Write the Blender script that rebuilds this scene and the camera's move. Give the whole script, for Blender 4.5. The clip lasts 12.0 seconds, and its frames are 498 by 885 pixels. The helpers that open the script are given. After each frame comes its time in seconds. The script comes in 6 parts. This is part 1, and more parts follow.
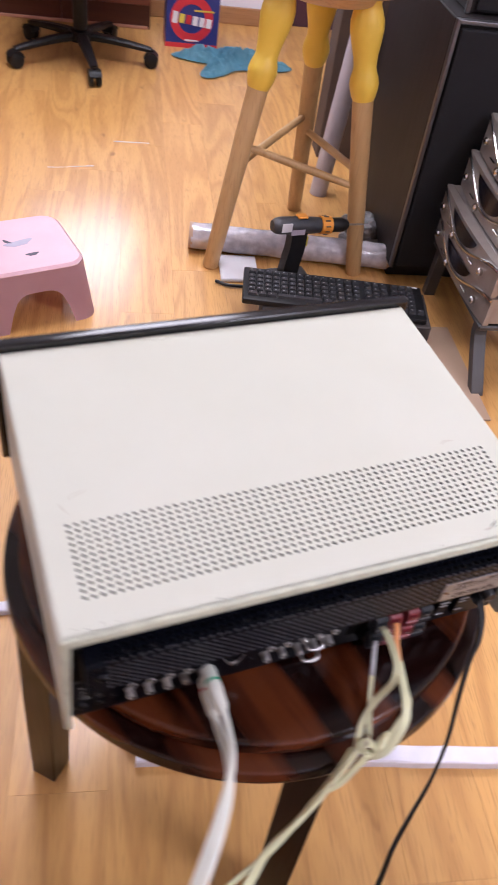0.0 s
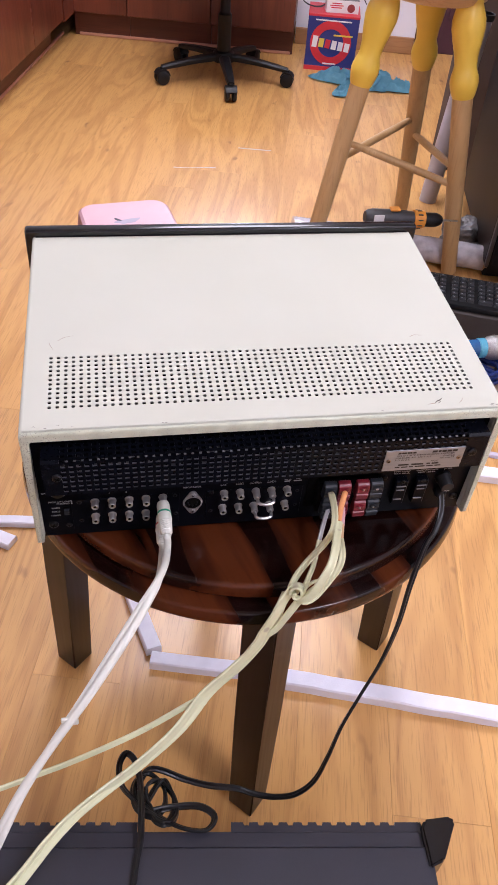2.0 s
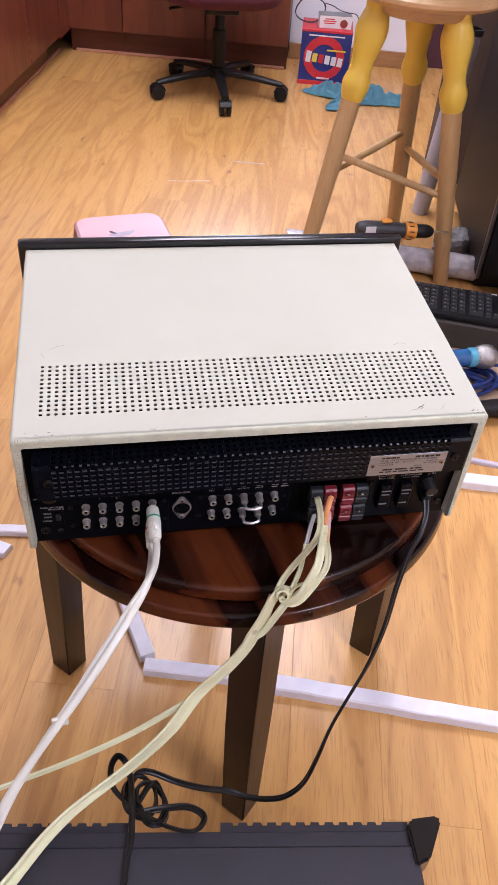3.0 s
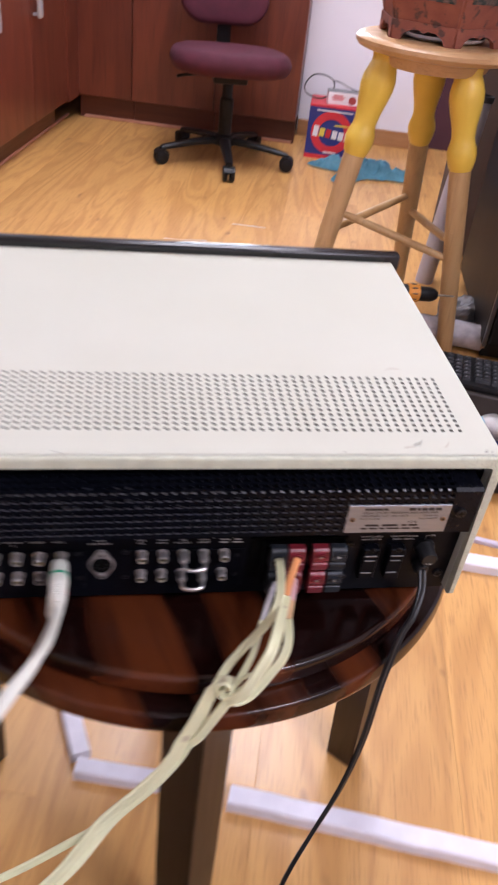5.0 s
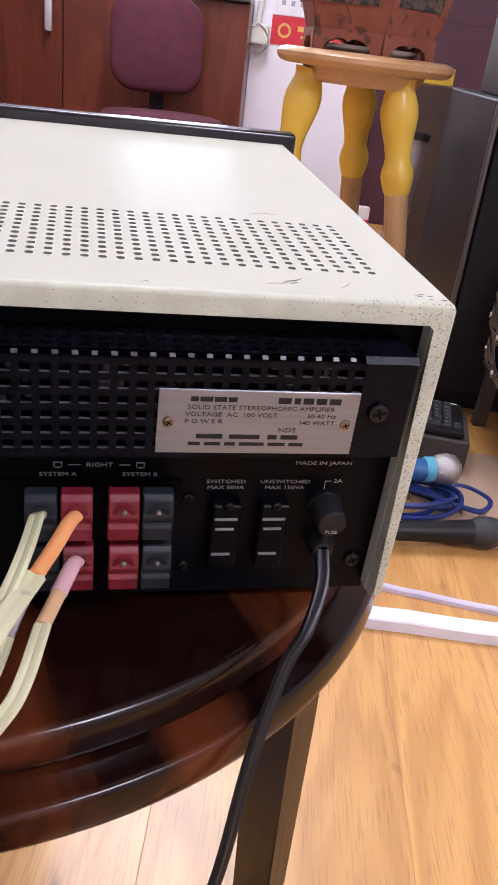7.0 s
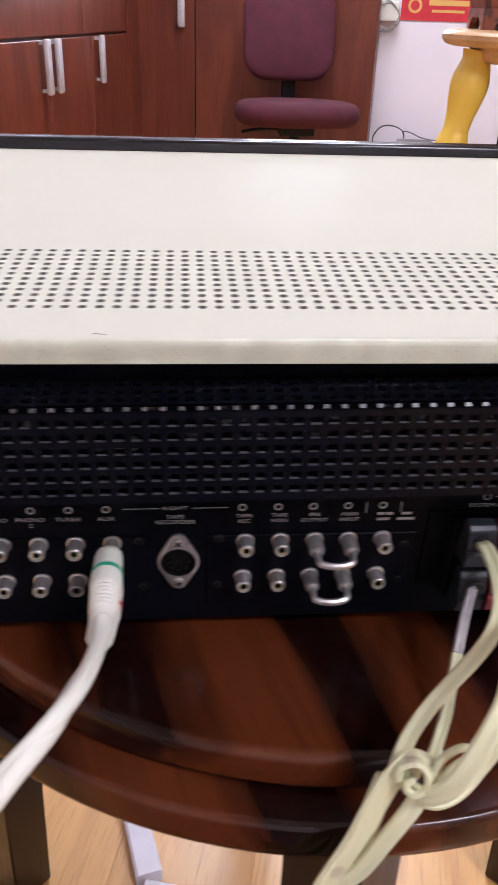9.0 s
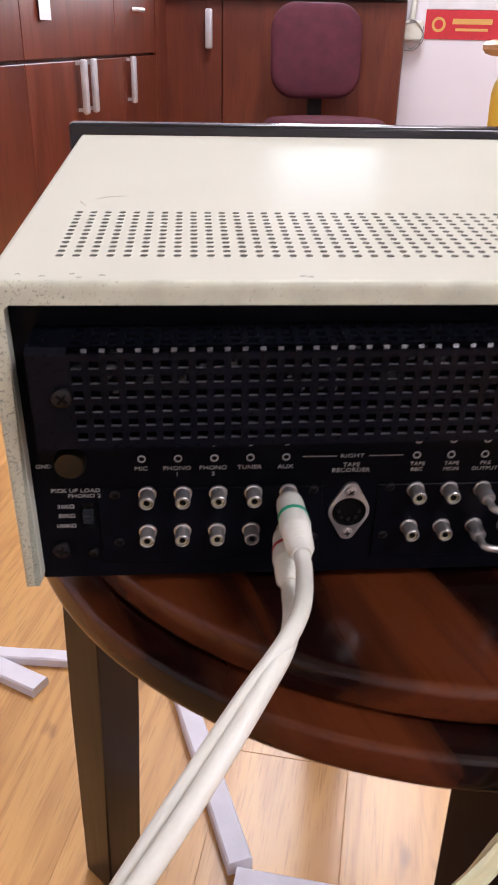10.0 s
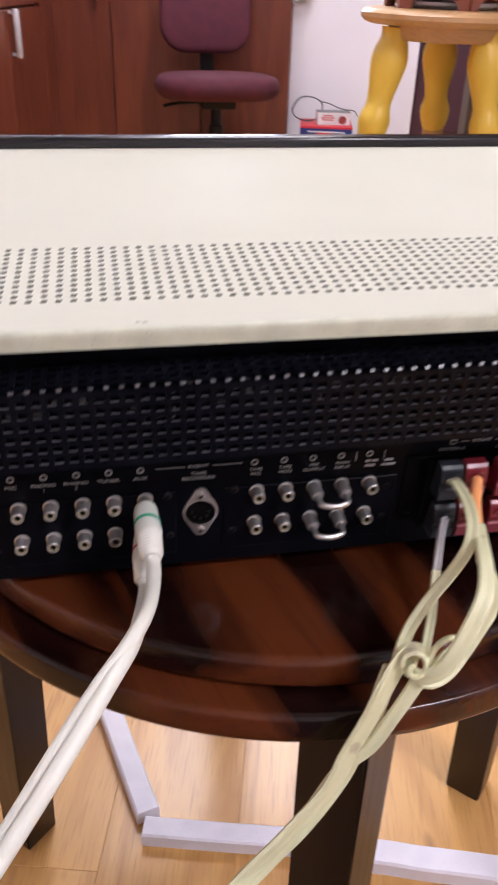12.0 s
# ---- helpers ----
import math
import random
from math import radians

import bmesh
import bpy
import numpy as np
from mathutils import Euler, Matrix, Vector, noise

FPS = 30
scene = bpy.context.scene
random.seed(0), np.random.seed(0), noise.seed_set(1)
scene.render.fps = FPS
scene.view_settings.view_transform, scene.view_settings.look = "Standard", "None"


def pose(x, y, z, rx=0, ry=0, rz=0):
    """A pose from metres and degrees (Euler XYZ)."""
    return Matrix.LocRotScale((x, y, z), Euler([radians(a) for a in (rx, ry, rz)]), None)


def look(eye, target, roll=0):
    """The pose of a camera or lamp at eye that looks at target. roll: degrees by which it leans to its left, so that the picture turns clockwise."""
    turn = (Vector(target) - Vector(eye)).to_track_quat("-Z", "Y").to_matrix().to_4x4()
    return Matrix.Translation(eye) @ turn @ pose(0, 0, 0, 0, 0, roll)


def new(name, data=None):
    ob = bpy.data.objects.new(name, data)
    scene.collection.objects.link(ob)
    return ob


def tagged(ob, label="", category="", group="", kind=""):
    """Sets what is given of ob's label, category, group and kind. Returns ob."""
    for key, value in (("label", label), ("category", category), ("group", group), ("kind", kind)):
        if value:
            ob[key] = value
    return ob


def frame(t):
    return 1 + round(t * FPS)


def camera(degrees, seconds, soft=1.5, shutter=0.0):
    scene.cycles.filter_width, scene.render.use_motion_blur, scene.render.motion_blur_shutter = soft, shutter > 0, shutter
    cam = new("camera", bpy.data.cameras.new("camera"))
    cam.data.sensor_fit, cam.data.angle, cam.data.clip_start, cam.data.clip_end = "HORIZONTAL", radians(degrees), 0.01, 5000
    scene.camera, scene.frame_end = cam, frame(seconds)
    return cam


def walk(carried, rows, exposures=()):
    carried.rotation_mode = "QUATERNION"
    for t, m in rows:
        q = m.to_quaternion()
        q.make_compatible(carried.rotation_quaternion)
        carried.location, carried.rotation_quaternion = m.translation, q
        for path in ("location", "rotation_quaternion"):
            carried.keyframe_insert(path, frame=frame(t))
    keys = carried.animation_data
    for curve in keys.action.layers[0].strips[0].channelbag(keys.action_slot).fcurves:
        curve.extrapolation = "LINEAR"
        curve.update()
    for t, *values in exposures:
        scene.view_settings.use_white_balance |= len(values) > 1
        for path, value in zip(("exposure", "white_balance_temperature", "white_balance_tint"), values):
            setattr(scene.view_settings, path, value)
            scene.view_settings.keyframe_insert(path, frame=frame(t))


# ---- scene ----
cam = camera(35.3, 12.0, shutter=0.5)
PATH = [
    (0, (-0.241, -0.293, 1.093), (0.404, 1.001, -0.288), 9.4),
    (0.2, (-0.157, -0.329, 1.054), (0.401, 1.030, -0.302), 7.7),
    (0.5, (-0.095, -0.380, 1.019), (0.388, 1.028, -0.316), 5.7),
    (1, (-0.096, -0.432, 0.997), (0.272, 1.024, -0.323), 4.4),
    (1.5, (-0.110, -0.466, 1.018), (0.204, 0.984, -0.324), 4.2),
    (2, (-0.128, -0.491, 1.043), (0.188, 0.963, -0.293), 5.0),
    (2.5, (-0.123, -0.508, 1.051), (0.196, 0.959, -0.272), 4.7),
    (4.5, (-0.117, -0.506, 1.043), (0.194, 0.998, -0.239), 5.9),
    (5, (-0.054, -0.406, 0.918), (0.272, 1.198, -0.232), 6.9),
    (5.2, (-0.009, -0.361, 0.824), (0.362, 1.288, -0.245), 7.4),
    (5.5, (0.035, -0.301, 0.749), (0.391, 1.396, -0.248), 7.6),
    (6, (0.071, -0.267, 0.707), (0.460, 1.462, -0.221), 7.8),
    (6.5, (0.077, -0.265, 0.695), (0.494, 1.468, -0.213), 7.4),
    (6.7, (0.077, -0.263, 0.690), (0.502, 1.470, -0.214), 7.1),
    (8.3, (0.005, -0.259, 0.715), (0.350, 1.461, -0.251), 5.1),
    (8.5, (-0.015, -0.259, 0.714), (0.238, 1.478, -0.245), 3.5),
    (9, (-0.063, -0.260, 0.718), (0.098, 1.480, -0.254), 2.0),
    (9.5, (-0.110, -0.268, 0.718), (0.040, 1.477, -0.248), 2.6),
    (10, (-0.135, -0.279, 0.694), (-0.002, 1.489, -0.231), 1.2),
    (10.5, (-0.143, -0.284, 0.685), (-0.008, 1.497, -0.214), 0.2),
    (11, (-0.146, -0.305, 0.687), (0.008, 1.478, -0.205), -0.5),
    (11.5, (-0.147, -0.313, 0.688), (0.033, 1.461, -0.219), -1.0),
    (11.8, (-0.116, -0.312, 0.716), (0.157, 1.412, -0.265), 1.1),
    (12, (-0.108, -0.311, 0.744), (0.229, 1.371, -0.284), 1.9),
]
EXPOSURES = [(0, -0.05, 6120, 13), (5, -0.04, 6150, 13), (6, -0.04, 6060, 12), (8.5, -0.02, 6180, 11), (9.5, 0.01, 6320, 10), (10.3, -0.02, 6520, 9), (11.2, -0.02, 6500, 9), (12, 0.0, 6450, 10)]
walk(cam, [(t, look(eye, target, roll)) for t, eye, target, roll in PATH], EXPOSURES)

# ---- light ----
LAMP_WATTS, REAR_WATTS, WINDOW_WATTS, DAY_GLOW = 45.0, 36.0, 11.0, 7.1

# ---- room frame: the room stands turned 14 degrees to the amplifier ----
RT = radians(14.0)
EX, EY = Vector((math.cos(RT), -math.sin(RT), 0)), Vector((math.sin(RT), math.cos(RT), 0))
ROOM = Matrix.Rotation(-RT, 4, "Z")


def room(u, v, z=0.0):
    return EX * u + EY * v + Vector((0, 0, z))


# ---- world and lamps ----
world = bpy.data.worlds.new("world")
scene.world = world
world.use_nodes = True
WN = world.node_tree.nodes
sky = WN.new("ShaderNodeTexSky")
sky.sky_type, sky.sun_disc = "NISHITA", False
sky.sun_elevation, sky.sun_rotation = radians(35), radians(200)
world.node_tree.links.new(sky.outputs[0], WN["Background"].inputs[0])
WN["Background"].inputs[1].default_value = 0.08


def area_lamp(name, m, sx, sy, watts, colour):
    data = bpy.data.lights.new(name, "AREA")
    data.shape, data.size, data.size_y, data.energy, data.color = "RECTANGLE", sx, sy, watts, colour
    ob = new(name, data)
    ob.matrix_world = m
    return ob


area_lamp("ceiling_lamp_light", ROOM @ pose(-0.08, 1.85, 2.33, 0, 0, 0), 0.90, 1.40, LAMP_WATTS, (1.0, 0.955, 1.09))
area_lamp("rear_lamp_light", ROOM @ pose(1.30, -1.00, 2.33, 0, 0, 0), 0.55, 0.55, REAR_WATTS, (1.0, 0.955, 1.09))
area_lamp("window_light", ROOM @ pose(-0.41, 3.80, 1.335, -90, 0, 0), 0.54, 0.87, WINDOW_WATTS, (0.88, 0.93, 1.0))


# ---- material maker ----
def rgba(c):
    return (c[0], c[1], c[2], 1.0)


def pm(name, a, b=None, rough=0.5, metal=0.0, scale=12.0, fine=180.0, bump=0.08, stretch=(1, 1, 1), rvar=0.12,
       rnd=0.0, coat=0.0, spots=None, spot_scale=60.0, spot_at=0.66, trans=0.0, depth=0.001, spec=0.5, ends=None):
    """Principled surface: two colours mixed by a coarse noise, fine grain in bump and roughness, optional specks, thicker beyond ends = (|x| from, to, gain)."""
    m = bpy.data.materials.new(name)
    m.use_nodes = True
    nt = m.node_tree
    N, L = nt.nodes, nt.links
    bs = N["Principled BSDF"]
    bs.inputs["Metallic"].default_value = metal
    bs.inputs["Coat Weight"].default_value = coat
    bs.inputs["Coat Roughness"].default_value = 0.08
    bs.inputs["Transmission Weight"].default_value = trans
    bs.inputs["Specular IOR Level"].default_value = spec
    co = N.new("ShaderNodeTexCoord")
    mp = N.new("ShaderNodeMapping")
    mp.inputs["Scale"].default_value = stretch
    L.new(co.outputs["Object"], mp.inputs[0])
    vec = mp.outputs[0]
    info = N.new("ShaderNodeObjectInfo")
    if rnd:
        mul = N.new("ShaderNodeVectorMath")
        mul.operation = "SCALE"
        mul.inputs[0].default_value = (3.1, 7.7, 5.3)
        L.new(info.outputs["Random"], mul.inputs["Scale"])
        add = N.new("ShaderNodeVectorMath")
        L.new(vec, add.inputs[0])
        L.new(mul.outputs[0], add.inputs[1])
        vec = add.outputs[0]
    n1 = N.new("ShaderNodeTexNoise")
    n1.inputs["Scale"].default_value, n1.inputs["Detail"].default_value = scale, 4.0
    L.new(vec, n1.inputs["Vector"])
    n2 = N.new("ShaderNodeTexNoise")
    n2.inputs["Scale"].default_value, n2.inputs["Detail"].default_value = fine, 3.0
    L.new(vec, n2.inputs["Vector"])
    ramp = N.new("ShaderNodeMapRange")
    ramp.inputs[1].default_value, ramp.inputs[2].default_value = 0.32, 0.68
    L.new(n1.outputs["Fac"], ramp.inputs[0])
    mix = N.new("ShaderNodeMix")
    mix.data_type = "RGBA"
    mix.inputs[6].default_value, mix.inputs[7].default_value = rgba(a), rgba(b or tuple(0.86 * x for x in a))
    L.new(ramp.outputs[0], mix.inputs[0])
    colour = mix.outputs[2]
    if rnd:
        hs = N.new("ShaderNodeHueSaturation")
        mr = N.new("ShaderNodeMapRange")
        mr.inputs[3].default_value, mr.inputs[4].default_value = 1 - rnd, 1 + rnd
        L.new(info.outputs["Random"], mr.inputs[0])
        L.new(mr.outputs[0], hs.inputs["Value"])
        L.new(colour, hs.inputs["Color"])
        colour = hs.outputs[0]
    if spots:
        n3 = N.new("ShaderNodeTexNoise")
        n3.inputs["Scale"].default_value, n3.inputs["Detail"].default_value = spot_scale, 5.0
        L.new(vec, n3.inputs["Vector"])
        st = N.new("ShaderNodeMapRange")
        st.inputs[1].default_value, st.inputs[2].default_value = spot_at, spot_at + 0.06
        L.new(n3.outputs["Fac"], st.inputs[0])
        if ends:
            sep, ab, er, sm = N.new("ShaderNodeSeparateXYZ"), N.new("ShaderNodeMath"), N.new("ShaderNodeMapRange"), N.new("ShaderNodeMath")
            ab.operation = "ABSOLUTE"
            er.inputs[1].default_value, er.inputs[2].default_value, er.inputs[4].default_value = ends
            L.new(co.outputs["Object"], sep.inputs[0])
            L.new(sep.outputs[0], ab.inputs[0])
            L.new(ab.outputs[0], er.inputs[0])
            L.new(er.outputs[0], sm.inputs[0])
            L.new(n3.outputs["Fac"], sm.inputs[1])
            L.new(sm.outputs[0], st.inputs[0])
        mx = N.new("ShaderNodeMix")
        mx.data_type = "RGBA"
        mx.inputs[7].default_value = rgba(spots)
        L.new(st.outputs[0], mx.inputs[0])
        L.new(colour, mx.inputs[6])
        colour = mx.outputs[2]
    L.new(colour, bs.inputs["Base Color"])
    rr = N.new("ShaderNodeMapRange")
    rr.inputs[3].default_value, rr.inputs[4].default_value = max(0.02, rough - rvar), min(1.0, rough + rvar)
    L.new(n2.outputs["Fac"], rr.inputs[0])
    L.new(rr.outputs[0], bs.inputs["Roughness"])
    if bump:
        bp = N.new("ShaderNodeBump")
        bp.inputs["Strength"].default_value, bp.inputs["Distance"].default_value = bump, depth
        L.new(n2.outputs["Fac"], bp.inputs["Height"])
        L.new(bp.outputs[0], bs.inputs["Normal"])
    return m


def wood(name, a, b, dark, along=1, ring=9.0, rough=0.3, rnd=0.0, coat=0.0, swirl=2.0, streak=0.5, bump=0.05, turn=0.0, size=1.6, spec=0.5, coat_rough=0.12, line=1.0, pore=9.0, knots=None, bands=0.0):
    """Wood with stretched grain along one axis (0 x, 1 y, 2 z): broad figure, fine pores and darker streaks."""
    m = bpy.data.materials.new(name)
    m.use_nodes = True
    nt = m.node_tree
    N, L = nt.nodes, nt.links
    bs = N["Principled BSDF"]
    bs.inputs["Coat Weight"].default_value = coat
    bs.inputs["Coat Roughness"].default_value = coat_rough
    bs.inputs["Specular IOR Level"].default_value = spec
    co = N.new("ShaderNodeTexCoord")
    info = N.new("ShaderNodeObjectInfo")
    mul = N.new("ShaderNodeVectorMath")
    mul.operation = "SCALE"
    mul.inputs[0].default_value = (13.1, 17.7, 5.3)
    L.new(info.outputs["Random"], mul.inputs["Scale"])
    add = N.new("ShaderNodeVectorMath")
    L.new(co.outputs["Object"], add.inputs[0])
    L.new(mul.outputs[0], add.inputs[1])

    def stretched(k):
        mp = N.new("ShaderNodeMapping")
        s = [k, k, k]
        s[along] = 1.0
        mp.inputs["Scale"].default_value = s
        rt = N.new("ShaderNodeMapping")
        rt.inputs["Rotation"].default_value = (0, 0, radians(turn))
        L.new(add.outputs[0], rt.inputs[0])
        L.new(rt.outputs[0], mp.inputs[0])
        return mp.outputs[0]

    broad = N.new("ShaderNodeTexNoise")
    broad.inputs["Scale"].default_value, broad.inputs["Detail"].default_value = size, 3.0
    broad.inputs["Distortion"].default_value = 0.6
    L.new(stretched(ring), broad.inputs["Vector"])
    wave = N.new("ShaderNodeMath")
    wave.operation = "MULTIPLY"
    wave.inputs[1].default_value = 6.0 * swirl
    L.new(broad.outputs["Fac"], wave.inputs[0])
    sine = N.new("ShaderNodeMath")
    sine.operation = "SINE"
    L.new(wave.outputs[0], sine.inputs[0])
    half = N.new("ShaderNodeMapRange")
    half.inputs[1].default_value = -1.0
    L.new(sine.outputs[0], half.inputs[0])
    if bands:
        half.inputs[1].default_value, half.inputs[2].default_value = 0.508 - bands, 0.508 + bands
        L.new(broad.outputs["Fac"], half.inputs[0])
    thin = N.new("ShaderNodeMath")
    thin.operation = "POWER"
    thin.inputs[1].default_value = line
    L.new(half.outputs[0], thin.inputs[0])
    mix = N.new("ShaderNodeMix")
    mix.data_type = "RGBA"
    mix.inputs[6].default_value, mix.inputs[7].default_value = rgba(a), rgba(b)
    L.new(thin.outputs[0], mix.inputs[0])
    fine = pore
    pore = N.new("ShaderNodeTexNoise")
    pore.inputs["Scale"].default_value, pore.inputs["Detail"].default_value = fine, 5.0
    L.new(stretched(ring * 2.5), pore.inputs["Vector"])
    pr = N.new("ShaderNodeMapRange")
    pr.inputs[1].default_value, pr.inputs[2].default_value, pr.inputs[4].default_value = 0.52, 0.78, streak
    L.new(pore.outputs["Fac"], pr.inputs[0])
    mx = N.new("ShaderNodeMix")
    mx.data_type = "RGBA"
    mx.inputs[7].default_value = rgba(dark)
    L.new(pr.outputs[0], mx.inputs[0])
    L.new(mix.outputs[2], mx.inputs[6])
    colour = mx.outputs[2]
    if knots:
        kn = N.new("ShaderNodeTexNoise")
        kn.inputs["Scale"].default_value, kn.inputs["Detail"].default_value = 11.0, 2.0
        L.new(stretched(2.6), kn.inputs["Vector"])
        kr = N.new("ShaderNodeMapRange")
        kr.inputs[1].default_value, kr.inputs[2].default_value, kr.inputs[4].default_value = 0.70, 0.80, 0.75
        L.new(kn.outputs["Fac"], kr.inputs[0])
        km = N.new("ShaderNodeMix")
        km.data_type = "RGBA"
        km.inputs[7].default_value = rgba(knots)
        L.new(kr.outputs[0], km.inputs[0])
        L.new(colour, km.inputs[6])
        colour = km.outputs[2]
    if rnd:
        hs = N.new("ShaderNodeHueSaturation")
        mr = N.new("ShaderNodeMapRange")
        mr.inputs[3].default_value, mr.inputs[4].default_value = 1 - rnd, 1 + rnd
        L.new(info.outputs["Random"], mr.inputs[0])
        L.new(mr.outputs[0], hs.inputs["Value"])
        L.new(colour, hs.inputs["Color"])
        colour = hs.outputs[0]
    L.new(colour, bs.inputs["Base Color"])
    rr = N.new("ShaderNodeMapRange")
    rr.inputs[3].default_value, rr.inputs[4].default_value = max(0.03, rough - 0.06), rough + 0.1
    L.new(pore.outputs["Fac"], rr.inputs[0])
    L.new(rr.outputs[0], bs.inputs["Roughness"])
    bp = N.new("ShaderNodeBump")
    bp.inputs["Strength"].default_value, bp.inputs["Distance"].default_value = bump, 0.001
    L.new(pore.outputs["Fac"], bp.inputs["Height"])
    L.new(bp.outputs[0], bs.inputs["Normal"])
    return m


def glow(name, colour, strength):
    m = bpy.data.materials.new(name)
    m.use_nodes = True
    bs = m.node_tree.nodes["Principled BSDF"]
    bs.inputs["Base Color"].default_value = rgba(colour)
    bs.inputs["Emission Color"].default_value = rgba(colour)
    bs.inputs["Emission Strength"].default_value = strength
    return m


# ---- mesh makers ----
def part(name, bm, material, parent=None, label="", smooth=False, m=None):
    bmesh.ops.recalc_face_normals(bm, faces=bm.faces)
    me = bpy.data.meshes.new(name)
    bm.to_mesh(me)
    bm.free()
    me.materials.append(material)
    if smooth:
        me.polygons.foreach_set("use_smooth", [True] * len(me.polygons))
        me.set_sharp_from_angle(angle=radians(38))
    ob = new(name, me)
    if parent is not None:
        ob.parent = parent
    if m is not None:
        ob.matrix_basis = m
    return tagged(ob, label)


def thing(name, m, label, category, group="", kind=""):
    ob = new(name)
    ob.empty_display_size = 0.05
    ob.matrix_basis = m
    return tagged(ob, label, category, group, kind)


def add_box(bm, cx, cy, cz, sx, sy, sz, bev=0.0, seg=1, m=None):
    r = bmesh.ops.create_cube(bm, size=1.0)
    vs = r["verts"]
    for v in vs:
        v.co = Vector((v.co.x * sx + cx, v.co.y * sy + cy, v.co.z * sz + cz))
        if m is not None:
            v.co = m @ v.co
    if bev:
        es = list({e for v in vs for e in v.link_edges})
        bmesh.ops.bevel(bm, geom=es, offset=bev, segments=seg, affect="EDGES", profile=0.5)
    return bm


def box(cx, cy, cz, sx, sy, sz, bev=0.0, seg=1, m=None):
    return add_box(bmesh.new(), cx, cy, cz, sx, sy, sz, bev, seg, m)


def add_lathe(bm, prof, segs=32, m=None, caps=True):
    """Turns a list of (radius, height) about z."""
    rings = []
    for r, z in prof:
        ring = []
        for i in range(segs):
            a = 2 * math.pi * i / segs
            p = Vector((r * math.cos(a), r * math.sin(a), z))
            ring.append(bm.verts.new(m @ p if m is not None else p))
        rings.append(ring)
    for a, b in zip(rings[:-1], rings[1:]):
        for i in range(segs):
            bm.faces.new((a[i], a[(i + 1) % segs], b[(i + 1) % segs], b[i]))
    if caps:
        bm.faces.new(rings[0][::-1])
        bm.faces.new(rings[-1])
    return bm


def lathe(prof, segs=32, m=None, caps=True):
    return add_lathe(bmesh.new(), prof, segs, m, caps)


def glide(pts, n):
    """n points on a smooth curve through pts."""
    P = [Vector(p) for p in pts]
    P = [2 * P[0] - P[1]] + P + [2 * P[-1] - P[-2]]
    out = []
    k = len(P) - 3
    for i in range(n):
        s = i / (n - 1) * k
        j = min(int(s), k - 1)
        t = s - j
        a, b, c, d = P[j:j + 4]
        out.append(0.5 * ((2 * b) + (c - a) * t + (2 * a - 5 * b + 4 * c - d) * t * t + (3 * b - a - 3 * c + d) * t ** 3))
    return out


def circle(r, n=10):
    return [(r * math.cos(2 * math.pi * i / n), r * math.sin(2 * math.pi * i / n)) for i in range(n)]


def twin(w, h):
    """Outline of a flat two-core flex, w wide and h thick."""
    a, b, g = w / 2, h / 2, h * 0.32
    return [(a, 0), (a * 0.8, b * 0.9), (a * 0.5, b), (a * 0.2, b * 0.8), (0, g), (-a * 0.2, b * 0.8), (-a * 0.5, b), (-a * 0.8, b * 0.9),
            (-a, 0), (-a * 0.8, -b * 0.9), (-a * 0.5, -b), (-a * 0.2, -b * 0.8), (0, -g), (a * 0.2, -b * 0.8), (a * 0.5, -b), (a * 0.8, -b * 0.9)]


def add_sweep(bm, pts, prof, n=60, up=(0, 0, 1), twist=0.0, sized=None, raw=False):
    """Draws the outline prof along a smooth curve. up: towards which the outline's second axis leans; twist: degrees over the length."""
    C = [Vector(p) for p in pts] if raw else glide(pts, n)
    n = len(C)
    rings = []
    ref = Vector(up)
    for i, c in enumerate(C):
        t = (C[min(i + 1, n - 1)] - C[max(i - 1, 0)]).normalized()
        side = t.cross(ref)
        if side.length < 1e-4:
            side = t.orthogonal()
        side.normalize()
        nor = side.cross(t).normalized()
        if twist:
            a = radians(twist) * i / (n - 1)
            side, nor = side * math.cos(a) + nor * math.sin(a), nor * math.cos(a) - side * math.sin(a)
        else:
            ref = nor
        k = sized(i / (n - 1)) if sized else 1.0
        rings.append([bm.verts.new(c + side * (x * k) + nor * (y * k)) for x, y in prof])
    k = len(prof)
    for a, b in zip(rings[:-1], rings[1:]):
        for i in range(k):
            bm.faces.new((a[i], a[(i + 1) % k], b[(i + 1) % k], b[i]))
    bm.faces.new(rings[0][::-1])
    bm.faces.new(rings[-1])
    return bm


def sweep(pts, prof, n=60, up=(0, 0, 1), twist=0.0, sized=None, raw=False):
    return add_sweep(bmesh.new(), pts, prof, n, up, twist, sized, raw)


def add_prism(bm, outline, z0, z1, m=None):
    """Extrudes a flat outline of (x, y) from z0 to z1."""
    lo = [bm.verts.new(m @ Vector((x, y, z0)) if m else Vector((x, y, z0))) for x, y in outline]
    hi = [bm.verts.new(m @ Vector((x, y, z1)) if m else Vector((x, y, z1))) for x, y in outline]
    k = len(outline)
    bm.faces.new(lo[::-1])
    bm.faces.new(hi)
    for i in range(k):
        bm.faces.new((lo[i], lo[(i + 1) % k], hi[(i + 1) % k], hi[i]))
    return bm


def prism(outline, z0, z1, m=None):
    return add_prism(bmesh.new(), outline, z0, z1, m)


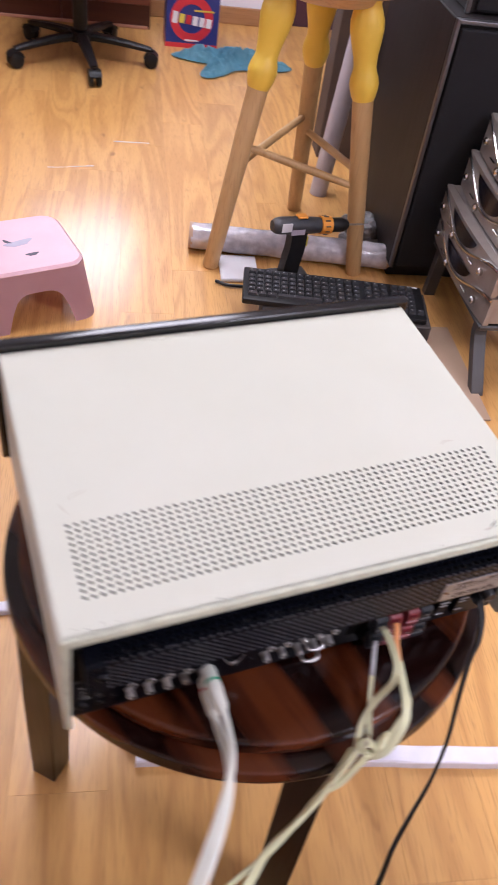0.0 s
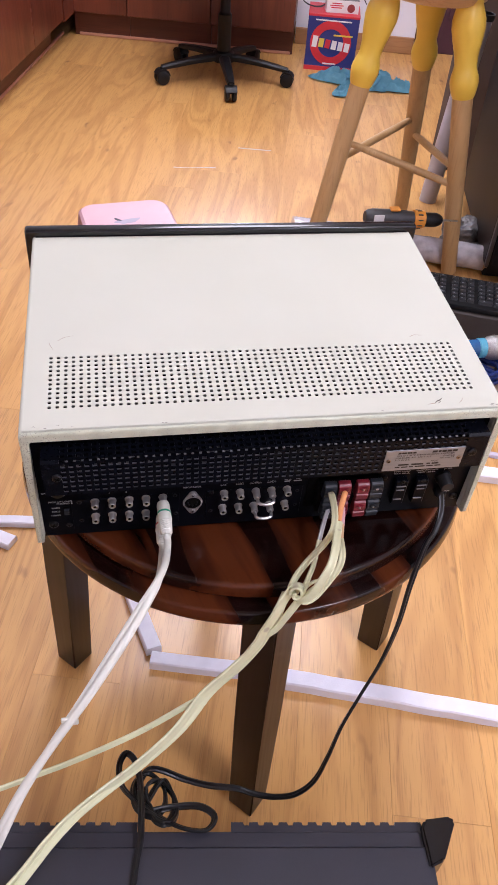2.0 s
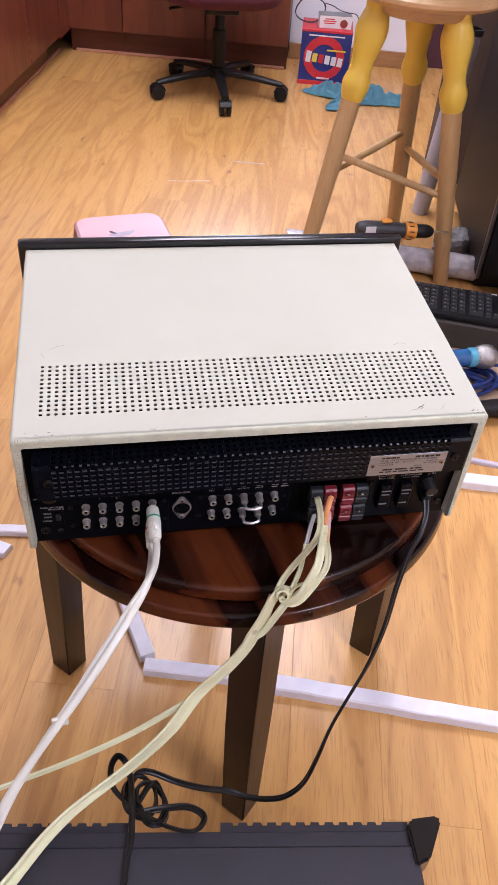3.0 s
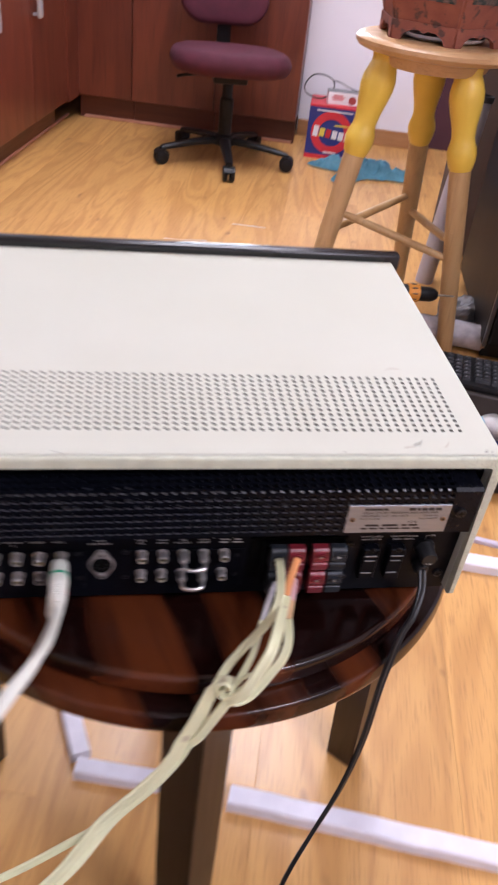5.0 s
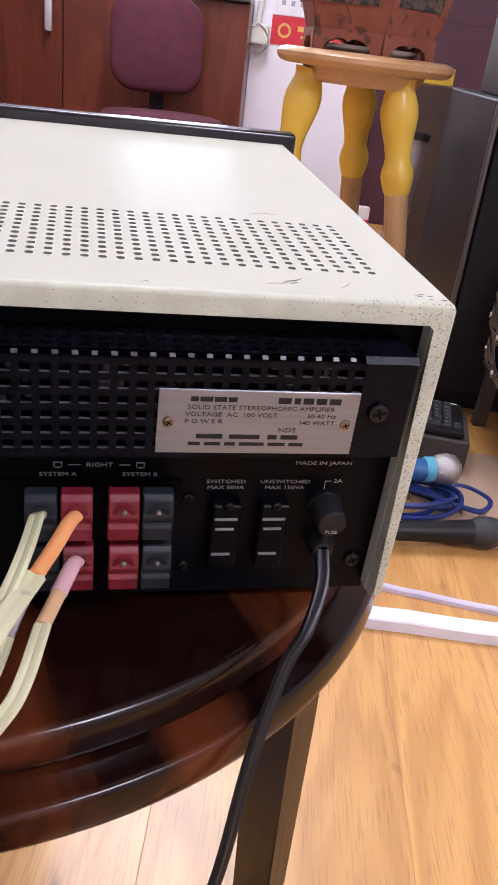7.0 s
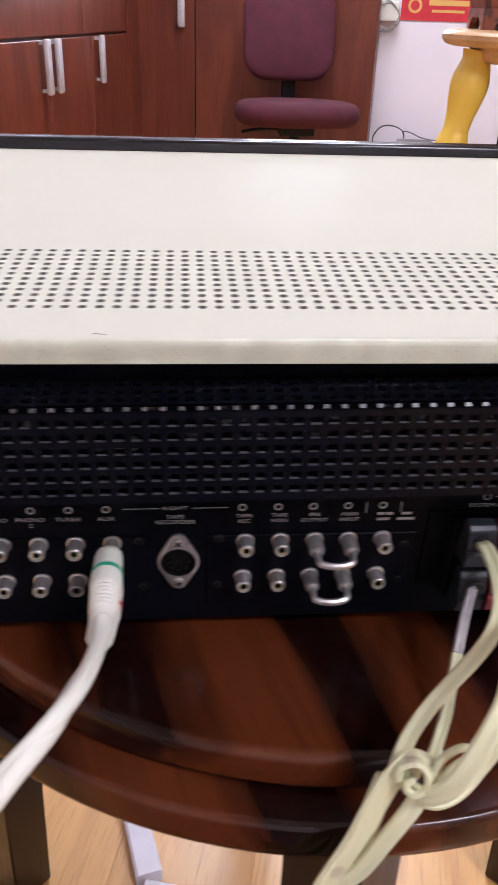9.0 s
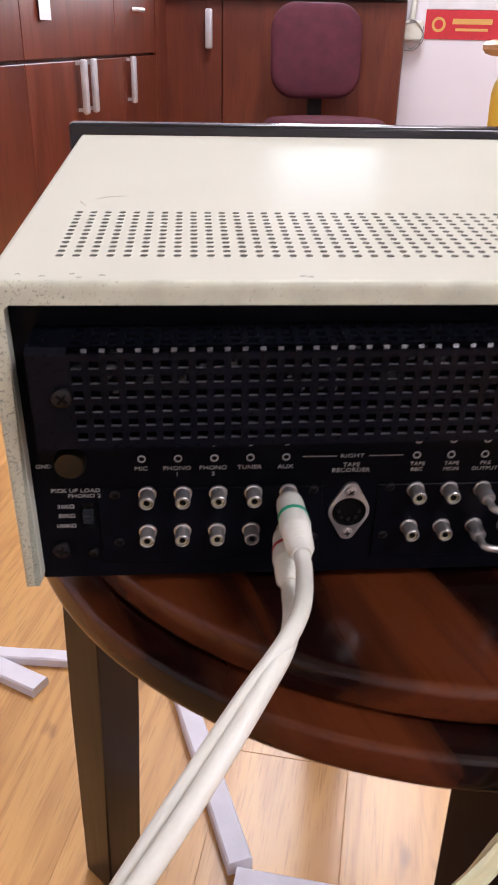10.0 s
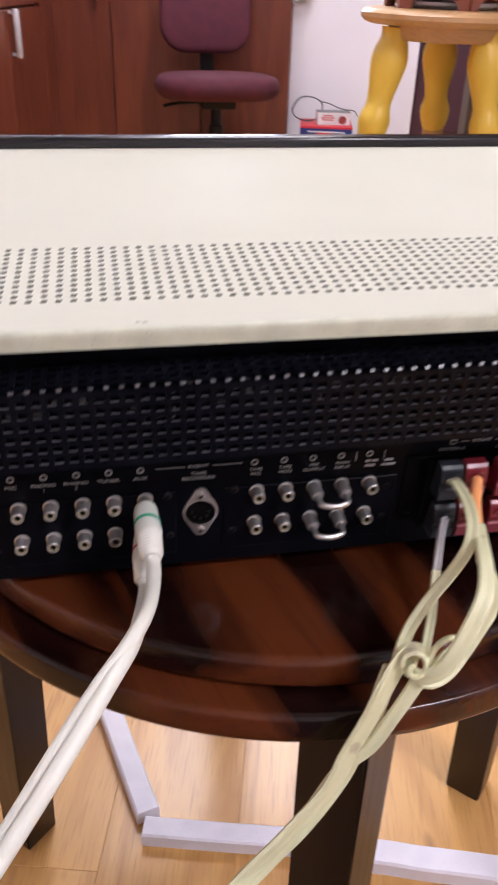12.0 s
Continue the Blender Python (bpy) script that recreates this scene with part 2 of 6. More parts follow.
def writing(name, text, size, material, parent, m, align="CENTER", stretch=1.0):
    """Words as a thin mesh of their own."""
    cu = bpy.data.curves.new(name, "FONT")
    cu.body, cu.size, cu.align_x, cu.align_y, cu.extrude = text, size, align, "CENTER", 0.00008
    cu.resolution_u = 2
    tmp = bpy.data.objects.new(name, cu)
    me = bpy.data.meshes.new_from_object(tmp)
    bpy.data.objects.remove(tmp)
    me.materials.clear()
    me.materials.append(material)
    ob = new(name, me)
    ob.parent = parent
    ob.matrix_basis = m @ Matrix.Diagonal((stretch, 1, 1, 1))
    return ob


# ---- materials ----
M_FLOOR = wood("laminate_oak", (0.645, 0.352, 0.110), (0.535, 0.272, 0.078), (0.28, 0.120, 0.035), along=1, ring=9.0, rough=0.45, rnd=0.06, coat=0.52, coat_rough=0.19, swirl=8.0, line=1.8, streak=0.6, size=0.85, pore=22.0, knots=(0.22, 0.09, 0.03), bump=0.02)
M_GAP = pm("floor_joint", (0.50, 0.29, 0.115), rough=0.7)
M_WALL = pm("white_wall_paint", (0.80, 0.785, 0.845), (0.76, 0.745, 0.80), rough=0.6, scale=3, fine=300, bump=0.1)
M_DIM = pm("grey_wall_paint", (0.78, 0.77, 0.81), (0.74, 0.73, 0.77), rough=0.7, scale=3, fine=300, bump=0.1)
M_CEIL = pm("ceiling_paint", (0.80, 0.79, 0.77), rough=0.8, scale=2, fine=200)
M_CAB = wood("cabinet_mahogany", (0.15, 0.036, 0.018), (0.105, 0.024, 0.013), (0.05, 0.011, 0.007), along=2, ring=7.0, rough=0.34, rnd=0.08, coat=0.1)
M_PLINTH = wood("plinth_mahogany", (0.13, 0.035, 0.018), (0.10, 0.026, 0.014), (0.05, 0.012, 0.008), along=0, rough=0.4)
M_TRIM = pm("salmon_sealing_strip", (0.62, 0.30, 0.20), (0.52, 0.24, 0.16), rough=0.5, scale=18)
M_BASEB = wood("baseboard_oak", (0.42, 0.22, 0.10), (0.34, 0.17, 0.07), (0.2, 0.09, 0.04), along=0, rough=0.4)
M_STONE = pm("dark_stone", (0.045, 0.043, 0.047), (0.075, 0.073, 0.078), rough=0.22, scale=90, fine=400, spots=(0.2, 0.2, 0.2), spot_scale=300, spot_at=0.68)
M_HANDLE = pm("satin_handle", (0.56, 0.55, 0.58), rough=0.35, metal=0.3, scale=30)
M_STEEL = pm("brushed_steel", (0.62, 0.61, 0.60), rough=0.32, metal=1.0, scale=30)
M_CHROME = pm("bright_nickel", (0.50, 0.49, 0.48), (0.43, 0.42, 0.41), rough=0.32, metal=0.80, scale=40, fine=300, bump=0.0)
M_CREAM = pm("cream_enamel", (0.565, 0.575, 0.490), (0.538, 0.548, 0.460), spec=0.0009, rough=0.22, rvar=0.01, scale=6, fine=300, bump=0.0, spots=(0.40, 0.35, 0.28), spot_scale=55, spot_at=0.755)
M_EDGE = pm("worn_cream_edge", (0.58, 0.61, 0.475), (0.47, 0.495, 0.385), rough=0.5, scale=70, fine=900, bump=0.08, spots=(0.23, 0.235, 0.185), spot_scale=1100, spot_at=0.655, ends=(0.150, 0.212, 0.085))
M_FASCIA = pm("glossy_black_enamel", (0.006, 0.006, 0.007), (0.010, 0.010, 0.012), rough=0.16, rvar=0.05, scale=40, fine=300, bump=0.02, spec=0.5)
M_BLACK = pm("black_enamel", (0.006, 0.006, 0.007), (0.010, 0.010, 0.012), rough=0.42, scale=40, fine=500, bump=0.08, spec=0.18)
M_PANEL = pm("black_back_panel", (0.0022, 0.0025, 0.0043), (0.0031, 0.0035, 0.0058), rough=0.32, scale=30, fine=700, bump=0.0, spec=0.07)
# near-black for black parts and for shade painted into holes and slots
M_VOID = pm("black_part_and_shade", (0.002, 0.002, 0.002), rough=0.8, spec=0.1)
M_GREYBITS = pm("inner_parts_grey", (0.11, 0.11, 0.115), (0.05, 0.05, 0.05), rough=0.5, scale=60)
M_PRINT = pm("panel_print", (0.40, 0.40, 0.385), rough=0.6, scale=300)
M_SCREW = pm("dull_screw", (0.045, 0.045, 0.048), (0.03, 0.03, 0.033), rough=0.4, metal=1.0, scale=300)
M_RED = pm("red_terminal_plastic", (0.185, 0.014, 0.024), (0.14, 0.010, 0.018), rough=0.35, scale=120, spec=0.6)
M_BLK_PL = pm("black_terminal_plastic", (0.022, 0.026, 0.032), (0.016, 0.019, 0.023), rough=0.38, scale=120, spec=0.25)
M_SEAT = wood("mahogany_lacquer", (0.0080, 0.0021, 0.0017), (0.090, 0.0220, 0.0070), (0.0055, 0.0015, 0.0013), along=1, ring=9.0, rough=0.16, spec=0.33, streak=0.35, bump=0.004, turn=-18.0, size=1.7, bands=0.07)
M_LEG = wood("dark_walnut_leg", (0.021, 0.010, 0.007), (0.015, 0.0075, 0.005), (0.011, 0.0055, 0.004), along=2, ring=8.0, rough=0.36, coat=0.0, spec=0.3)
M_WHITEPL = pm("white_cable", (0.72, 0.735, 0.655), (0.64, 0.655, 0.58), rough=0.45, scale=30, fine=400)
M_CREAMPL = pm("cream_flex", (0.72, 0.735, 0.47), (0.63, 0.64, 0.40), rough=0.42, scale=22, fine=300, spots=(0.48, 0.45, 0.30), spot_scale=50)
M_ORANGE = pm("orange_core", (0.80, 0.36, 0.14), (0.74, 0.32, 0.12), rough=0.4)
M_PINKCORE = pm("pink_core", (0.72, 0.46, 0.48), rough=0.4)
M_GREEN = pm("green_band", (0.02, 0.36, 0.20), rough=0.4)
M_REDBAND = pm("red_band", (0.5, 0.03, 0.04), rough=0.4)
M_CORD = pm("black_cord", (0.006, 0.006, 0.007), (0.010, 0.010, 0.011), rough=0.35, scale=60, spec=0.3)
M_CHASSIS = pm("charcoal_chassis", (0.019, 0.020, 0.030), (0.023, 0.024, 0.036), rough=0.48, scale=15, fine=900, bump=0.12)
M_FOAM = pm("white_foam", (0.80, 0.79, 0.86), (0.73, 0.72, 0.79), rough=0.75, scale=40, fine=500, bump=0.3)
M_YELLOW = pm("yellow_paint", (0.84, 0.58, 0.08), (0.78, 0.53, 0.07), rough=0.33, scale=14, fine=200, bump=0.1)
M_BEECH = wood("pale_beech", (0.55, 0.36, 0.17), (0.47, 0.29, 0.12), (0.33, 0.19, 0.08), along=2, ring=9.0, rough=0.42)
M_BEECHTOP = wood("beech_seat", (0.60, 0.37, 0.18), (0.50, 0.29, 0.12), (0.35, 0.19, 0.08), along=0, ring=9.0, rough=0.35, coat=0.2)
M_PINK = pm("pink_plastic", (0.68, 0.44, 0.475), (0.62, 0.39, 0.43), spec=0.25, rough=0.45, scale=9, fine=300)
M_PLUM = pm("plum_fabric", (0.086, 0.0115, 0.026), (0.064, 0.009, 0.020), rough=0.85, scale=25, fine=900, bump=0.5)
M_PLASTIC = pm("black_plastic", (0.008, 0.008, 0.009), (0.012, 0.012, 0.013), rough=0.42, scale=50, spec=0.25)
M_RUBBER = pm("grey_rubber", (0.03, 0.03, 0.032), rough=0.6)

# ---- structure ----
CORNER_U, BACK_V = -1.66, 3.85
floor = tagged(part("floor", box(0, 0.85, -0.0509, 3.3, 6.1, 0.1), M_GAP, m=ROOM), "orange oak laminate floor in narrow strips", "floor", kind="structure")
tagged(part("ceiling", box(0, 0.85, 2.45, 3.5, 6.3, 0.1), M_CEIL, m=ROOM), "plain white ceiling", "ceiling", kind="structure")
WU0, WU1, WZ0, WZ1 = -0.71, -0.11, 0.87, 1.80
bm = bmesh.new()
add_box(bm, -0.03, 3.9, WZ0 / 2, 3.3, 0.1, WZ0)
add_box(bm, -0.03, 3.9, (WZ1 + 2.4) / 2, 3.3, 0.1, 2.4 - WZ1)
add_box(bm, (-1.68 + WU0) / 2, 3.9, (WZ0 + WZ1) / 2, WU0 + 1.68, 0.1, WZ1 - WZ0)
add_box(bm, (1.62 + WU1) / 2, 3.9, (WZ0 + WZ1) / 2, 1.62 - WU1, 0.1, WZ1 - WZ0)
tagged(part("wall_north", bm, M_WALL, m=ROOM), "white painted wall behind the kitchen units", "wall", kind="structure")
tagged(part("wall_west", box(-1.71, 0.85, 1.2, 0.1, 6.1, 2.4), M_WALL, m=ROOM), "white painted side wall", "wall", kind="structure")
tagged(part("wall_east", box(1.67, 0.85, 1.2, 0.1, 6.1, 2.4), M_DIM, m=ROOM), "plain pale grey side wall", "wall", kind="structure")
tagged(part("wall_south", box(0, -2.15, 1.2, 3.3, 0.1, 2.4), M_DIM, m=ROOM), "plain pale grey end wall", "wall", kind="structure")
tagged(part("wall_pier", box(0.195, 3.655, 1.2, 0.55, 0.39, 2.4, 0.002), M_WALL, m=ROOM), "white painted wall beside the kitchen units", "wall", kind="structure")
tagged(part("baseboard", box(0.195, 3.455, 0.035, 0.546, 0.012, 0.07, 0.003), M_BASEB, m=ROOM), "low oak baseboard on the white wall", "baseboard", kind="structure")
M_WIN = pm("white_window_frame", (0.8, 0.8, 0.8), rough=0.4)
bm = bmesh.new()
for cu, cz, su, sz in ((WU0 + 0.015, 1.335, 0.03, 0.93), (WU1 - 0.015, 1.335, 0.03, 0.93), (-0.41, WZ0 + 0.015, 0.54, 0.03), (-0.41, WZ1 - 0.015, 0.54, 0.03)):
    add_box(bm, cu, 3.9, cz, su, 0.05, sz, 0.003)
tagged(part("window_1", bm, M_WIN, m=ROOM), "small bright white-framed window above the worktop", "window", kind="structure")
M_DAY = glow("daylight_haze", (0.82, 0.90, 1.0), DAY_GLOW)
tagged(part("backdrop", box(-0.41, 4.25, 1.45, 1.9, 0.02, 1.9), M_DAY, m=ROOM), "pale overcast daylight outside the window", "backdrop", kind="structure")
M_PLUMDOOR = pm("plum_door_paint", (0.060, 0.016, 0.030), (0.048, 0.013, 0.024), rough=0.5, scale=6)
door1 = tagged(part("door_1", box(0.94, 3.53, 1.03, 0.92, 0.045, 2.06, 0.003), M_PLUMDOOR, m=ROOM), "closed dark plum door beside the white wall", "door", kind="structure")
part("door_panel", box(0.94, 3.504, 1.45, 0.66, 0.008, 0.9, 0.003), M_PLUMDOOR, door1)
part("door_panel", box(0.94, 3.504, 0.50, 0.66, 0.008, 0.7, 0.003), M_PLUMDOOR, door1)
tagged(part("wall_north_east", box(1.05, 3.66, 1.2, 1.14, 0.2, 2.4), M_WALL, m=ROOM), "white painted wall behind the plum door", "wall", kind="structure")
M_LAMP = glow("lamp_diffuser", (1.0, 0.95, 0.88), 4.0)
for u, v, a, b in ((-0.08, 1.85, 1.00, 1.50), (1.30, -1.00, 0.64, 0.64)):
    cl = thing("ceiling_light", ROOM @ pose(u, v, 2.4), "white ceiling panel light", "ceiling light", "ceiling lights")
    part("frame", box(0, 0, -0.02, a, b, 0.04, 0.004), M_WIN, cl)
    part("diffuser", box(0, 0, -0.045, a - 0.06, b - 0.06, 0.01, 0.002), M_LAMP, cl)

# ---- floor strips ----
PLANKS = {}


def plank_mesh(w, l):
    key = (round(w, 4), round(l, 3))
    if key not in PLANKS:
        bm = bmesh.new()
        a, b, c = w / 2 - 0.00014, l / 2 - 0.00014, 0.0004
        lo = [bm.verts.new((x, y, -0.0010)) for x, y in ((-a, -b), (a, -b), (a, b), (-a, b))]
        mi = [bm.verts.new((x, y, -0.0003)) for x, y in ((-a, -b), (a, -b), (a, b), (-a, b))]
        hi = [bm.verts.new((x, y, 0.0)) for x, y in ((c - a, c - b), (a - c, c - b), (a - c, b - c), (c - a, b - c))]
        bm.faces.new(hi)
        for p, q in ((lo, mi), (mi, hi)):
            for i in range(4):
                bm.faces.new((p[i], p[(i + 1) % 4], q[(i + 1) % 4], q[i]))
        me = bpy.data.meshes.new("plank")
        bm.to_mesh(me)
        bm.free()
        me.materials.append(M_FLOOR)
        PLANKS[key] = me
    return PLANKS[key]


PW, PL = 0.131, 0.92


def lay_planks():
    for k in range(-12, 18):
        u0 = -0.312 + PW * k
        if u0 < -1.66 or u0 + PW > 1.62:
            continue
        v = 1.936 + 0.194 * (k % 5) - 6 * PL
        while v < 3.85:
            a, b = max(v, -2.1), min(v + PL, 3.85)
            if b - a > 0.02:
                ob = new("plank", plank_mesh(PW, b - a))
                ob.parent = floor
                ob.matrix_basis = Matrix.Translation((u0 + PW / 2, (a + b) / 2, 0))
            v += PL


# ---- kitchen units ----
def cabinet(m, w, fronts, label, depth=0.56, body_extra=0.0):
    """A base unit w wide along its own x, its fronts towards -y. fronts: (x0, x1, z0, z1, handle) with handle (x, z, long, upright) or None."""
    t = thing("base_cabinet", m, label, "cabinet", "kitchen base cabinets")
    part("body", box(w / 2, depth / 2 + 0.02, 0.46, w - 0.002, depth - 0.002, 0.72, 0.001), M_CAB, t)
    part("plinth", box(w / 2, 0.07, 0.05, w - 0.002, 0.02, 0.1, 0.001), M_PLINTH, t, "recessed dark plinth board")
    for x0, x1, z0, z1, h in fronts:
        d = part("door" if z1 - z0 > 0.25 else "drawer_front", box((x0 + x1) / 2, 0.008, (z0 + z1) / 2, x1 - x0 - 0.004, 0.018, z1 - z0 - 0.004, 0.002, 2), M_CAB, t)
        if h:
            x, z, ln, upright = h
            bm = bmesh.new()
            if upright:
                add_box(bm, x, -0.026, z, 0.030, 0.018, ln, 0.007, 2)
                for s in (-1, 1):
                    add_box(bm, x, -0.010, z + s * (ln / 2 - 0.012), 0.010, 0.018, 0.010)
            else:
                add_sweep(bm, [(x - ln / 2, -0.002, z), (x - ln / 2 + 0.01, -0.02, z), (x, -0.026, z), (x + ln / 2 - 0.01, -0.02, z), (x + ln / 2, -0.002, z)], circle(0.007, 8), 24)
            part("handle", bm, M_HANDLE, d, "brushed steel bar handle", True)
    return t


BACK = ROOM @ pose(-1.06, 3.212, 0)
cabinet(BACK, 0.25, [(0, 0.25, 0.105, 0.815, (0.2, 0.71, 0.145, True))], "dark mahogany corner cabinet with an upright steel handle")
cabinet(BACK @ pose(0.25, 0, 0), 0.365, [(0, 0.365, 0.105, 0.815, None)], "dark mahogany cabinet behind the office chair")
cabinet(BACK @ pose(0.615, 0, 0), 0.365, [(0, 0.365, 0.105, 0.815, None)], "dark mahogany end cabinet beside the white wall")
LEFT = ROOM @ pose(-1.05, 0, 0, 0, 0, 90)
cabinet(LEFT @ pose(1.84, 0, 0), 1.22, [(0, 0.74, 0.62, 0.815, None), (0.74, 1.22, 0.62, 0.815, (0.98, 0.765, 0.09, False)),
        (0, 0.40, 0.105, 0.615, (0.36, 0.54, 0.155, True)), (0.40, 0.81, 0.105, 0.615, (0.445, 0.54, 0.155, True)), (0.81, 1.22, 0.105, 0.615, (0.85, 0.54, 0.155, True))],
        "mahogany base cabinet with drawers over three doors")
cabinet(LEFT @ pose(0.62, 0, 0), 1.22, [(0, 0.61, 0.62, 0.815, (0.3, 0.765, 0.09, False)), (0.61, 1.22, 0.62, 0.815, (0.9, 0.765, 0.09, False)),
        (0, 0.61, 0.105, 0.615, (0.56, 0.54, 0.155, True)), (0.61, 1.22, 0.105, 0.615, (0.66, 0.54, 0.155, True))], "mahogany base cabinet with two drawers and two doors")
note = part("note_sticker", box(-1.0485 + 0.007, 1.985, 0.752, 0.0016, 0.075, 0.068), M_WALL, m=ROOM)
tagged(note, "white paper note stuck on a cabinet drawer", "sticker")
part("corner_filler", box(-1.055, 3.14, 0.46, 0.02, 0.156, 0.72), M_CAB, m=ROOM)
tagged(bpy.data.objects["corner_filler"], "dark mahogany filler board in the cabinet corner", "filler board", kind="structure")
for cu, cv, su, sv, eu, ev, fu, fv, where in ((-0.565, 3.516, 0.97, 0.658, -0.565, 3.184, 0.97, 0.007, "back"), (-1.356, 2.23, 0.604, 3.22, -1.0515, 2.23, 0.007, 3.22, "side")):
    top = thing("worktop", ROOM @ pose(cu, cv, 0.821), "dark polished stone worktop along the %s wall" % where, "worktop")
    part("slab", box(0, 0, 0.015, su, sv, 0.030, 0.002, 1), M_STONE, top)
    part("front_edge", box(eu - cu, ev - cv, 0.0145, fu, fv, 0.033, 0.003, 2), M_STONE, top, "rounded front edge", True)
tagged(part("sealing_strip", box(-0.565, 3.272, 0.006, 0.95, 0.014, 0.012, 0.003), M_TRIM, m=ROOM), "salmon strip along the plinth foot", "trim", kind="structure")
tagged(part("sealing_strip", box(-1.112, 1.95, 0.006, 0.014, 2.6, 0.012, 0.003), M_TRIM, m=ROOM), "salmon strip along the plinth foot", "trim", kind="structure")

# ---- round stool under the amplifier ----
SC = Vector((0.012, 0.178, 0))
stool = thing("round_stool", Matrix.Translation(SC), "dark mahogany round stool with a glossy two-tier seat", "stool")
part("seat", lathe([(0.0, 0.4425), (0.2310, 0.4425), (0.2335, 0.4432), (0.2348, 0.4446), (0.2352, 0.4462), (0.2352, 0.4474), (0.2352, 0.4570), (0.2350, 0.4582), (0.2345, 0.4598), (0.2334, 0.4610), (0.2318, 0.4617), (0.2300, 0.4619), (0.0, 0.4619)], 128, caps=False), M_SEAT, stool, "glossy round seat top", True)
part("seat_ring", lathe([(0.19, 0.4225), (0.2470, 0.4226), (0.2505, 0.4236), (0.2524, 0.4256), (0.2528, 0.4275), (0.2526, 0.4300), (0.2516, 0.4380), (0.2513, 0.4392), (0.2507, 0.4405), (0.2496, 0.4413), (0.2480, 0.4416), (0.19, 0.4424)], 128, caps=False), M_SEAT, stool, "stepped lower rim of the seat", True)
part("apron", lathe([(0.150, 0.401), (0.196, 0.401), (0.198, 0.404), (0.198, 0.4228), (0.150, 0.4228)], 64, caps=False), M_LEG, stool, "dark apron under the seat", True)


def stool_leg(parent, ang):
    bm = bmesh.new()
    d = Vector((math.cos(ang), math.sin(ang), 0))
    rings = []
    for z, s, r in ((0.0, 0.033, 0.2300), (0.004, 0.036, 0.2300), (0.20, 0.0385, 0.2250), (0.4226, 0.0410, 0.2190)):
        c = d * r
        h = s / 2
        rings.append([bm.verts.new((c.x + x * h * 1.414, c.y + y * h * 1.414, z)) for x, y in ((0, -1), (1, 0), (0, 1), (-1, 0))])
    for a, b in zip(rings[:-1], rings[1:]):
        for i in range(4):
            bm.faces.new((a[i], a[(i + 1) % 4], b[(i + 1) % 4], b[i]))
    bm.faces.new(rings[0][::-1])
    bm.faces.new(rings[-1])
    bmesh.ops.bevel(bm, geom=[e for e in bm.edges if abs(e.verts[0].co.z - e.verts[1].co.z) > 0.01], offset=0.002, segments=2, affect="EDGES")
    part("leg", bm, M_LEG, parent, smooth=True)


for a in (-91.3, -1.5, 88, 176.3):
    stool_leg(stool, radians(a))

# ---- amplifier: own frame, x along its back, y into it, z up from the case's lower edge ----
AH = 0.147
AMP = pose(0, 0, 0.614, 3.2) @ pose(0, 0, -AH)
amp = thing("amplifier", AMP, "vintage stereo amplifier in a worn cream case, back side with cables", "amplifier")
UP = Matrix.Translation((0, 0, AH))


def apart(name, bm, material, parent=None, label="", smooth=False):
    bmesh.ops.transform(bm, matrix=UP, verts=bm.verts)
    return part(name, bm, material, parent or amp, label, smooth)


def perforated(x0, x1, y0, y1, xs, ys, w, h, t):
    """A sheet in x, y with a right-angled hole at each (x, y) of xs, ys; t thick downwards."""
    bx = [x0] + [c + s * w / 2 for c in xs for s in (-1, 1)] + [x1]
    by = [y0] + [c + s * h / 2 for c in ys for s in (-1, 1)] + [y1]
    nx, ny = len(bx), len(by)
    verts = [(x, y, z) for z in (0.0, -t) for y in by for x in bx]
    idx = lambda i, j, k: k * nx * ny + j * nx + i
    faces = []
    for j in range(ny - 1):
        for i in range(nx - 1):
            if i % 2 and j % 2:
                for a, b in (((i, j), (i + 1, j)), ((i + 1, j), (i + 1, j + 1)), ((i + 1, j + 1), (i, j + 1)), ((i, j + 1), (i, j))):
                    faces.append((idx(*a, 0), idx(*b, 0), idx(*b, 1), idx(*a, 1)))
            else:
                faces.append((idx(i, j, 0), idx(i + 1, j, 0), idx(i + 1, j + 1, 0), idx(i, j + 1, 0)))
                faces.append((idx(i, j, 1), idx(i, j + 1, 1), idx(i + 1, j + 1, 1), idx(i + 1, j, 1)))
    me = bpy.data.meshes.new("sheet")
    me.from_pydata(verts, [], faces)
    bm = bmesh.new()
    bm.from_mesh(me)
    bpy.data.meshes.remove(me)
    return bm


HX = [-0.1878 + 0.3756 * i / 57 for i in range(58)]
HY = [0.0312 + 0.0652 * i / 11 for i in range(12)]


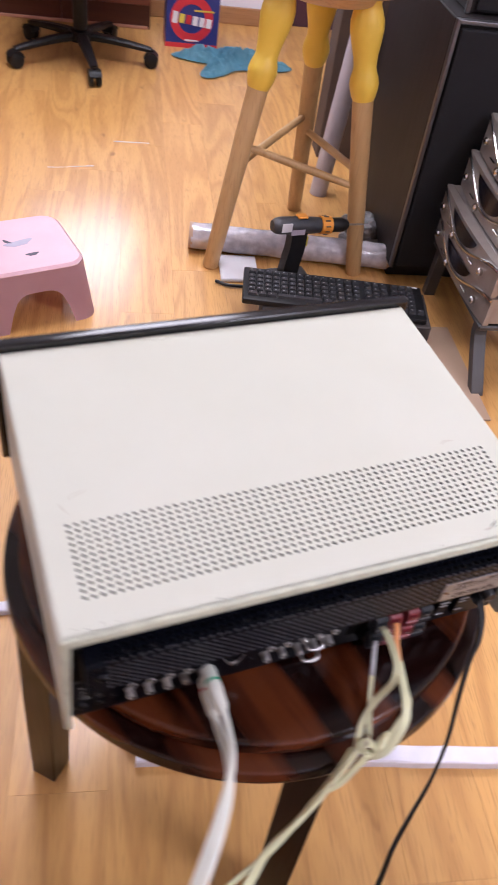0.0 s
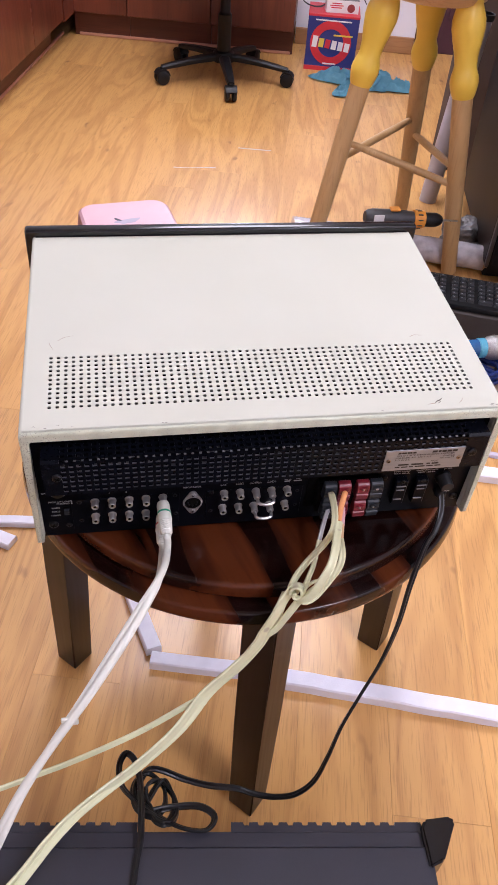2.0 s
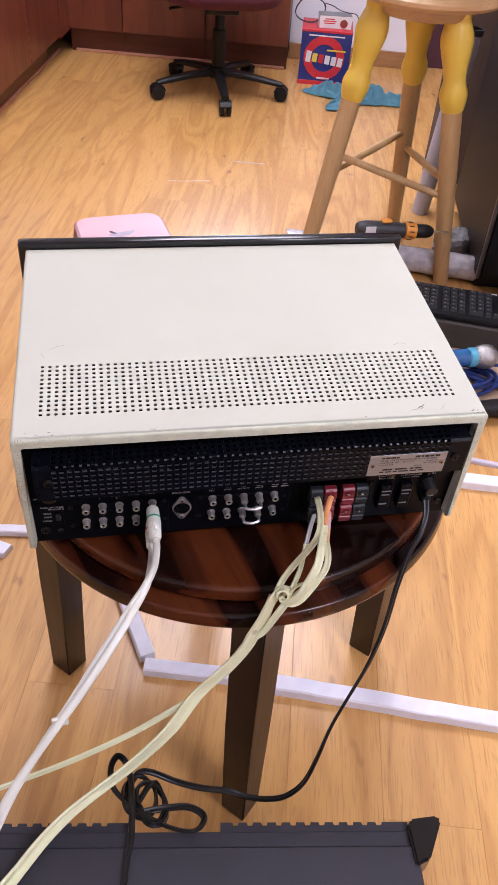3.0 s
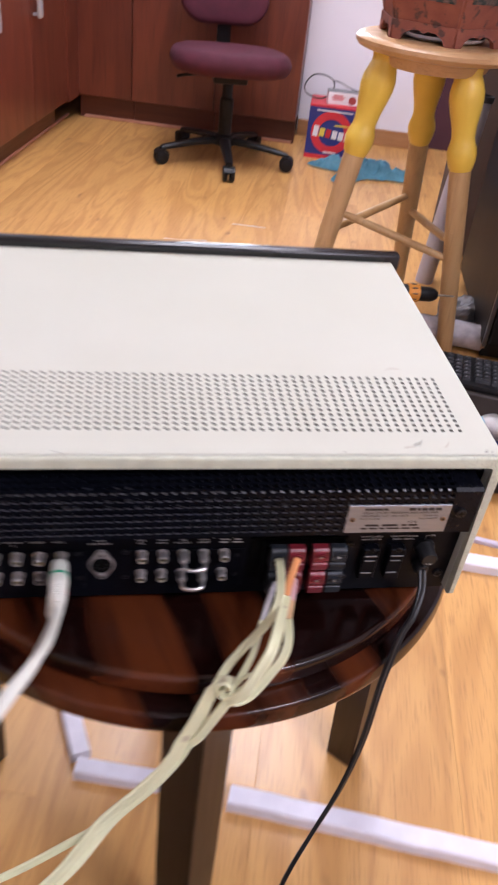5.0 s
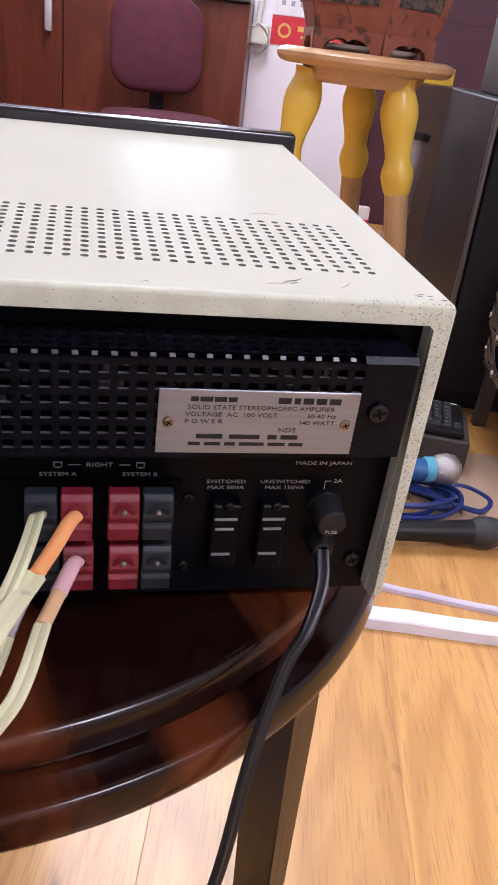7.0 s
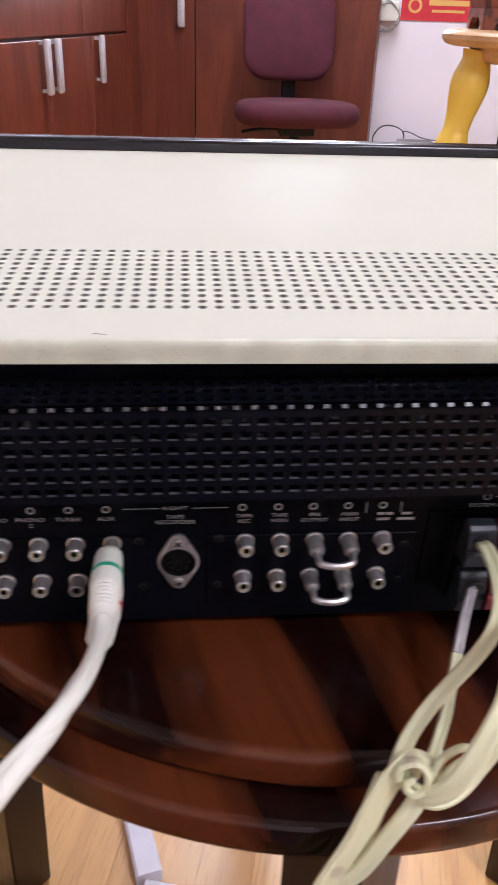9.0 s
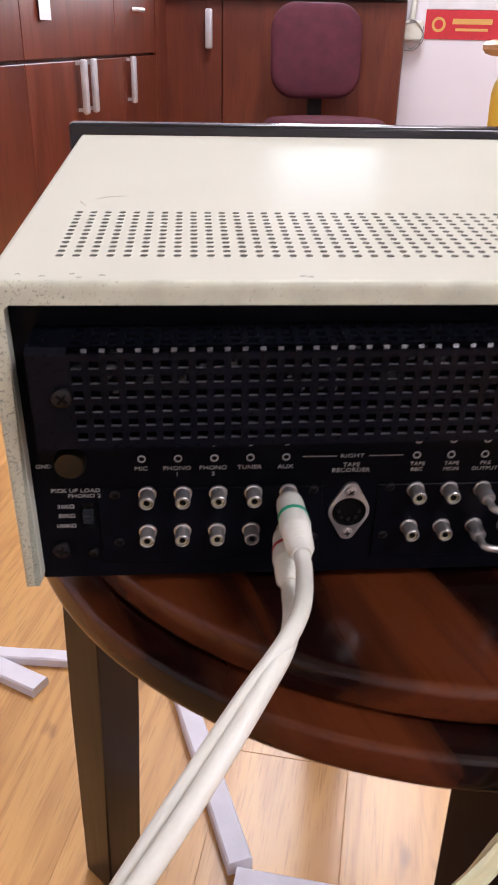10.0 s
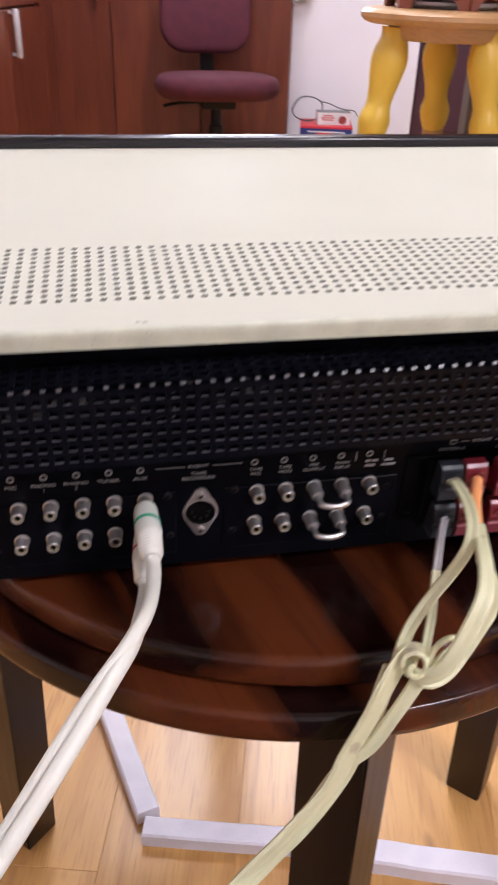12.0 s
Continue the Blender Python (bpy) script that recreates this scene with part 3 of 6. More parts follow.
def punched(x0, x1, y0, y1, xs, ys, r, t):
    """A sheet with a square, soft-cornered hole at each (x, y) of xs, ys; the holes' walls take the second material."""
    bm = bmesh.new()
    gx = [x0, xs[0] - (xs[1] - xs[0]) / 2] + [(a + b) / 2 for a, b in zip(xs[:-1], xs[1:])] + [xs[-1] + (xs[1] - xs[0]) / 2, x1]
    gy = [y0, ys[0] - (ys[1] - ys[0]) / 2] + [(a + b) / 2 for a, b in zip(ys[:-1], ys[1:])] + [ys[-1] + (ys[1] - ys[0]) / 2, y1]
    grid = [[bm.verts.new((x, y, 0)) for x in gx] for y in gy]
    for j in range(len(gy) - 1):
        for i in range(len(gx) - 1):
            c = (grid[j][i], grid[j][i + 1], grid[j + 1][i + 1], grid[j + 1][i])
            if not (0 < i < len(gx) - 2 and 0 < j < len(gy) - 2):
                bm.faces.new(c)
                continue
            k = 0.55 * r
            rim = [(xs[i - 1] + x, ys[j - 1] + y) for x, y in ((-r, -k), (-k, -r), (k, -r), (r, -k), (r, k), (k, r), (-k, r), (-r, k))]
            hi = [bm.verts.new((x, y, 0)) for x, y in rim]
            lo = [bm.verts.new((x, y, -t)) for x, y in rim]
            for k in range(4):
                bm.faces.new((c[k], c[(k + 1) % 4], hi[(2 * k + 2) % 8], hi[2 * k + 1]))
                bm.faces.new((c[k], hi[2 * k + 1], hi[2 * k]))
            for k in range(8):
                f = bm.faces.new((hi[k], hi[(k + 1) % 8], lo[(k + 1) % 8], lo[k]))
                f.material_index = 1
    return bm


lid = apart("top_panel", punched(-0.2088, 0.2088, 0.0024, 0.301, HX, HY, 0.00155, 0.0012), M_CREAM, label="perforated cream top panel")
# hole walls greyer than the cream lid: their shade is in the colour
lid.data.materials.append(pm("hole_wall_shade", (0.24, 0.24, 0.215), rough=0.5))


RXS = Matrix.Rotation(radians(90), 4, "X")


def rear_edge():
    """The rolled edge of the bent case sheet: one band over the top and down both sides."""
    h, w, t, q = 0.1424, 0.2122, 0.0064, 0.0034
    outer = [(-w, -h)] + [(-w + q - q * math.cos(radians(a)), -q + q * math.sin(radians(a))) for a in (0, 22, 45, 68, 90)]
    outer += [(-x, z) for x, z in outer[::-1]]
    inner = [(w - t + 0.0004, -h), (w - t + 0.0004, -0.0096), (w - t - 0.0026, -0.0068), (-w + t + 0.0026, -0.0068), (-w + t - 0.0004, -0.0096), (-w + t - 0.0004, -h)]
    bm = prism(outer + inner, -0.0048, 0.0004, Matrix.Rotation(radians(90), 4, "X"))
    bmesh.ops.bevel(bm, geom=[e for e in bm.edges if max(e.verts[0].co.y, e.verts[1].co.y) < 0.0], offset=0.0019, segments=3, affect="EDGES", profile=0.5)
    return bm


apart("rear_edge", rear_edge(), M_EDGE, label="scuffed rolled rear edge of the case", smooth=True)
for s in (-1, 1):
    apart("side_panel", box(s * 0.2090, 0.1535, -0.0730, 0.0064, 0.297, 0.1392, 0.0), M_CREAM)
    bend = [(s * 0.2088, 0.0)] + [(s * (0.2088 + 0.0034 * math.sin(radians(a))), -0.0034 + 0.0034 * math.cos(radians(a))) for a in (15, 30, 45, 60, 75, 90)] + [(s * 0.2088, -0.0034)]
    apart("case_bend", prism(bend, -0.302, -0.003, RXS), M_CREAM, label="rounded bend of the case", smooth=True)
apart("fascia", box(0, 0.3095, -0.069, 0.4400, 0.013, 0.152, 0.0030, 3), M_FASCIA, label="black front plate seen from behind", smooth=True)
apart("base_plate", box(0, 0.157, -0.1445, 0.412, 0.288, 0.002), M_BLACK)
apart("back_panel", box(0, 0.0128, -0.0800, 0.4126, 0.002, 0.1330), M_PANEL, label="black back panel with printed markings")
# added black sheet: stands for the shade inside the case below the holes
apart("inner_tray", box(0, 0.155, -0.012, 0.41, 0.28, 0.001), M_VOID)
for s in (-1, 1):
    apart("front_foot", lathe([(0.0, 0), (0.013, 0), (0.014, 0.002), (0.014, 0.021), (0.0, 0.021)], 20, Matrix.Translation((s * 0.15, 0.26, -0.1665)), False), M_RUBBER, smooth=True)
    apart("rear_foot", lathe([(0.0, 0), (0.011, 0), (0.012, 0.001), (0.012, 0.010), (0.0, 0.010)], 20, Matrix.Translation((s * 0.14, 0.06, -0.1552)), False), M_RUBBER, smooth=True)

# ---- amplifier back: perforated hood, sockets, terminals and print ----
RX = Matrix.Rotation(radians(90), 4, "X")


def at(x, y, z):
    return Matrix.Translation((x, y, z)) @ RX


PY, CY = 0.0118, -0.0120
CX = [-0.1790 + 0.00654 * i for i in range(55)]
CZ = [-0.0558 + 0.0060 * i for i in range(6)]
BZ = -0.0207
HM = Matrix.Rotation(radians(-0.53), 4, "Y")
M_HOOD = pm("black_hood_paint", (0.0024, 0.0029, 0.0055), (0.0034, 0.0041, 0.0075), rough=0.30, scale=35, fine=420, bump=0.0, spec=0.10)
# glint along the hood's bend, put into a paler colour
M_BENDGLINT = pm("bend_glint", (0.085, 0.085, 0.092), (0.045, 0.045, 0.05), rough=0.34, scale=160, spec=0.5)
# paler grey: the light caught by each hole's lower lip, put into the colour
M_RIM = pm("lit_hole_lip", (0.10, 0.10, 0.11), (0.05, 0.05, 0.058), rough=0.45, scale=120)
bm = perforated(-0.1968, 0.1960, -0.0611, BZ - 0.0007, CX, CZ, 0.0039, 0.0033, 0.0016)
bmesh.ops.transform(bm, matrix=at(0, CY, 0), verts=bm.verts)
bm.normal_update()
# only the lower, upward-facing hole walls get the painted highlight
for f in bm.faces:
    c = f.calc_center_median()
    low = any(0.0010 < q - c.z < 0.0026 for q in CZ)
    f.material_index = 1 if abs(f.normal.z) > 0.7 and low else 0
bmesh.ops.transform(bm, matrix=HM, verts=bm.verts)
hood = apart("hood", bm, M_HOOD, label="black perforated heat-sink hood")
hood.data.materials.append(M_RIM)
bm = perforated(-0.1968, 0.1960, -0.0098, 0.0115, CX, [-0.0058, 0.0003, 0.0064], 0.0039, 0.0034, 0.0011)
bmesh.ops.transform(bm, matrix=HM @ Matrix.Translation((0, 0, BZ + 0.0013)), verts=bm.verts)
apart("hood_top", bm, M_HOOD)
# bars between the bend's holes, coloured as glints
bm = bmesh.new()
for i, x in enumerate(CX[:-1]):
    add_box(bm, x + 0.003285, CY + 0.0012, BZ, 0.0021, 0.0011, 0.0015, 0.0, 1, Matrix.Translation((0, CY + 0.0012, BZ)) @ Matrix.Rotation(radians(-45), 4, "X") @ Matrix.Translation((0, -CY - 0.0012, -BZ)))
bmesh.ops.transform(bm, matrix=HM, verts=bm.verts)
tagged(apart("hood_bend", bm, M_BENDGLINT, label="bent edge between the holes, painted paler for its glint"), kind="stuff")
bm = bmesh.new()
TILT = Matrix.Translation((0, CY + 0.0012, BZ)) @ Matrix.Rotation(radians(-45), 4, "X") @ Matrix.Translation((0, -CY - 0.0012, -BZ))
add_box(bm, -0.1893, CY + 0.0012, BZ, 0.0150, 0.0012, 0.0031, 0, 1, TILT)
add_box(bm, 0.1860, CY + 0.0012, BZ, 0.0206, 0.0012, 0.0031, 0, 1, TILT)
add_box(bm, -0.1964, -0.0003, -0.0408, 0.0009, 0.0228, 0.0405)
add_box(bm, 0.1956, -0.0003, -0.0408, 0.0009, 0.0228, 0.0405)
add_box(bm, -0.001, -0.0003, -0.0607, 0.392, 0.0222, 0.0008)
bmesh.ops.transform(bm, matrix=HM, verts=bm.verts)
apart("hood_frame", bm, M_HOOD)
bm = bmesh.new()
rng = random.Random(4)
for i in range(60):
    cx, cz = rng.choice(CX) + rng.uniform(-0.002, 0.002), rng.choice(CZ[3:]) + rng.uniform(-0.002, 0.001)
    add_box(bm, cx, CY + rng.uniform(0.004, 0.010), cz, rng.uniform(0.002, 0.005), 0.003, rng.uniform(0.002, 0.004), 0.0005)
tagged(apart("inner_component", bm, M_GREYBITS, hood, "grey parts behind the hood holes"), kind="stuff")


def screw(x, y, z, r=0.0036, parent=None, mat=None, turn=30):
    bm = lathe([(r, 0.0), (r, r * 0.25), (r * 0.86, r * 0.5), (r * 0.5, r * 0.62), (0.0, r * 0.64)], 18, at(x, y, z), False)
    ob = apart("screw", bm, mat or M_SCREW, parent, smooth=True)
    bm = bmesh.new()
    for a in (turn, turn + 90):
        add_box(bm, 0, 0, r * 0.6, r * 1.15, r * 0.24, r * 0.16, 0, 1, at(x, y, z) @ Matrix.Rotation(radians(a), 4, "Z"))
    apart("slot", bm, M_VOID, ob)
    return ob


screw(-0.1846, CY, -0.0400, 0.0042, hood, turn=50)
screw(0.1842, CY, -0.0392, 0.0042, hood, turn=15)
for x, z, r in ((-0.1966, -0.1298, 0.0044), (-0.1824, -0.1322, 0.0026), (-0.1710, -0.1003, 0.0026), (-0.1706, -0.1263, 0.0025), (-0.0836, -0.0994, 0.0024), (-0.0492, -0.0988, 0.0024),
                (-0.0497, -0.1253, 0.0024), (-0.0826, -0.1253, 0.0024), (0.0335, -0.1040, 0.0022), (0.0335, -0.1245, 0.0022), (0.1198, -0.0948, 0.0026), (0.1200, -0.1310, 0.0026), (0.1984, -0.1290, 0.0040)):
    screw(x, PY, z, r, turn=random.uniform(0, 90))
apart("ground_post", lathe([(0.0068, 0.0), (0.0068, 0.0035), (0.0058, 0.0048), (0.0, 0.005)], 24, at(-0.1887, PY, -0.0828), False), pm("tarnished_brass", (0.075, 0.067, 0.050), rough=0.4, metal=1.0), label="dull round ground post", smooth=True)
# two raised socket plates
for x0, x1 in ((-0.1785, -0.0795), (-0.0545, 0.0385)):
    apart("socket_plate", box((x0 + x1) / 2, PY - 0.0004, -0.1175, x1 - x0, 0.0012, 0.0405, 0.0003), M_PANEL)
apart("terminal_recess", box(0.0795, PY - 0.0006, -0.1070, 0.074, 0.0014, 0.0425, 0.0003), M_VOID)

M_INS = pm("ivory_insulator", (0.50, 0.46, 0.27), rough=0.5)
JX = [-0.1575, -0.1420, -0.1265, -0.1110, -0.0955, -0.0382, -0.0229, -0.0078, 0.0072, 0.0224]
for row, z in enumerate((-0.1000, -0.1204)):
    for i, x in enumerate(JX):
        dx = 0.0006 - 0.0006 * row
        bm = lathe([(0.0040, 0.0), (0.0040, 0.0010), (0.0033, 0.0013), (0.0033, 0.0076), (0.0031, 0.0081), (0.0028, 0.0083), (0.0025, 0.0082), (0.0023, 0.0066)], 22, at(x + dx, PY - 0.0008, z), False)
        j = apart("socket", bm, M_CHROME, label="nickel phono socket", smooth=True)
        apart("insulator", lathe([(0.0023, 0.0), (0.0023, 0.0070), (0.0014, 0.0073), (0.0015, 0.005), (0.0, 0.005)], 16, at(x + dx, PY - 0.0008, z), False), M_INS if not (row == 1 and i == 3) else M_GREYBITS, j, smooth=True)
        apart("centre_hole", lathe([(0.0, 0.0073), (0.0014, 0.0073), (0.0014, 0.0076), (0.0, 0.0076)], 12, at(x + dx, PY - 0.0008, z), False), M_VOID, j)
    # U links in the fourth pair
    a, b = JX[7] + 0.0006 - 0.0006 * row, JX[8] + 0.0006 - 0.0006 * row
    pts = [(a, 0.004, z), (a, -0.002, z - 0.0002), (a + 0.0012, -0.0052, z - 0.0008), ((a + b) / 2, -0.0064, z - 0.0012), (b - 0.0012, -0.0052, z - 0.0008), (b, -0.002, z - 0.0002), (b, 0.004, z)]
    lk = apart("link", sweep(pts, circle(0.0016, 8), 30, up=(1, 0, 0)), M_CHROME, label="bent nickel bridging link", smooth=True)
    for x in (a, b):
        apart("link_plug", lathe([(0.0034, 0.0), (0.0034, 0.0074), (0.0028, 0.0086), (0.0, 0.0086)], 18, at(x, PY - 0.002, z), False), M_CHROME, lk, smooth=True)

# DIN socket
bm = bmesh.new()
ol = []
for i in range(40):
    a = 9.0 * i - 27.5
    side = (a + 27.5) % 180 < 55
    c, sn = math.cos(radians(a)), math.sin(radians(a))
    if side:
        ol.append((0.0093 * c, 0.0093 * sn))
    else:
        ol.append((0.0038 * c, 0.0038 * sn + (0.0116 if a < 152.5 else -0.0116)))
inner = [(0.0078 * math.cos(2 * math.pi * i / 40), 0.0078 * math.sin(2 * math.pi * i / 40)) for i in range(40)]
rows = [[bm.verts.new(at(-0.0668, PY, -0.1114) @ Vector((x, y, h))) for x, y in o] for o, h in ((ol, 0.0), (ol, 0.0014), (inner, 0.0018), (inner, 0.0))]
for p, q in zip(rows[:-1], rows[1:]):
    for i in range(40):
        bm.faces.new((p[i], p[(i + 1) % 40], q[(i + 1) % 40], q[i]))
din = apart("din_socket", bm, M_CHROME, label="oval nickel DIN socket", smooth=True)
apart("din_insert", lathe([(0.0078, 0.0), (0.0078, 0.0016), (0.0074, 0.0016), (0.0072, 0.0004), (0.0, 0.0004)], 28, at(-0.0668, PY, -0.1114), False), M_VOID, din, smooth=True)
bm = bmesh.new()
for a in (0, 45, 90, 135, 180):
    add_lathe(bm, [(0.0008, 0.0004), (0.0008, 0.0016), (0.0, 0.0018)], 8, at(-0.0668 + 0.0045 * math.cos(radians(a)), PY, -0.1114 - 0.0045 * math.sin(radians(a))), False)
apart("din_pins", bm, M_SCREW, din)
screw(-0.0668, PY - 0.0012, -0.1002, 0.0026, din, M_CHROME, 40)
screw(-0.0668, PY - 0.0012, -0.1228, 0.0026, din, M_CHROME, 10)

# spring terminals
apart("terminal_block", box(0.0830, 0.0075, -0.1082, 0.062, 0.0080, 0.0410, 0.0006), M_VOID, label="black moulded terminal block")
for x, red in ((0.0607, False), (0.0742, True), (0.0922, True), (0.1055, False)):
    for z in (-0.0925, -0.1180):
        k = M_RED if red else M_BLK_PL
        m = Matrix.Translation((x + (0.0008 if z < -0.1 else 0), 0, z))
        prof = [(-0.0105, 0.004), (0.0105, 0.001), (0.0105, -0.0040), (0.0085, -0.0062), (0.001, -0.0078), (-0.0025, -0.0064), (-0.0035, -0.0080), (-0.0105, -0.0070)]
        bm = bmesh.new()
        lo = [bm.verts.new(m @ Vector((-0.0060, y, q))) for q, y in prof]
        hi = [bm.verts.new(m @ Vector((0.0060, y, q))) for q, y in prof]
        bm.faces.new(lo)
        bm.faces.new(hi[::-1])
        for i in range(len(prof)):
            bm.faces.new((lo[i], lo[(i + 1) % len(prof)], hi[(i + 1) % len(prof)], hi[i]))
        bmesh.ops.bevel(bm, geom=bm.edges[:], offset=0.0005, segments=1, affect="EDGES")
        tm = apart("terminal", bm, k, label="red spring terminal" if red else "black spring terminal")
        dish = Matrix.Translation((x + (0.0008 if z < -0.1 else 0), -0.0070, z + 0.0036)) @ RX @ Matrix.Rotation(radians(16), 4, "X")
        apart("dimple", lathe([(0.0042, 0.0), (0.0044, 0.0006), (0.0036, 0.0008), (0.0018, 0.0002), (0.0, 0.0001)], 16, dish, False), k, tm, smooth=True)
        apart("pin", lathe([(0.0014, 0.0), (0.0013, 0.0010), (0.0, 0.0014)], 10, dish, False), M_CHROME, tm, smooth=True)

# mains outlets
M_CONTACT = pm("dull_contact", (0.26, 0.26, 0.27), rough=0.4, metal=0.2)
for x in (0.1358, 0.1565):
    o = apart("outlet", box(x, PY - 0.0035, -0.1110, 0.0124, 0.0075, 0.0330, 0.0008), M_PANEL, label="black two-slot mains outlet")
    bm = bmesh.new()
    add_box(bm, x - 0.0004, PY - 0.0078, -0.1009, 0.0098, 0.0010, 0.0008)
    add_box(bm, x - 0.0005, PY - 0.0078, -0.1060, 0.0078, 0.0010, 0.0007)
    add_box(bm, x - 0.001, PY - 0.0078, -0.1194, 0.0080, 0.0010, 0.0008)
    apart("contact", bm, M_CONTACT, o)
    screw(x + 0.0002, PY - 0.007, -0.0945, 0.0022, o)

# fuse cap and flex bush
fz = apart("fuse_cap", lathe([(0.0080, 0.0), (0.0080, 0.003), (0.0068, 0.0045), (0.0065, 0.0145), (0.0057, 0.0155), (0.0, 0.0155)], 26, at(0.1795, PY, -0.0985), False), M_PLASTIC, label="black screw-in fuse cap", smooth=True)
apart("flex_bush", lathe([(0.0060, 0.0), (0.0060, 0.006), (0.0045, 0.009), (0.0030, 0.0095)], 20, at(0.1805, PY, -0.1180), False), M_PLASTIC, smooth=True)

# name plate; maker's lines stand as plain bars
M_PLATE = pm("aluminium_plate", (0.30, 0.335, 0.385), (0.26, 0.29, 0.33), rough=0.36, metal=0.75, scale=40, fine=600, stretch=(1, 8, 8))
M_INK = pm("black_ink", (0.004, 0.004, 0.005), rough=0.6)
plate = apart("name_plate", box(0.1390, CY - 0.0005, -0.0446, 0.0745, 0.0009, 0.0262, 0.0002), M_PLATE, label="brushed aluminium rating plate with black print")
screw(0.1058, CY - 0.0008, -0.0446, 0.0021, plate, pm("brassy_screw", (0.30, 0.22, 0.16), rough=0.4, metal=1.0), 60)
screw(0.1722, CY - 0.0008, -0.0446, 0.0021, plate, pm("brassy_screw_b", (0.32, 0.24, 0.17), rough=0.4, metal=1.0), 20)


def words(text, x, z, size, y, mat, parent=None, align="CENTER", stretch=1.15):
    return writing("printed_word", text, size, mat, parent or amp, UP @ at(x, y, z), align, stretch)


def bars(spans, z, h, y, mat, parent=None):
    bm = bmesh.new()
    for x0, x1 in spans:
        add_box(bm, (x0 + x1) / 2, y, z, x1 - x0, 0.0002, h)
    return apart("printed_line", bm, mat, parent or amp)


TY = CY - 0.0010
bars([(0.1132, 0.1160), (0.1165, 0.1212), (0.1217, 0.1262), (0.1268, 0.1300)], -0.0352, 0.0019, TY, M_INK, plate)
bars([(0.1452, 0.1500), (0.1512, 0.1535), (0.1545, 0.1585), (0.1595, 0.1635), (0.1645, 0.1690)], -0.0352, 0.0024, TY, M_INK, plate)
words("SOLID STATE STEREOPHONIC AMPLIFIER", 0.1397, -0.0385, 0.0026, TY, M_INK, plate, stretch=1.16)
words("VOLTAGE  AC  100 VOLT", 0.1115, -0.0414, 0.0025, TY, M_INK, plate, "LEFT", 1.22)
words("50-60 Hz", 0.1680, -0.0414, 0.0025, TY, M_INK, plate, "RIGHT", 1.2)
words("P O W E R", 0.1115, -0.0443, 0.0025, TY, M_INK, plate, "LEFT", 1.22)
words("140 WATT", 0.1680, -0.0443, 0.0025, TY, M_INK, plate, "RIGHT", 1.2)
words("NDS", 0.1500, -0.0475, 0.0027, TY, M_INK, plate, stretch=1.3)
bars([(0.1162, 0.1260), (0.1285, 0.1400), (0.1430, 0.1465), (0.1480, 0.1545)], -0.0505, 0.0018, TY, M_INK, plate)
bars([(0.1135, 0.1180), (0.1195, 0.1255), (0.1270, 0.1310), (0.1325, 0.1420), (0.1435, 0.1500), (0.1515, 0.1570)], -0.0536, 0.0014, TY, M_INK, plate)

PT = PY - 0.0012
for t, x in (("MIC", -0.1590), ("PHONO", -0.1436), ("PHONO", -0.1281), ("TUNER", -0.1124), ("AUX", -0.0968)):
    words(t, x, -0.0868, 0.0029, PT, M_PRINT)
words("1", -0.1436, -0.0899, 0.0027, PT, M_PRINT)
words("2", -0.1281, -0.0899, 0.0027, PT, M_PRINT)
words("RIGHT", -0.0678, -0.0818, 0.0026, PT, M_PRINT, stretch=1.4)
bars([(-0.0895, -0.0745), (-0.0605, -0.0455)], -0.0818, 0.0003, PT, M_PRINT)
words("TAPE", -0.0678, -0.0864, 0.0029, PT, M_PRINT)
words("RECORDER", -0.0678, -0.0892, 0.0029, PT, M_PRINT)
for a, b, x in (("TAPE", "REC", -0.0385), ("TAPE", "MON", -0.0232), ("PRE", "OUTPUT", -0.0080), ("MAIN", "INPUT", 0.0072)):
    words(a, x, -0.0864, 0.0026, PT, M_PRINT)
    words(b, x, -0.0893, 0.0026, PT, M_PRINT)
bars([(0.0195, 0.0225), (0.0232, 0.0262), (0.0300, 0.0345)], -0.0864, 0.0014, PT, M_PRINT)
bars([(0.0195, 0.0250), (0.0285, 0.0360)], -0.0893, 0.0014, PT, M_PRINT)
bars([(0.0140, 0.0143), (0.0292, 0.0295)], -0.0830, 0.0055, PT, M_PRINT)
for x in JX:
    for z in (-0.0820, -0.0743):
        bm = lathe([(0.0018, 0.0), (0.0018, 0.0003), (0.0012, 0.0003), (0.0012, 0.0)], 18, at(x - 0.0011, PY - 0.0009, z), False)
        apart("printed_ring", bm, M_PRINT)
words("GND", -0.2000, -0.0850, 0.0027, PT, M_PRINT)
words("PICK UP LOAD", -0.1770, -0.0976, 0.0028, PT, M_PRINT, align="RIGHT")
words("PHONO 2", -0.1770, -0.1004, 0.0028, PT, M_PRINT, align="RIGHT")
for t, z in (("30KΩ", -0.1060), ("50KΩ", -0.1110), ("100KΩ", -0.1164)):
    words(t, -0.1889, z, 0.0027, PT, M_PRINT, align="RIGHT")
sw = apart("slide_switch", box(-0.1831, PY - 0.0008, -0.1112, 0.0052, 0.0016, 0.0125, 0.0003), M_VOID, label="small black slide switch")
bm = bmesh.new()
for i in range(5):
    add_box(bm, -0.1831, PY - 0.0028, -0.1075 - 0.0013 * i, 0.0042, 0.0032, 0.0009)
apart("slider", bm, M_BLK_PL, sw)
words("RIGHT", 0.0828, -0.0783, 0.0027, PT, M_PRINT, stretch=1.35)
bars([(0.0705, 0.0755), (0.0905, 0.0950)], -0.0783, 0.0003, PT, M_PRINT)
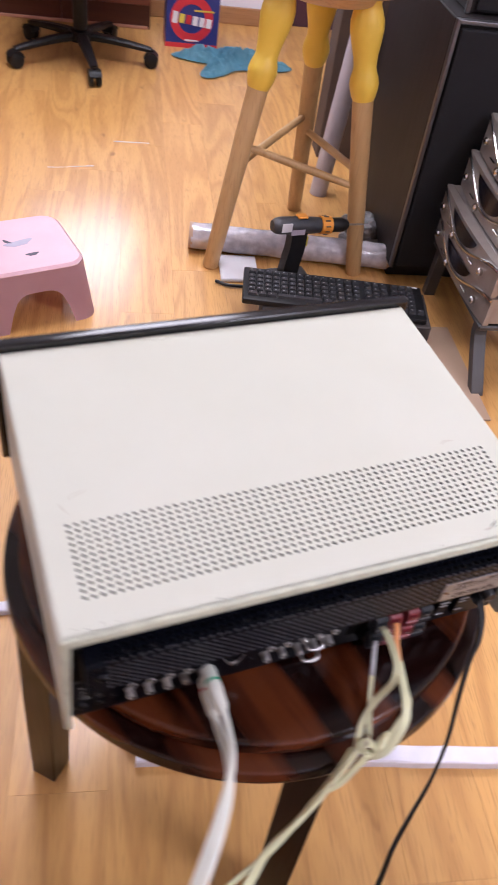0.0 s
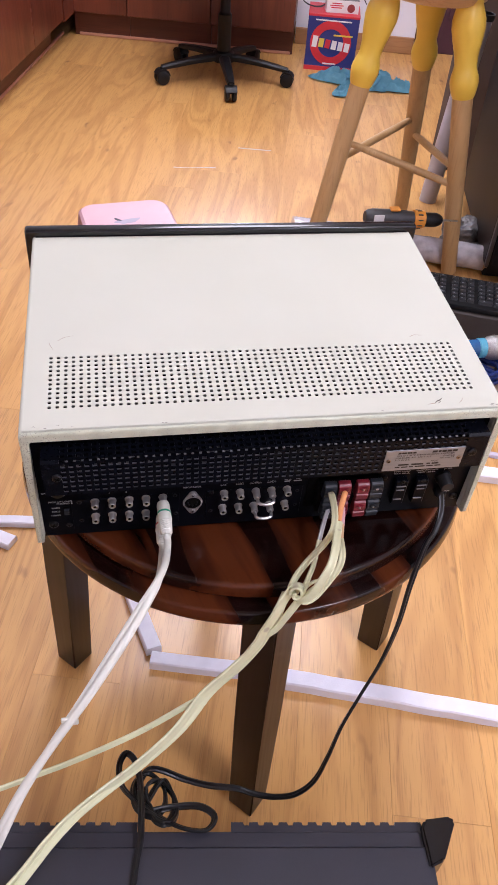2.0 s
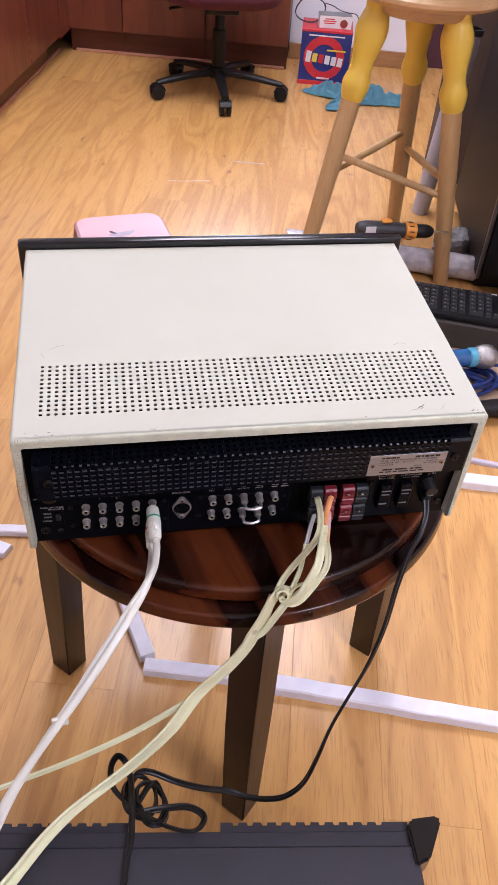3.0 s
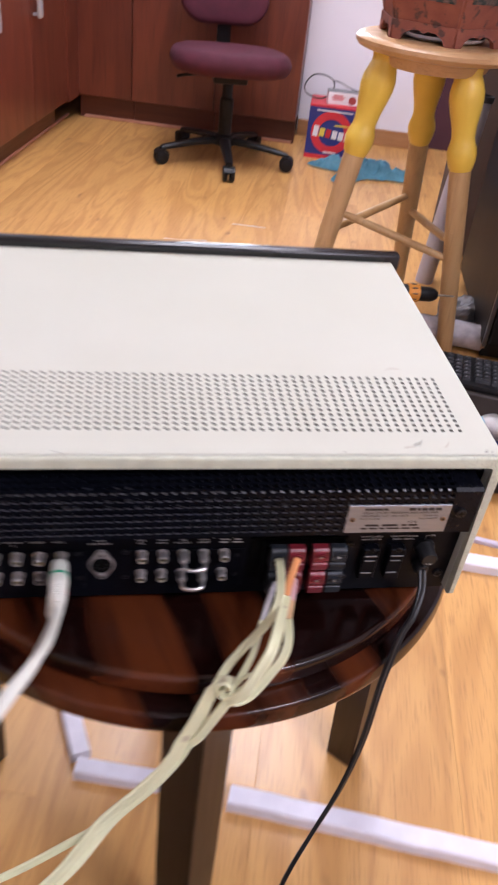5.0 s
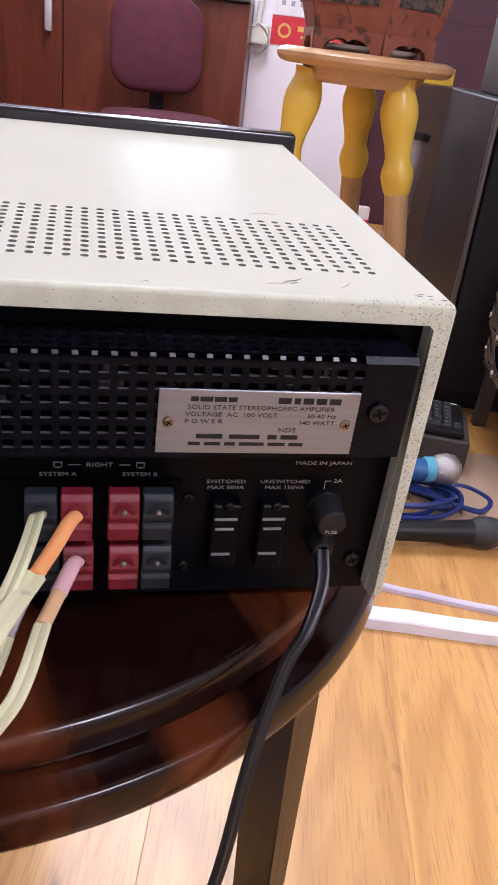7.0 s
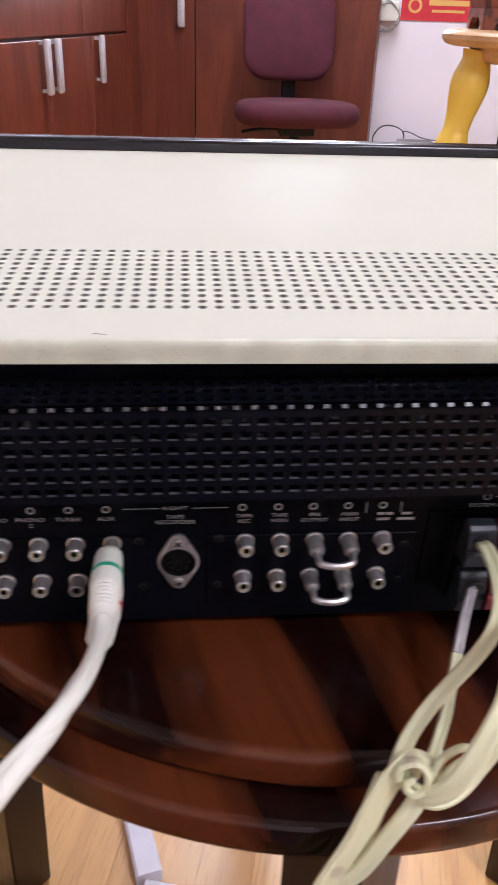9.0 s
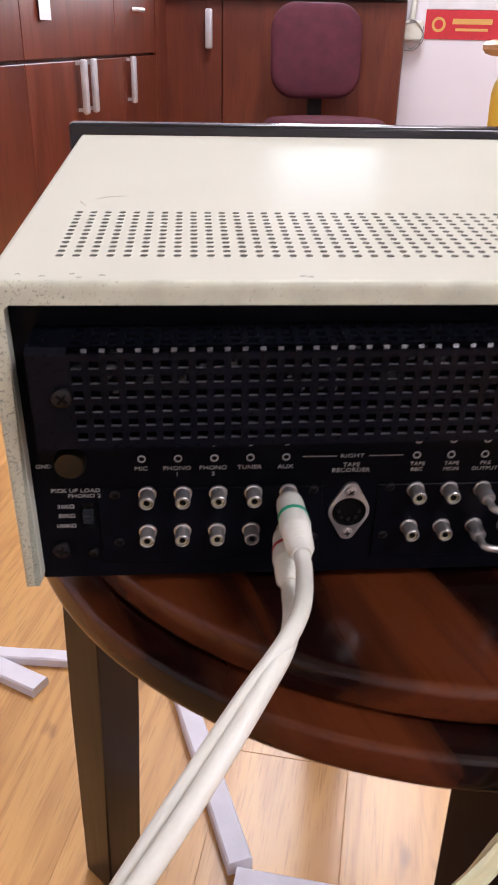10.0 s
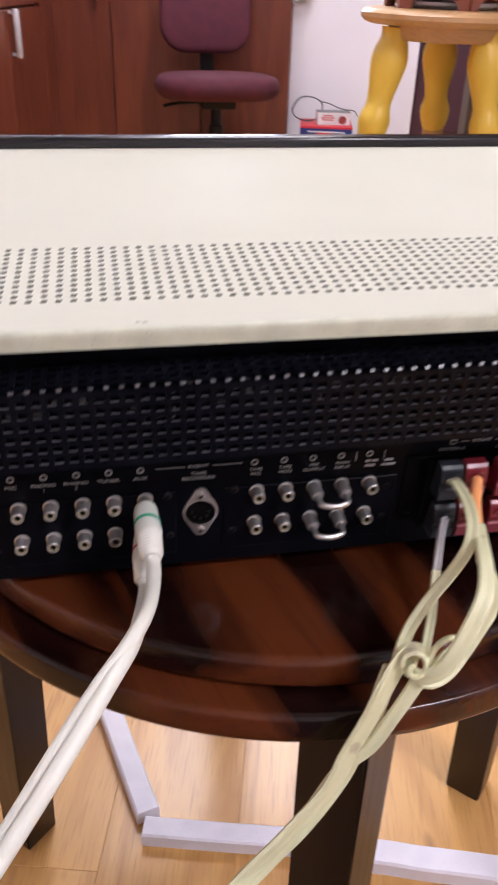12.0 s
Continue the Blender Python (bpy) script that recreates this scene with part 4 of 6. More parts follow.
for x in (0.0667, 0.0990):
    bars([(x - 0.0018, x + 0.0018)], -0.0772, 0.0004, PT, M_PRINT)
    bars([(x - 0.0011, x + 0.0011)], -0.0796, 0.0004, PT, M_PRINT)
    bars([(x - 0.0017, x - 0.0013), (x + 0.0013, x + 0.0017)], -0.0783, 0.0020, PT, M_PRINT)
words("SYSTEM A", 0.0667, -0.0828, 0.0026, PT, M_PRINT, stretch=1.3)
words("SYSTEM B", 0.0990, -0.0828, 0.0026, PT, M_PRINT, stretch=1.3)
words("MADE IN JAPAN", 0.1760, -0.0768, 0.0025, PT, M_PRINT, stretch=1.4)
words("SWITCHED", 0.1350, -0.0862, 0.0025, PT, M_PRINT, stretch=1.35)
words("MAX 50VA", 0.1350, -0.0892, 0.0025, PT, M_PRINT, stretch=1.35)
words("UNSWITCHED", 0.1605, -0.0862, 0.0025, PT, M_PRINT, stretch=1.35)
words("MAX 150VA", 0.1605, -0.0892, 0.0025, PT, M_PRINT, stretch=1.35)
words("2A", 0.1838, -0.0858, 0.0027, PT, M_PRINT, stretch=1.3)
bars([(0.1780, 0.1808)], -0.0858, 0.0003, PT, M_PRINT)
bars([(0.1780, 0.1783)], -0.0880, 0.0040, PT, M_PRINT)
words("FUSE", 0.1795, -0.1022, 0.0022, PY - 0.0158, M_PRINT, fz)
# stains, scratches and chips on the lid
M_STAIN = pm("brown_stain", (0.33, 0.27, 0.20), (0.42, 0.36, 0.28), rough=0.6, scale=200)
M_CHIP = pm("dark_chip", (0.07, 0.062, 0.05), (0.14, 0.125, 0.10), rough=0.6, scale=300)
MARKS = [([(0.1475, 0.0135, 0.0), (0.1500, 0.0155, 0.00005), (0.1530, 0.0168, 0.00005), (0.1560, 0.0195, 0.0)], 0.0006, M_CHIP),
         ([(0.1500, 0.0128, 0.0), (0.1522, 0.0142, 0.00005), (0.1535, 0.0150, 0.0)], 0.0004, M_CHIP),
         ([(0.1400, 0.0118, 0.0), (0.1450, 0.0126, 0.00005), (0.1490, 0.0130, 0.0)], 0.0005, M_STAIN),
         ([(0.1690, 0.0110, 0.0), (0.1730, 0.0150, 0.00005), (0.1750, 0.0185, 0.0)], 0.0003, M_STAIN),
         ([(0.152, 0.108, 0.0), (0.158, 0.111, 0.0001), (0.166, 0.110, 0.0)], 0.0004, M_STAIN),
         ([(-0.186, 0.108, 0.0), (-0.189, 0.115, 0.0001), (-0.190, 0.119, 0.0)], 0.0003, M_STAIN),
         ([(-0.183, 0.121, 0.0), (-0.176, 0.126, 0.0001), (-0.168, 0.128, 0.0)], 0.0003, M_STAIN)]
rng = random.Random(21)
for k in range(16):
    x, y = rng.choice((rng.uniform(0.196, 0.207), rng.uniform(-0.207, -0.17), rng.uniform(-0.1, 0.2))), rng.uniform(0.003, 0.010)
    MARKS.append(([(x, y, 0.0), (x + rng.uniform(0.0006, 0.002), y + rng.uniform(-0.0006, 0.0008), 0.00005), (x + 0.0025, y + rng.uniform(-0.0005, 0.0005), 0.0)], rng.uniform(0.00015, 0.0004), M_CHIP))
for way, w, mat in MARKS:
    apart("lid_stain", sweep(way, [(w, 0.0), (0.0, 0.00015), (-w, 0.0), (0.0, -0.0001)], 12, sized=lambda q: 0.3 + 2.6 * q * (1 - q)), mat, label="brown scratch on the lid" if mat is M_STAIN else "dark chip in the enamel")

# ---- white audio lead with two phono plugs ----
WPATH = [(-0.0967, -0.024, 0.513), (-0.0980, -0.0435, 0.5125), (-0.1009, -0.0641, 0.5135), (-0.1072, -0.0843, 0.5165), (-0.1180, -0.1035, 0.516), (-0.1330, -0.1240, 0.508), (-0.1500, -0.1440, 0.496), (-0.1710, -0.1660, 0.480),
         (-0.1956, -0.1880, 0.460), (-0.2196, -0.2094, 0.436), (-0.2413, -0.2312, 0.405), (-0.27, -0.26, 0.36)]
lead = thing("audio_lead", pose(-0.27, -0.26, 0.36), "white twin audio lead with two moulded plugs", "cable")
LI = Matrix.Translation((0.27, 0.26, -0.36))


def moved(bm, m):
    bmesh.ops.transform(bm, matrix=m, verts=bm.verts)
    return bm


def lead_path(dx, dz, start):
    body = [Vector(p) + Vector((dx * math.cos(i * 0.55), 0, dz * math.sin(i * 0.55 + 1.2))) for i, p in enumerate(WPATH)]
    return [Vector(p) for p in start] + body[2:]


JU, JL = AMP @ Vector((-0.0955, 0.002, AH - 0.0990)), AMP @ Vector((-0.0961, 0.002, AH - 0.1172))
up_path = lead_path(0.0042, 0.003, [JU + Vector((0.0005, -0.038, 0.0)), JU + Vector((0.0005, -0.048, -0.002))])
lo_path = lead_path(-0.0032, -0.003, [JL + Vector((-0.002, -0.033, -0.001)), JL + Vector((-0.003, -0.043, 0.000))])
for p, q, band, j in ((up_path, "upper", M_GREEN, JU), (lo_path, "lower", M_REDBAND, JL)):
    part("core", moved(sweep(p, circle(0.0033, 14), 90), LI), M_WHITEPL, lead, smooth=True)
    end = p[0]
    way = (end - j).normalized()
    m = Matrix.Translation(j) @ way.to_track_quat("Z", "Y").to_matrix().to_4x4()
    ln = (end - j).length
    bm = lathe([(0.0046, 0.0), (0.0056, 0.001), (0.0060, 0.004), (0.0061, ln * 0.35), (0.0066, ln * 0.52), (0.0062, ln * 0.60)] + [x for i in range(7) for x in ((0.0061 - 0.0001 * i, ln * (0.62 + 0.054 * i)), (0.0054 - 0.0001 * i, ln * (0.645 + 0.054 * i)))] + [(0.0044, ln * 1.01), (0.0040, ln * 1.05), (0.0033, ln * 1.05)], 24, m, False)
    pl = part("plug", moved(bm, LI), M_WHITEPL, lead, "white moulded phono plug", True)
    part("band", moved(lathe([(0.0058, ln * 0.33), (0.00645, ln * 0.335), (0.00650, ln * 0.385), (0.0058, ln * 0.39)], 24, m, False), LI), band, pl, smooth=True)
tie = Vector(WPATH[7]).lerp(Vector(WPATH[8]), 0.4)
part("cable_tie", moved(box(tie.x, tie.y, tie.z, 0.013, 0.003, 0.009, 0.0008, 1), LI), M_WHITEPL, lead)

# ---- cream speaker flex, tied in a knot ----
flex = thing("speaker_cable", pose(-0.26, -0.25, 0.318), "cream flat speaker cable tied in a loose knot", "cable")
FI = Matrix.Translation((0.26, 0.25, -0.318))
CAMUP = (-0.15, -0.8, 0.6)


def fpart(name, pts, prof, mat, n=70, up=CAMUP, twist=0.0, label=""):
    return part(name, moved(sweep(pts, prof, n, up, twist), FI), mat, flex, label, True)


MAIN = [(0.0207, -0.0750, 0.4788), (0.0139, -0.0786, 0.4856), (0.0082, -0.0810, 0.4804), (0.0028, -0.0833, 0.4692), (-0.0020, -0.0844, 0.4540), (-0.0108, -0.0861, 0.4331)]
TAIL = [(-0.0185, -0.0890, 0.4140), (-0.0394, -0.0936, 0.3884), (-0.0662, -0.1009, 0.3625), (-0.0951, -0.1216, 0.3380), (-0.1321, -0.1393, 0.3150), (-0.1600, -0.1540, 0.3080), (-0.1920, -0.1790, 0.3150), (-0.2150, -0.2020, 0.3185), (-0.2330, -0.2230, 0.3190), (-0.2600, -0.2500, 0.3190)]
STRAND = [(0.0205, -0.0823, 0.4765), (0.0155, -0.0850, 0.4690), (0.0078, -0.0860, 0.4528), (-0.0005, -0.0866, 0.4362)]
fpart("flex", MAIN + TAIL, twin(0.0118, 0.0030), M_CREAMPL, 120, label="flat cream two-core flex")
SIDE = [(TAIL[0][0] + 0.006, TAIL[0][1] + 0.006, TAIL[0][2] - 0.006)] + [(p[0] + 0.0080, p[1] + 0.004, p[2] - 0.004) for p in TAIL[1:-1]] + [(-0.252, -0.253, 0.3188)]
fpart("flex", [(p[0] + 0.002 * k, p[1] + 0.004 + 0.0005 * k, p[2] - 0.003 - 0.0008 * k) for k, p in enumerate(MAIN[2:])] + SIDE, twin(0.0086, 0.0026), M_CREAMPL, 90)
fpart("flex", STRAND + [(-0.0140, -0.0850, 0.4190), (-0.0300, -0.0900, 0.3950), (-0.0540, -0.0980, 0.3660), (-0.0870, -0.1070, 0.3510), (-0.1320, -0.1170, 0.3310), (-0.1860, -0.1300, 0.3200), (-0.2290, -0.1400, 0.3160), (-0.2530, -0.1470, 0.3170), (-0.2830, -0.1550, 0.3170)],
      twin(0.0072, 0.0027), M_CREAMPL, 110, twist=40, label="flat cream two-core flex")
M_GREYCORE = pm("grey_clear_core", (0.44, 0.43, 0.43), (0.30, 0.29, 0.30), rough=0.25, scale=80)
RIBBON = twin(0.0078, 0.0028)
M_PEACH = pm("peach_core", (0.72, 0.47, 0.25), rough=0.4)
OR = [(0.0742, -0.0030, 0.5244), (0.0715, -0.0085, 0.5245), (0.0664, -0.0195, 0.5212), (0.0605, -0.0350, 0.5204), (0.0533, -0.0560, 0.5222), (0.0482, -0.0705, 0.5220), (0.0438, -0.0800, 0.5184), (0.0387, -0.0857, 0.5124), (0.0327, -0.0897, 0.5028), (0.0277, -0.0913, 0.4930), (0.0231, -0.0908, 0.4859), (0.0187, -0.0888, 0.4815), (0.0153, -0.0852, 0.4803)]
fpart("core_end", OR[:4], [(x * 1.3, y * 0.9) for x, y in circle(0.0022, 12)], M_ORANGE, 30, label="orange insulated core")
fpart("flex", OR[3:], RIBBON, M_CREAMPL, 60)
CR = [(0.0602, -0.0030, 0.5246), (0.0595, -0.0100, 0.5272), (0.0577, -0.0262, 0.5278), (0.0546, -0.0405, 0.5254), (0.0499, -0.0484, 0.5178), (0.0441, -0.0495, 0.5057), (0.0368, -0.0510, 0.4956), (0.0286, -0.0558, 0.4893), (0.0205, -0.0628, 0.4846), (0.0142, -0.0712, 0.4820), (0.0100, -0.0780, 0.4760)]
fpart("core_end", CR, twin(0.0062, 0.0029), M_CREAMPL, 70, label="cream insulated core")
PK = [(0.0746, -0.0021, 0.5022), (0.0728, -0.0084, 0.5044), (0.0680, -0.0250, 0.5042), (0.0630, -0.0415, 0.5036), (0.0612, -0.0540, 0.5046), (0.0590, -0.0638, 0.5028), (0.0554, -0.0692, 0.4966), (0.0496, -0.0728, 0.4896), (0.0422, -0.0769, 0.4811), (0.0331, -0.0826, 0.4755), (0.0254, -0.0848, 0.4734), (0.0192, -0.0842, 0.4744)]
fpart("core_end", PK[:3], [(x * 1.25, y * 0.9) for x, y in circle(0.0025, 12)], M_PINKCORE, 20, label="pink sleeved core")
fpart("core_end", PK[2:4], [(x * 1.25, y * 0.9) for x, y in circle(0.0023, 12)], M_PEACH, 16)
fpart("core_end", PK[3:], twin(0.0064, 0.0030), M_CREAMPL, 50)
GR = [(0.0612, -0.0010, 0.4988), (0.0563, -0.0098, 0.4935), (0.0526, -0.0177, 0.4890), (0.0496, -0.0242, 0.4842), (0.0473, -0.0298, 0.4790), (0.0444, -0.0362, 0.4745), (0.0407, -0.0445, 0.4715), (0.0351, -0.0545, 0.4712), (0.0310, -0.0620, 0.4725), (0.0270, -0.0690, 0.4735)]
fpart("core_end", GR[:4], twin(0.0046, 0.0030), M_GREYCORE, 30, label="grey insulated core")
fpart("core_end", GR[3:], twin(0.0050, 0.0028), M_CREAMPL, 30)
CURL = [(0.0090, -0.0816, 0.4846), (0.0099, -0.0806, 0.4887), (0.0137, -0.0803, 0.4908), (0.0180, -0.0814, 0.4905), (0.0206, -0.0837, 0.4869), (0.0196, -0.0861, 0.4824), (0.0155, -0.0865, 0.4799), (0.0125, -0.0847, 0.4807), (0.0125, -0.0830, 0.4836), (0.0153, -0.0827, 0.4847)]
fpart("knot", [(0.0203, -0.0862, 0.4855), (0.0238, -0.0830, 0.4917), (0.0291, -0.0802, 0.4936), (0.0347, -0.0780, 0.4921), (0.0354, -0.0783, 0.4876), (0.0292, -0.0812, 0.4856), (0.0229, -0.0853, 0.4833)], circle(0.0015, 10), M_CREAMPL, 50, label="second turn of the knot")
fpart("knot", CURL, twin(0.0090, 0.0027), M_CREAMPL, 80, up=(-0.5, 0.2, 0.8), label="curled cream cable knot")

# ---- black mains cord with a bundled loop ----
cord = thing("power_cord", pose(-0.1327, -0.208, 0.3125), "black flat mains cord bundled in a loop", "cable")
CI = Matrix.Translation((0.1327, 0.208, -0.3125))
e0 = AMP @ Vector((0.1805, 0.004, AH - 0.1180))
CORD = [e0, e0 + Vector((-0.002, -0.012, -0.010)), (0.1700, -0.0160, 0.4740), (0.1595, -0.0254, 0.4620), (0.1441, -0.0467, 0.4324), (0.1315, -0.0682, 0.3964), (0.1154, -0.0857, 0.3602), (0.0959, -0.1001, 0.3253), (0.0774, -0.1144, 0.2924), (0.0631, -0.1302, 0.2623),
        (0.0484, -0.1429, 0.2378), (0.0299, -0.1466, 0.2201), (0.0097, -0.1437, 0.2130), (-0.0106, -0.1381, 0.2120), (-0.0305, -0.1320, 0.2180), (-0.0600, -0.1350, 0.2400), (-0.0850, -0.1340, 0.2580), (-0.1100, -0.1270, 0.2710), (-0.1230, -0.1290, 0.2770), (-0.1320, -0.1450, 0.2840), (-0.1360, -0.1650, 0.2950)]
LOOPS = [(-0.1360, -0.1650, 0.2950), (-0.1300, -0.1800, 0.3020), (-0.1180, -0.1850, 0.3040), (-0.1085, -0.1700, 0.2920), (-0.1090, -0.1480, 0.2800), (-0.1210, -0.1330, 0.2780), (-0.1340, -0.1400, 0.2840), (-0.1380, -0.1580, 0.2930), (-0.1310, -0.1790, 0.3030), (-0.1040, -0.1770, 0.2990),
         (-0.0780, -0.1790, 0.2990), (-0.0650, -0.1930, 0.3060), (-0.0740, -0.2060, 0.3110), (-0.0940, -0.2020, 0.3110), (-0.1150, -0.1870, 0.3060), (-0.1330, -0.1700, 0.3000), (-0.1480, -0.1480, 0.2930), (-0.1500, -0.1230, 0.2830), (-0.1430, -0.1090, 0.2780), (-0.1350, -0.1180, 0.2800), (-0.1310, -0.1400, 0.2900), (-0.1305, -0.1700, 0.3060),
         (-0.1315, -0.1930, 0.3140), (-0.1330, -0.2080, 0.3125), (-0.1380, -0.2270, 0.3122), (-0.1420, -0.2480, 0.3122), (-0.1490, -0.2790, 0.3122), (-0.155, -0.31, 0.3122)]
part("flex", moved(sweep(CORD, twin(0.0066, 0.0034), 130, CAMUP, 200), CI), M_CORD, cord, smooth=True)
part("cord_loop", moved(sweep(LOOPS, twin(0.0066, 0.0034), 220, CAMUP), CI), M_CORD, cord, "looped length of the cord", True)
COIL = [(p[0] + 0.010 + 0.003 * math.sin(k), p[1] - 0.010, p[2] + 0.005) for k, p in enumerate(LOOPS[0:8] + LOOPS[0:6])]
part("cord_loop", moved(sweep([LOOPS[0]] + COIL + [LOOPS[8]], twin(0.0066, 0.0034), 130, CAMUP), CI), M_CORD, cord, "looped length of the cord", True)

# ---- charcoal equipment case in the foreground ----
CHM = Matrix.Translation((0.125, -0.231, 0)) @ Matrix.Rotation(radians(180 - 7.4), 4, "Z")
chassis = thing("equipment_case", CHM, "charcoal metal equipment case with notched rear flanges", "electronic device")
CHZ = 0.3095
part("lid", box(0.190, 0.190, CHZ - 0.0015, 0.386, 0.350, 0.003, 0.001), M_CHASSIS, chassis, "flat charcoal lid")
part("rear_step", box(0.190, 0.0075, CHZ - 0.0048, 0.388, 0.0140, 0.0035, 0.0008), M_CHASSIS, chassis)
part("body", box(0.190, 0.188, CHZ / 2 - 0.004, 0.378, 0.346, CHZ - 0.008, 0.002), M_CHASSIS, chassis)


def flange(x0, x1):
    ol = [(x0, 0.0), (x1, 0.0), (x1, -0.0085)]
    n = int((x1 - x0 - 0.02) / 0.0135)
    for i in range(n):
        c = x1 - 0.014 - 0.0135 * i
        for a in (0, 45, 90, 135, 180):
            ol.append((c + 0.0030 * math.cos(radians(a)), -0.0085 + 0.0042 * math.sin(radians(a))))
    ol.append((x0, -0.0085))
    bm = prism(ol, CHZ - 0.0065, CHZ - 0.005)
    for f in bm.faces:
        y = f.calc_center_median().y
        f.material_index = 1 if len(f.verts) == 4 and -0.0084 < y < -0.0042 and abs(f.calc_center_median().x - x0) > 0.004 and abs(f.calc_center_median().x - x1) > 0.004 else 0
    return bm


for x0, x1 in ((0.0015, 0.178), (0.263, 0.380)):
    part("flange", flange(x0, x1), M_CHASSIS, chassis, "notched rear flange").data.materials.append(M_STEEL)
    part("vent_tray", box((x0 + x1) / 2, -0.0035, CHZ - 0.0120, x1 - x0 - 0.002, 0.0090, 0.0040, 0.0006), M_CHASSIS, chassis, "dark tray under the flange")
bm = prism([(0.0, -0.008), (-0.026, -0.011), (-0.029, -0.006), (-0.012, 0.028), (0.002, 0.034), (0.004, 0.0)], CHZ - 0.030, CHZ + 0.004)
bmesh.ops.bevel(bm, geom=bm.edges[:], offset=0.0022, segments=2, affect="EDGES")
part("corner_bumper", bm, M_FASCIA, chassis, "black plastic corner bumper", True)

# ---- yellow-legged bar stool and planter ----
bar = thing("bar_stool", pose(0.628, 1.42, 0), "beech bar stool with yellow painted turned legs", "stool")
BI = Matrix.Translation((-0.628, -1.42, 0))
part("seat", moved(lathe([(0.0, 0.664), (0.160, 0.664), (0.172, 0.668), (0.1785, 0.676), (0.1785, 0.684), (0.173, 0.690), (0.160, 0.6935), (0.0, 0.6935)], 64, Matrix.Translation((0.628, 1.42, 0)), False), BI), M_BEECHTOP, bar, "round pale beech seat", True)
part("seat_block", moved(lathe([(0.0, 0.636), (0.108, 0.636), (0.116, 0.642), (0.124, 0.664), (0.0, 0.664)], 48, Matrix.Translation((0.625, 1.41, 0)), False), BI), M_BEECHTOP, bar, smooth=True)
FEET = [(Vector((0.395, 1.377, 0)), Vector((0.515, 1.405, 0.655))), (Vector((0.768, 1.282, 0)), Vector((0.678, 1.335, 0.655))), (Vector((0.742, 1.640, 0)), Vector((0.655, 1.505, 0.655)))]
PAINTED = [(0.0245, 0.0), (0.0275, 0.006), (0.0315, 0.022), (0.0335, 0.036), (0.0315, 0.050), (0.0275, 0.062), (0.0255, 0.072), (0.0275, 0.095), (0.0335, 0.125), (0.0375, 0.150), (0.0370, 0.168), (0.0320, 0.187), (0.0285, 0.198), (0.0290, 0.206), (0.0320, 0.216)]
for a, b in FEET:
    d = (b - a).normalized()
    m = BI @ Matrix.Translation(a) @ d.to_track_quat("Z", "Y").to_matrix().to_4x4()
    L = (b - a).length
    s = L * 0.445 / 0.655
    lg = part("leg", lathe([(0.0, 0.0), (0.0185, 0.0), (0.0200, 0.003), (0.0225, s * 0.5), (0.0245, s)], 24, m, False), M_BEECH, bar, smooth=True)
    k = (L - s) / 0.216
    part("painted_turning", lathe([(r, s + h * k) for r, h in PAINTED], 32, m, False), M_YELLOW, lg, "glossy yellow turned upper leg", True)


def on_leg(i, z):
    a, b = FEET[i]
    return a.lerp(b, z / 0.655)


for i, j, za, zb in ((0, 1, 0.315, 0.235), (0, 2, 0.265, 0.305), (2, 1, 0.262, 0.275)):
    p, q = on_leg(i, za), on_leg(j, zb)
    part("rung", moved(sweep([p, p.lerp(q, 0.5), q], circle(0.0098, 12), 14, sized=lambda s: 0.82 + 0.7 * s * (1 - s)), BI), M_BEECH, bar, "round beech rung", True)

M_CLAY = pm("terracotta_red", (0.30, 0.095, 0.055), (0.22, 0.065, 0.04), rough=0.6, scale=25, fine=250, bump=0.3, spots=(0.10, 0.045, 0.035), spot_scale=40, spot_at=0.58)
M_CARVED = pm("carved_dark_panel", (0.09, 0.075, 0.06), (0.18, 0.10, 0.075), rough=0.7, scale=55, fine=150, bump=0.9, depth=0.004, spots=(0.035, 0.04, 0.035), spot_scale=70, spot_at=0.5)
M_DISH = pm("white_saucer", (0.75, 0.75, 0.78), rough=0.3)
plant = thing("planter", pose(0.628, 1.425, 0.6935, 0, 0, 24), "carved red-brown hexagonal planter on bracket feet", "planter")
bm = bmesh.new()
rows = []
for r, z in ((0.132, 0.030), (0.136, 0.036), (0.150, 0.075), (0.166, 0.15), (0.184, 0.26), (0.194, 0.268), (0.196, 0.29), (0.176, 0.29), (0.165, 0.20), (0.12, 0.05)):
    rows.append([bm.verts.new((r * math.cos(radians(60 * i)), r * math.sin(radians(60 * i)), z)) for i in range(6)])
for p, q in zip(rows[:-1], rows[1:]):
    for i in range(6):
        bm.faces.new((p[i], p[(i + 1) % 6], q[(i + 1) % 6], q[i]))
bm.faces.new(rows[0][::-1])
bm.faces.new(rows[-1])
bmesh.ops.bevel(bm, geom=[e for e in bm.edges if abs(e.verts[0].co.z - e.verts[1].co.z) > 0.03], offset=0.005, segments=2, affect="EDGES")
part("pot", bm, M_CLAY, plant, "flared hexagonal red-brown pot")
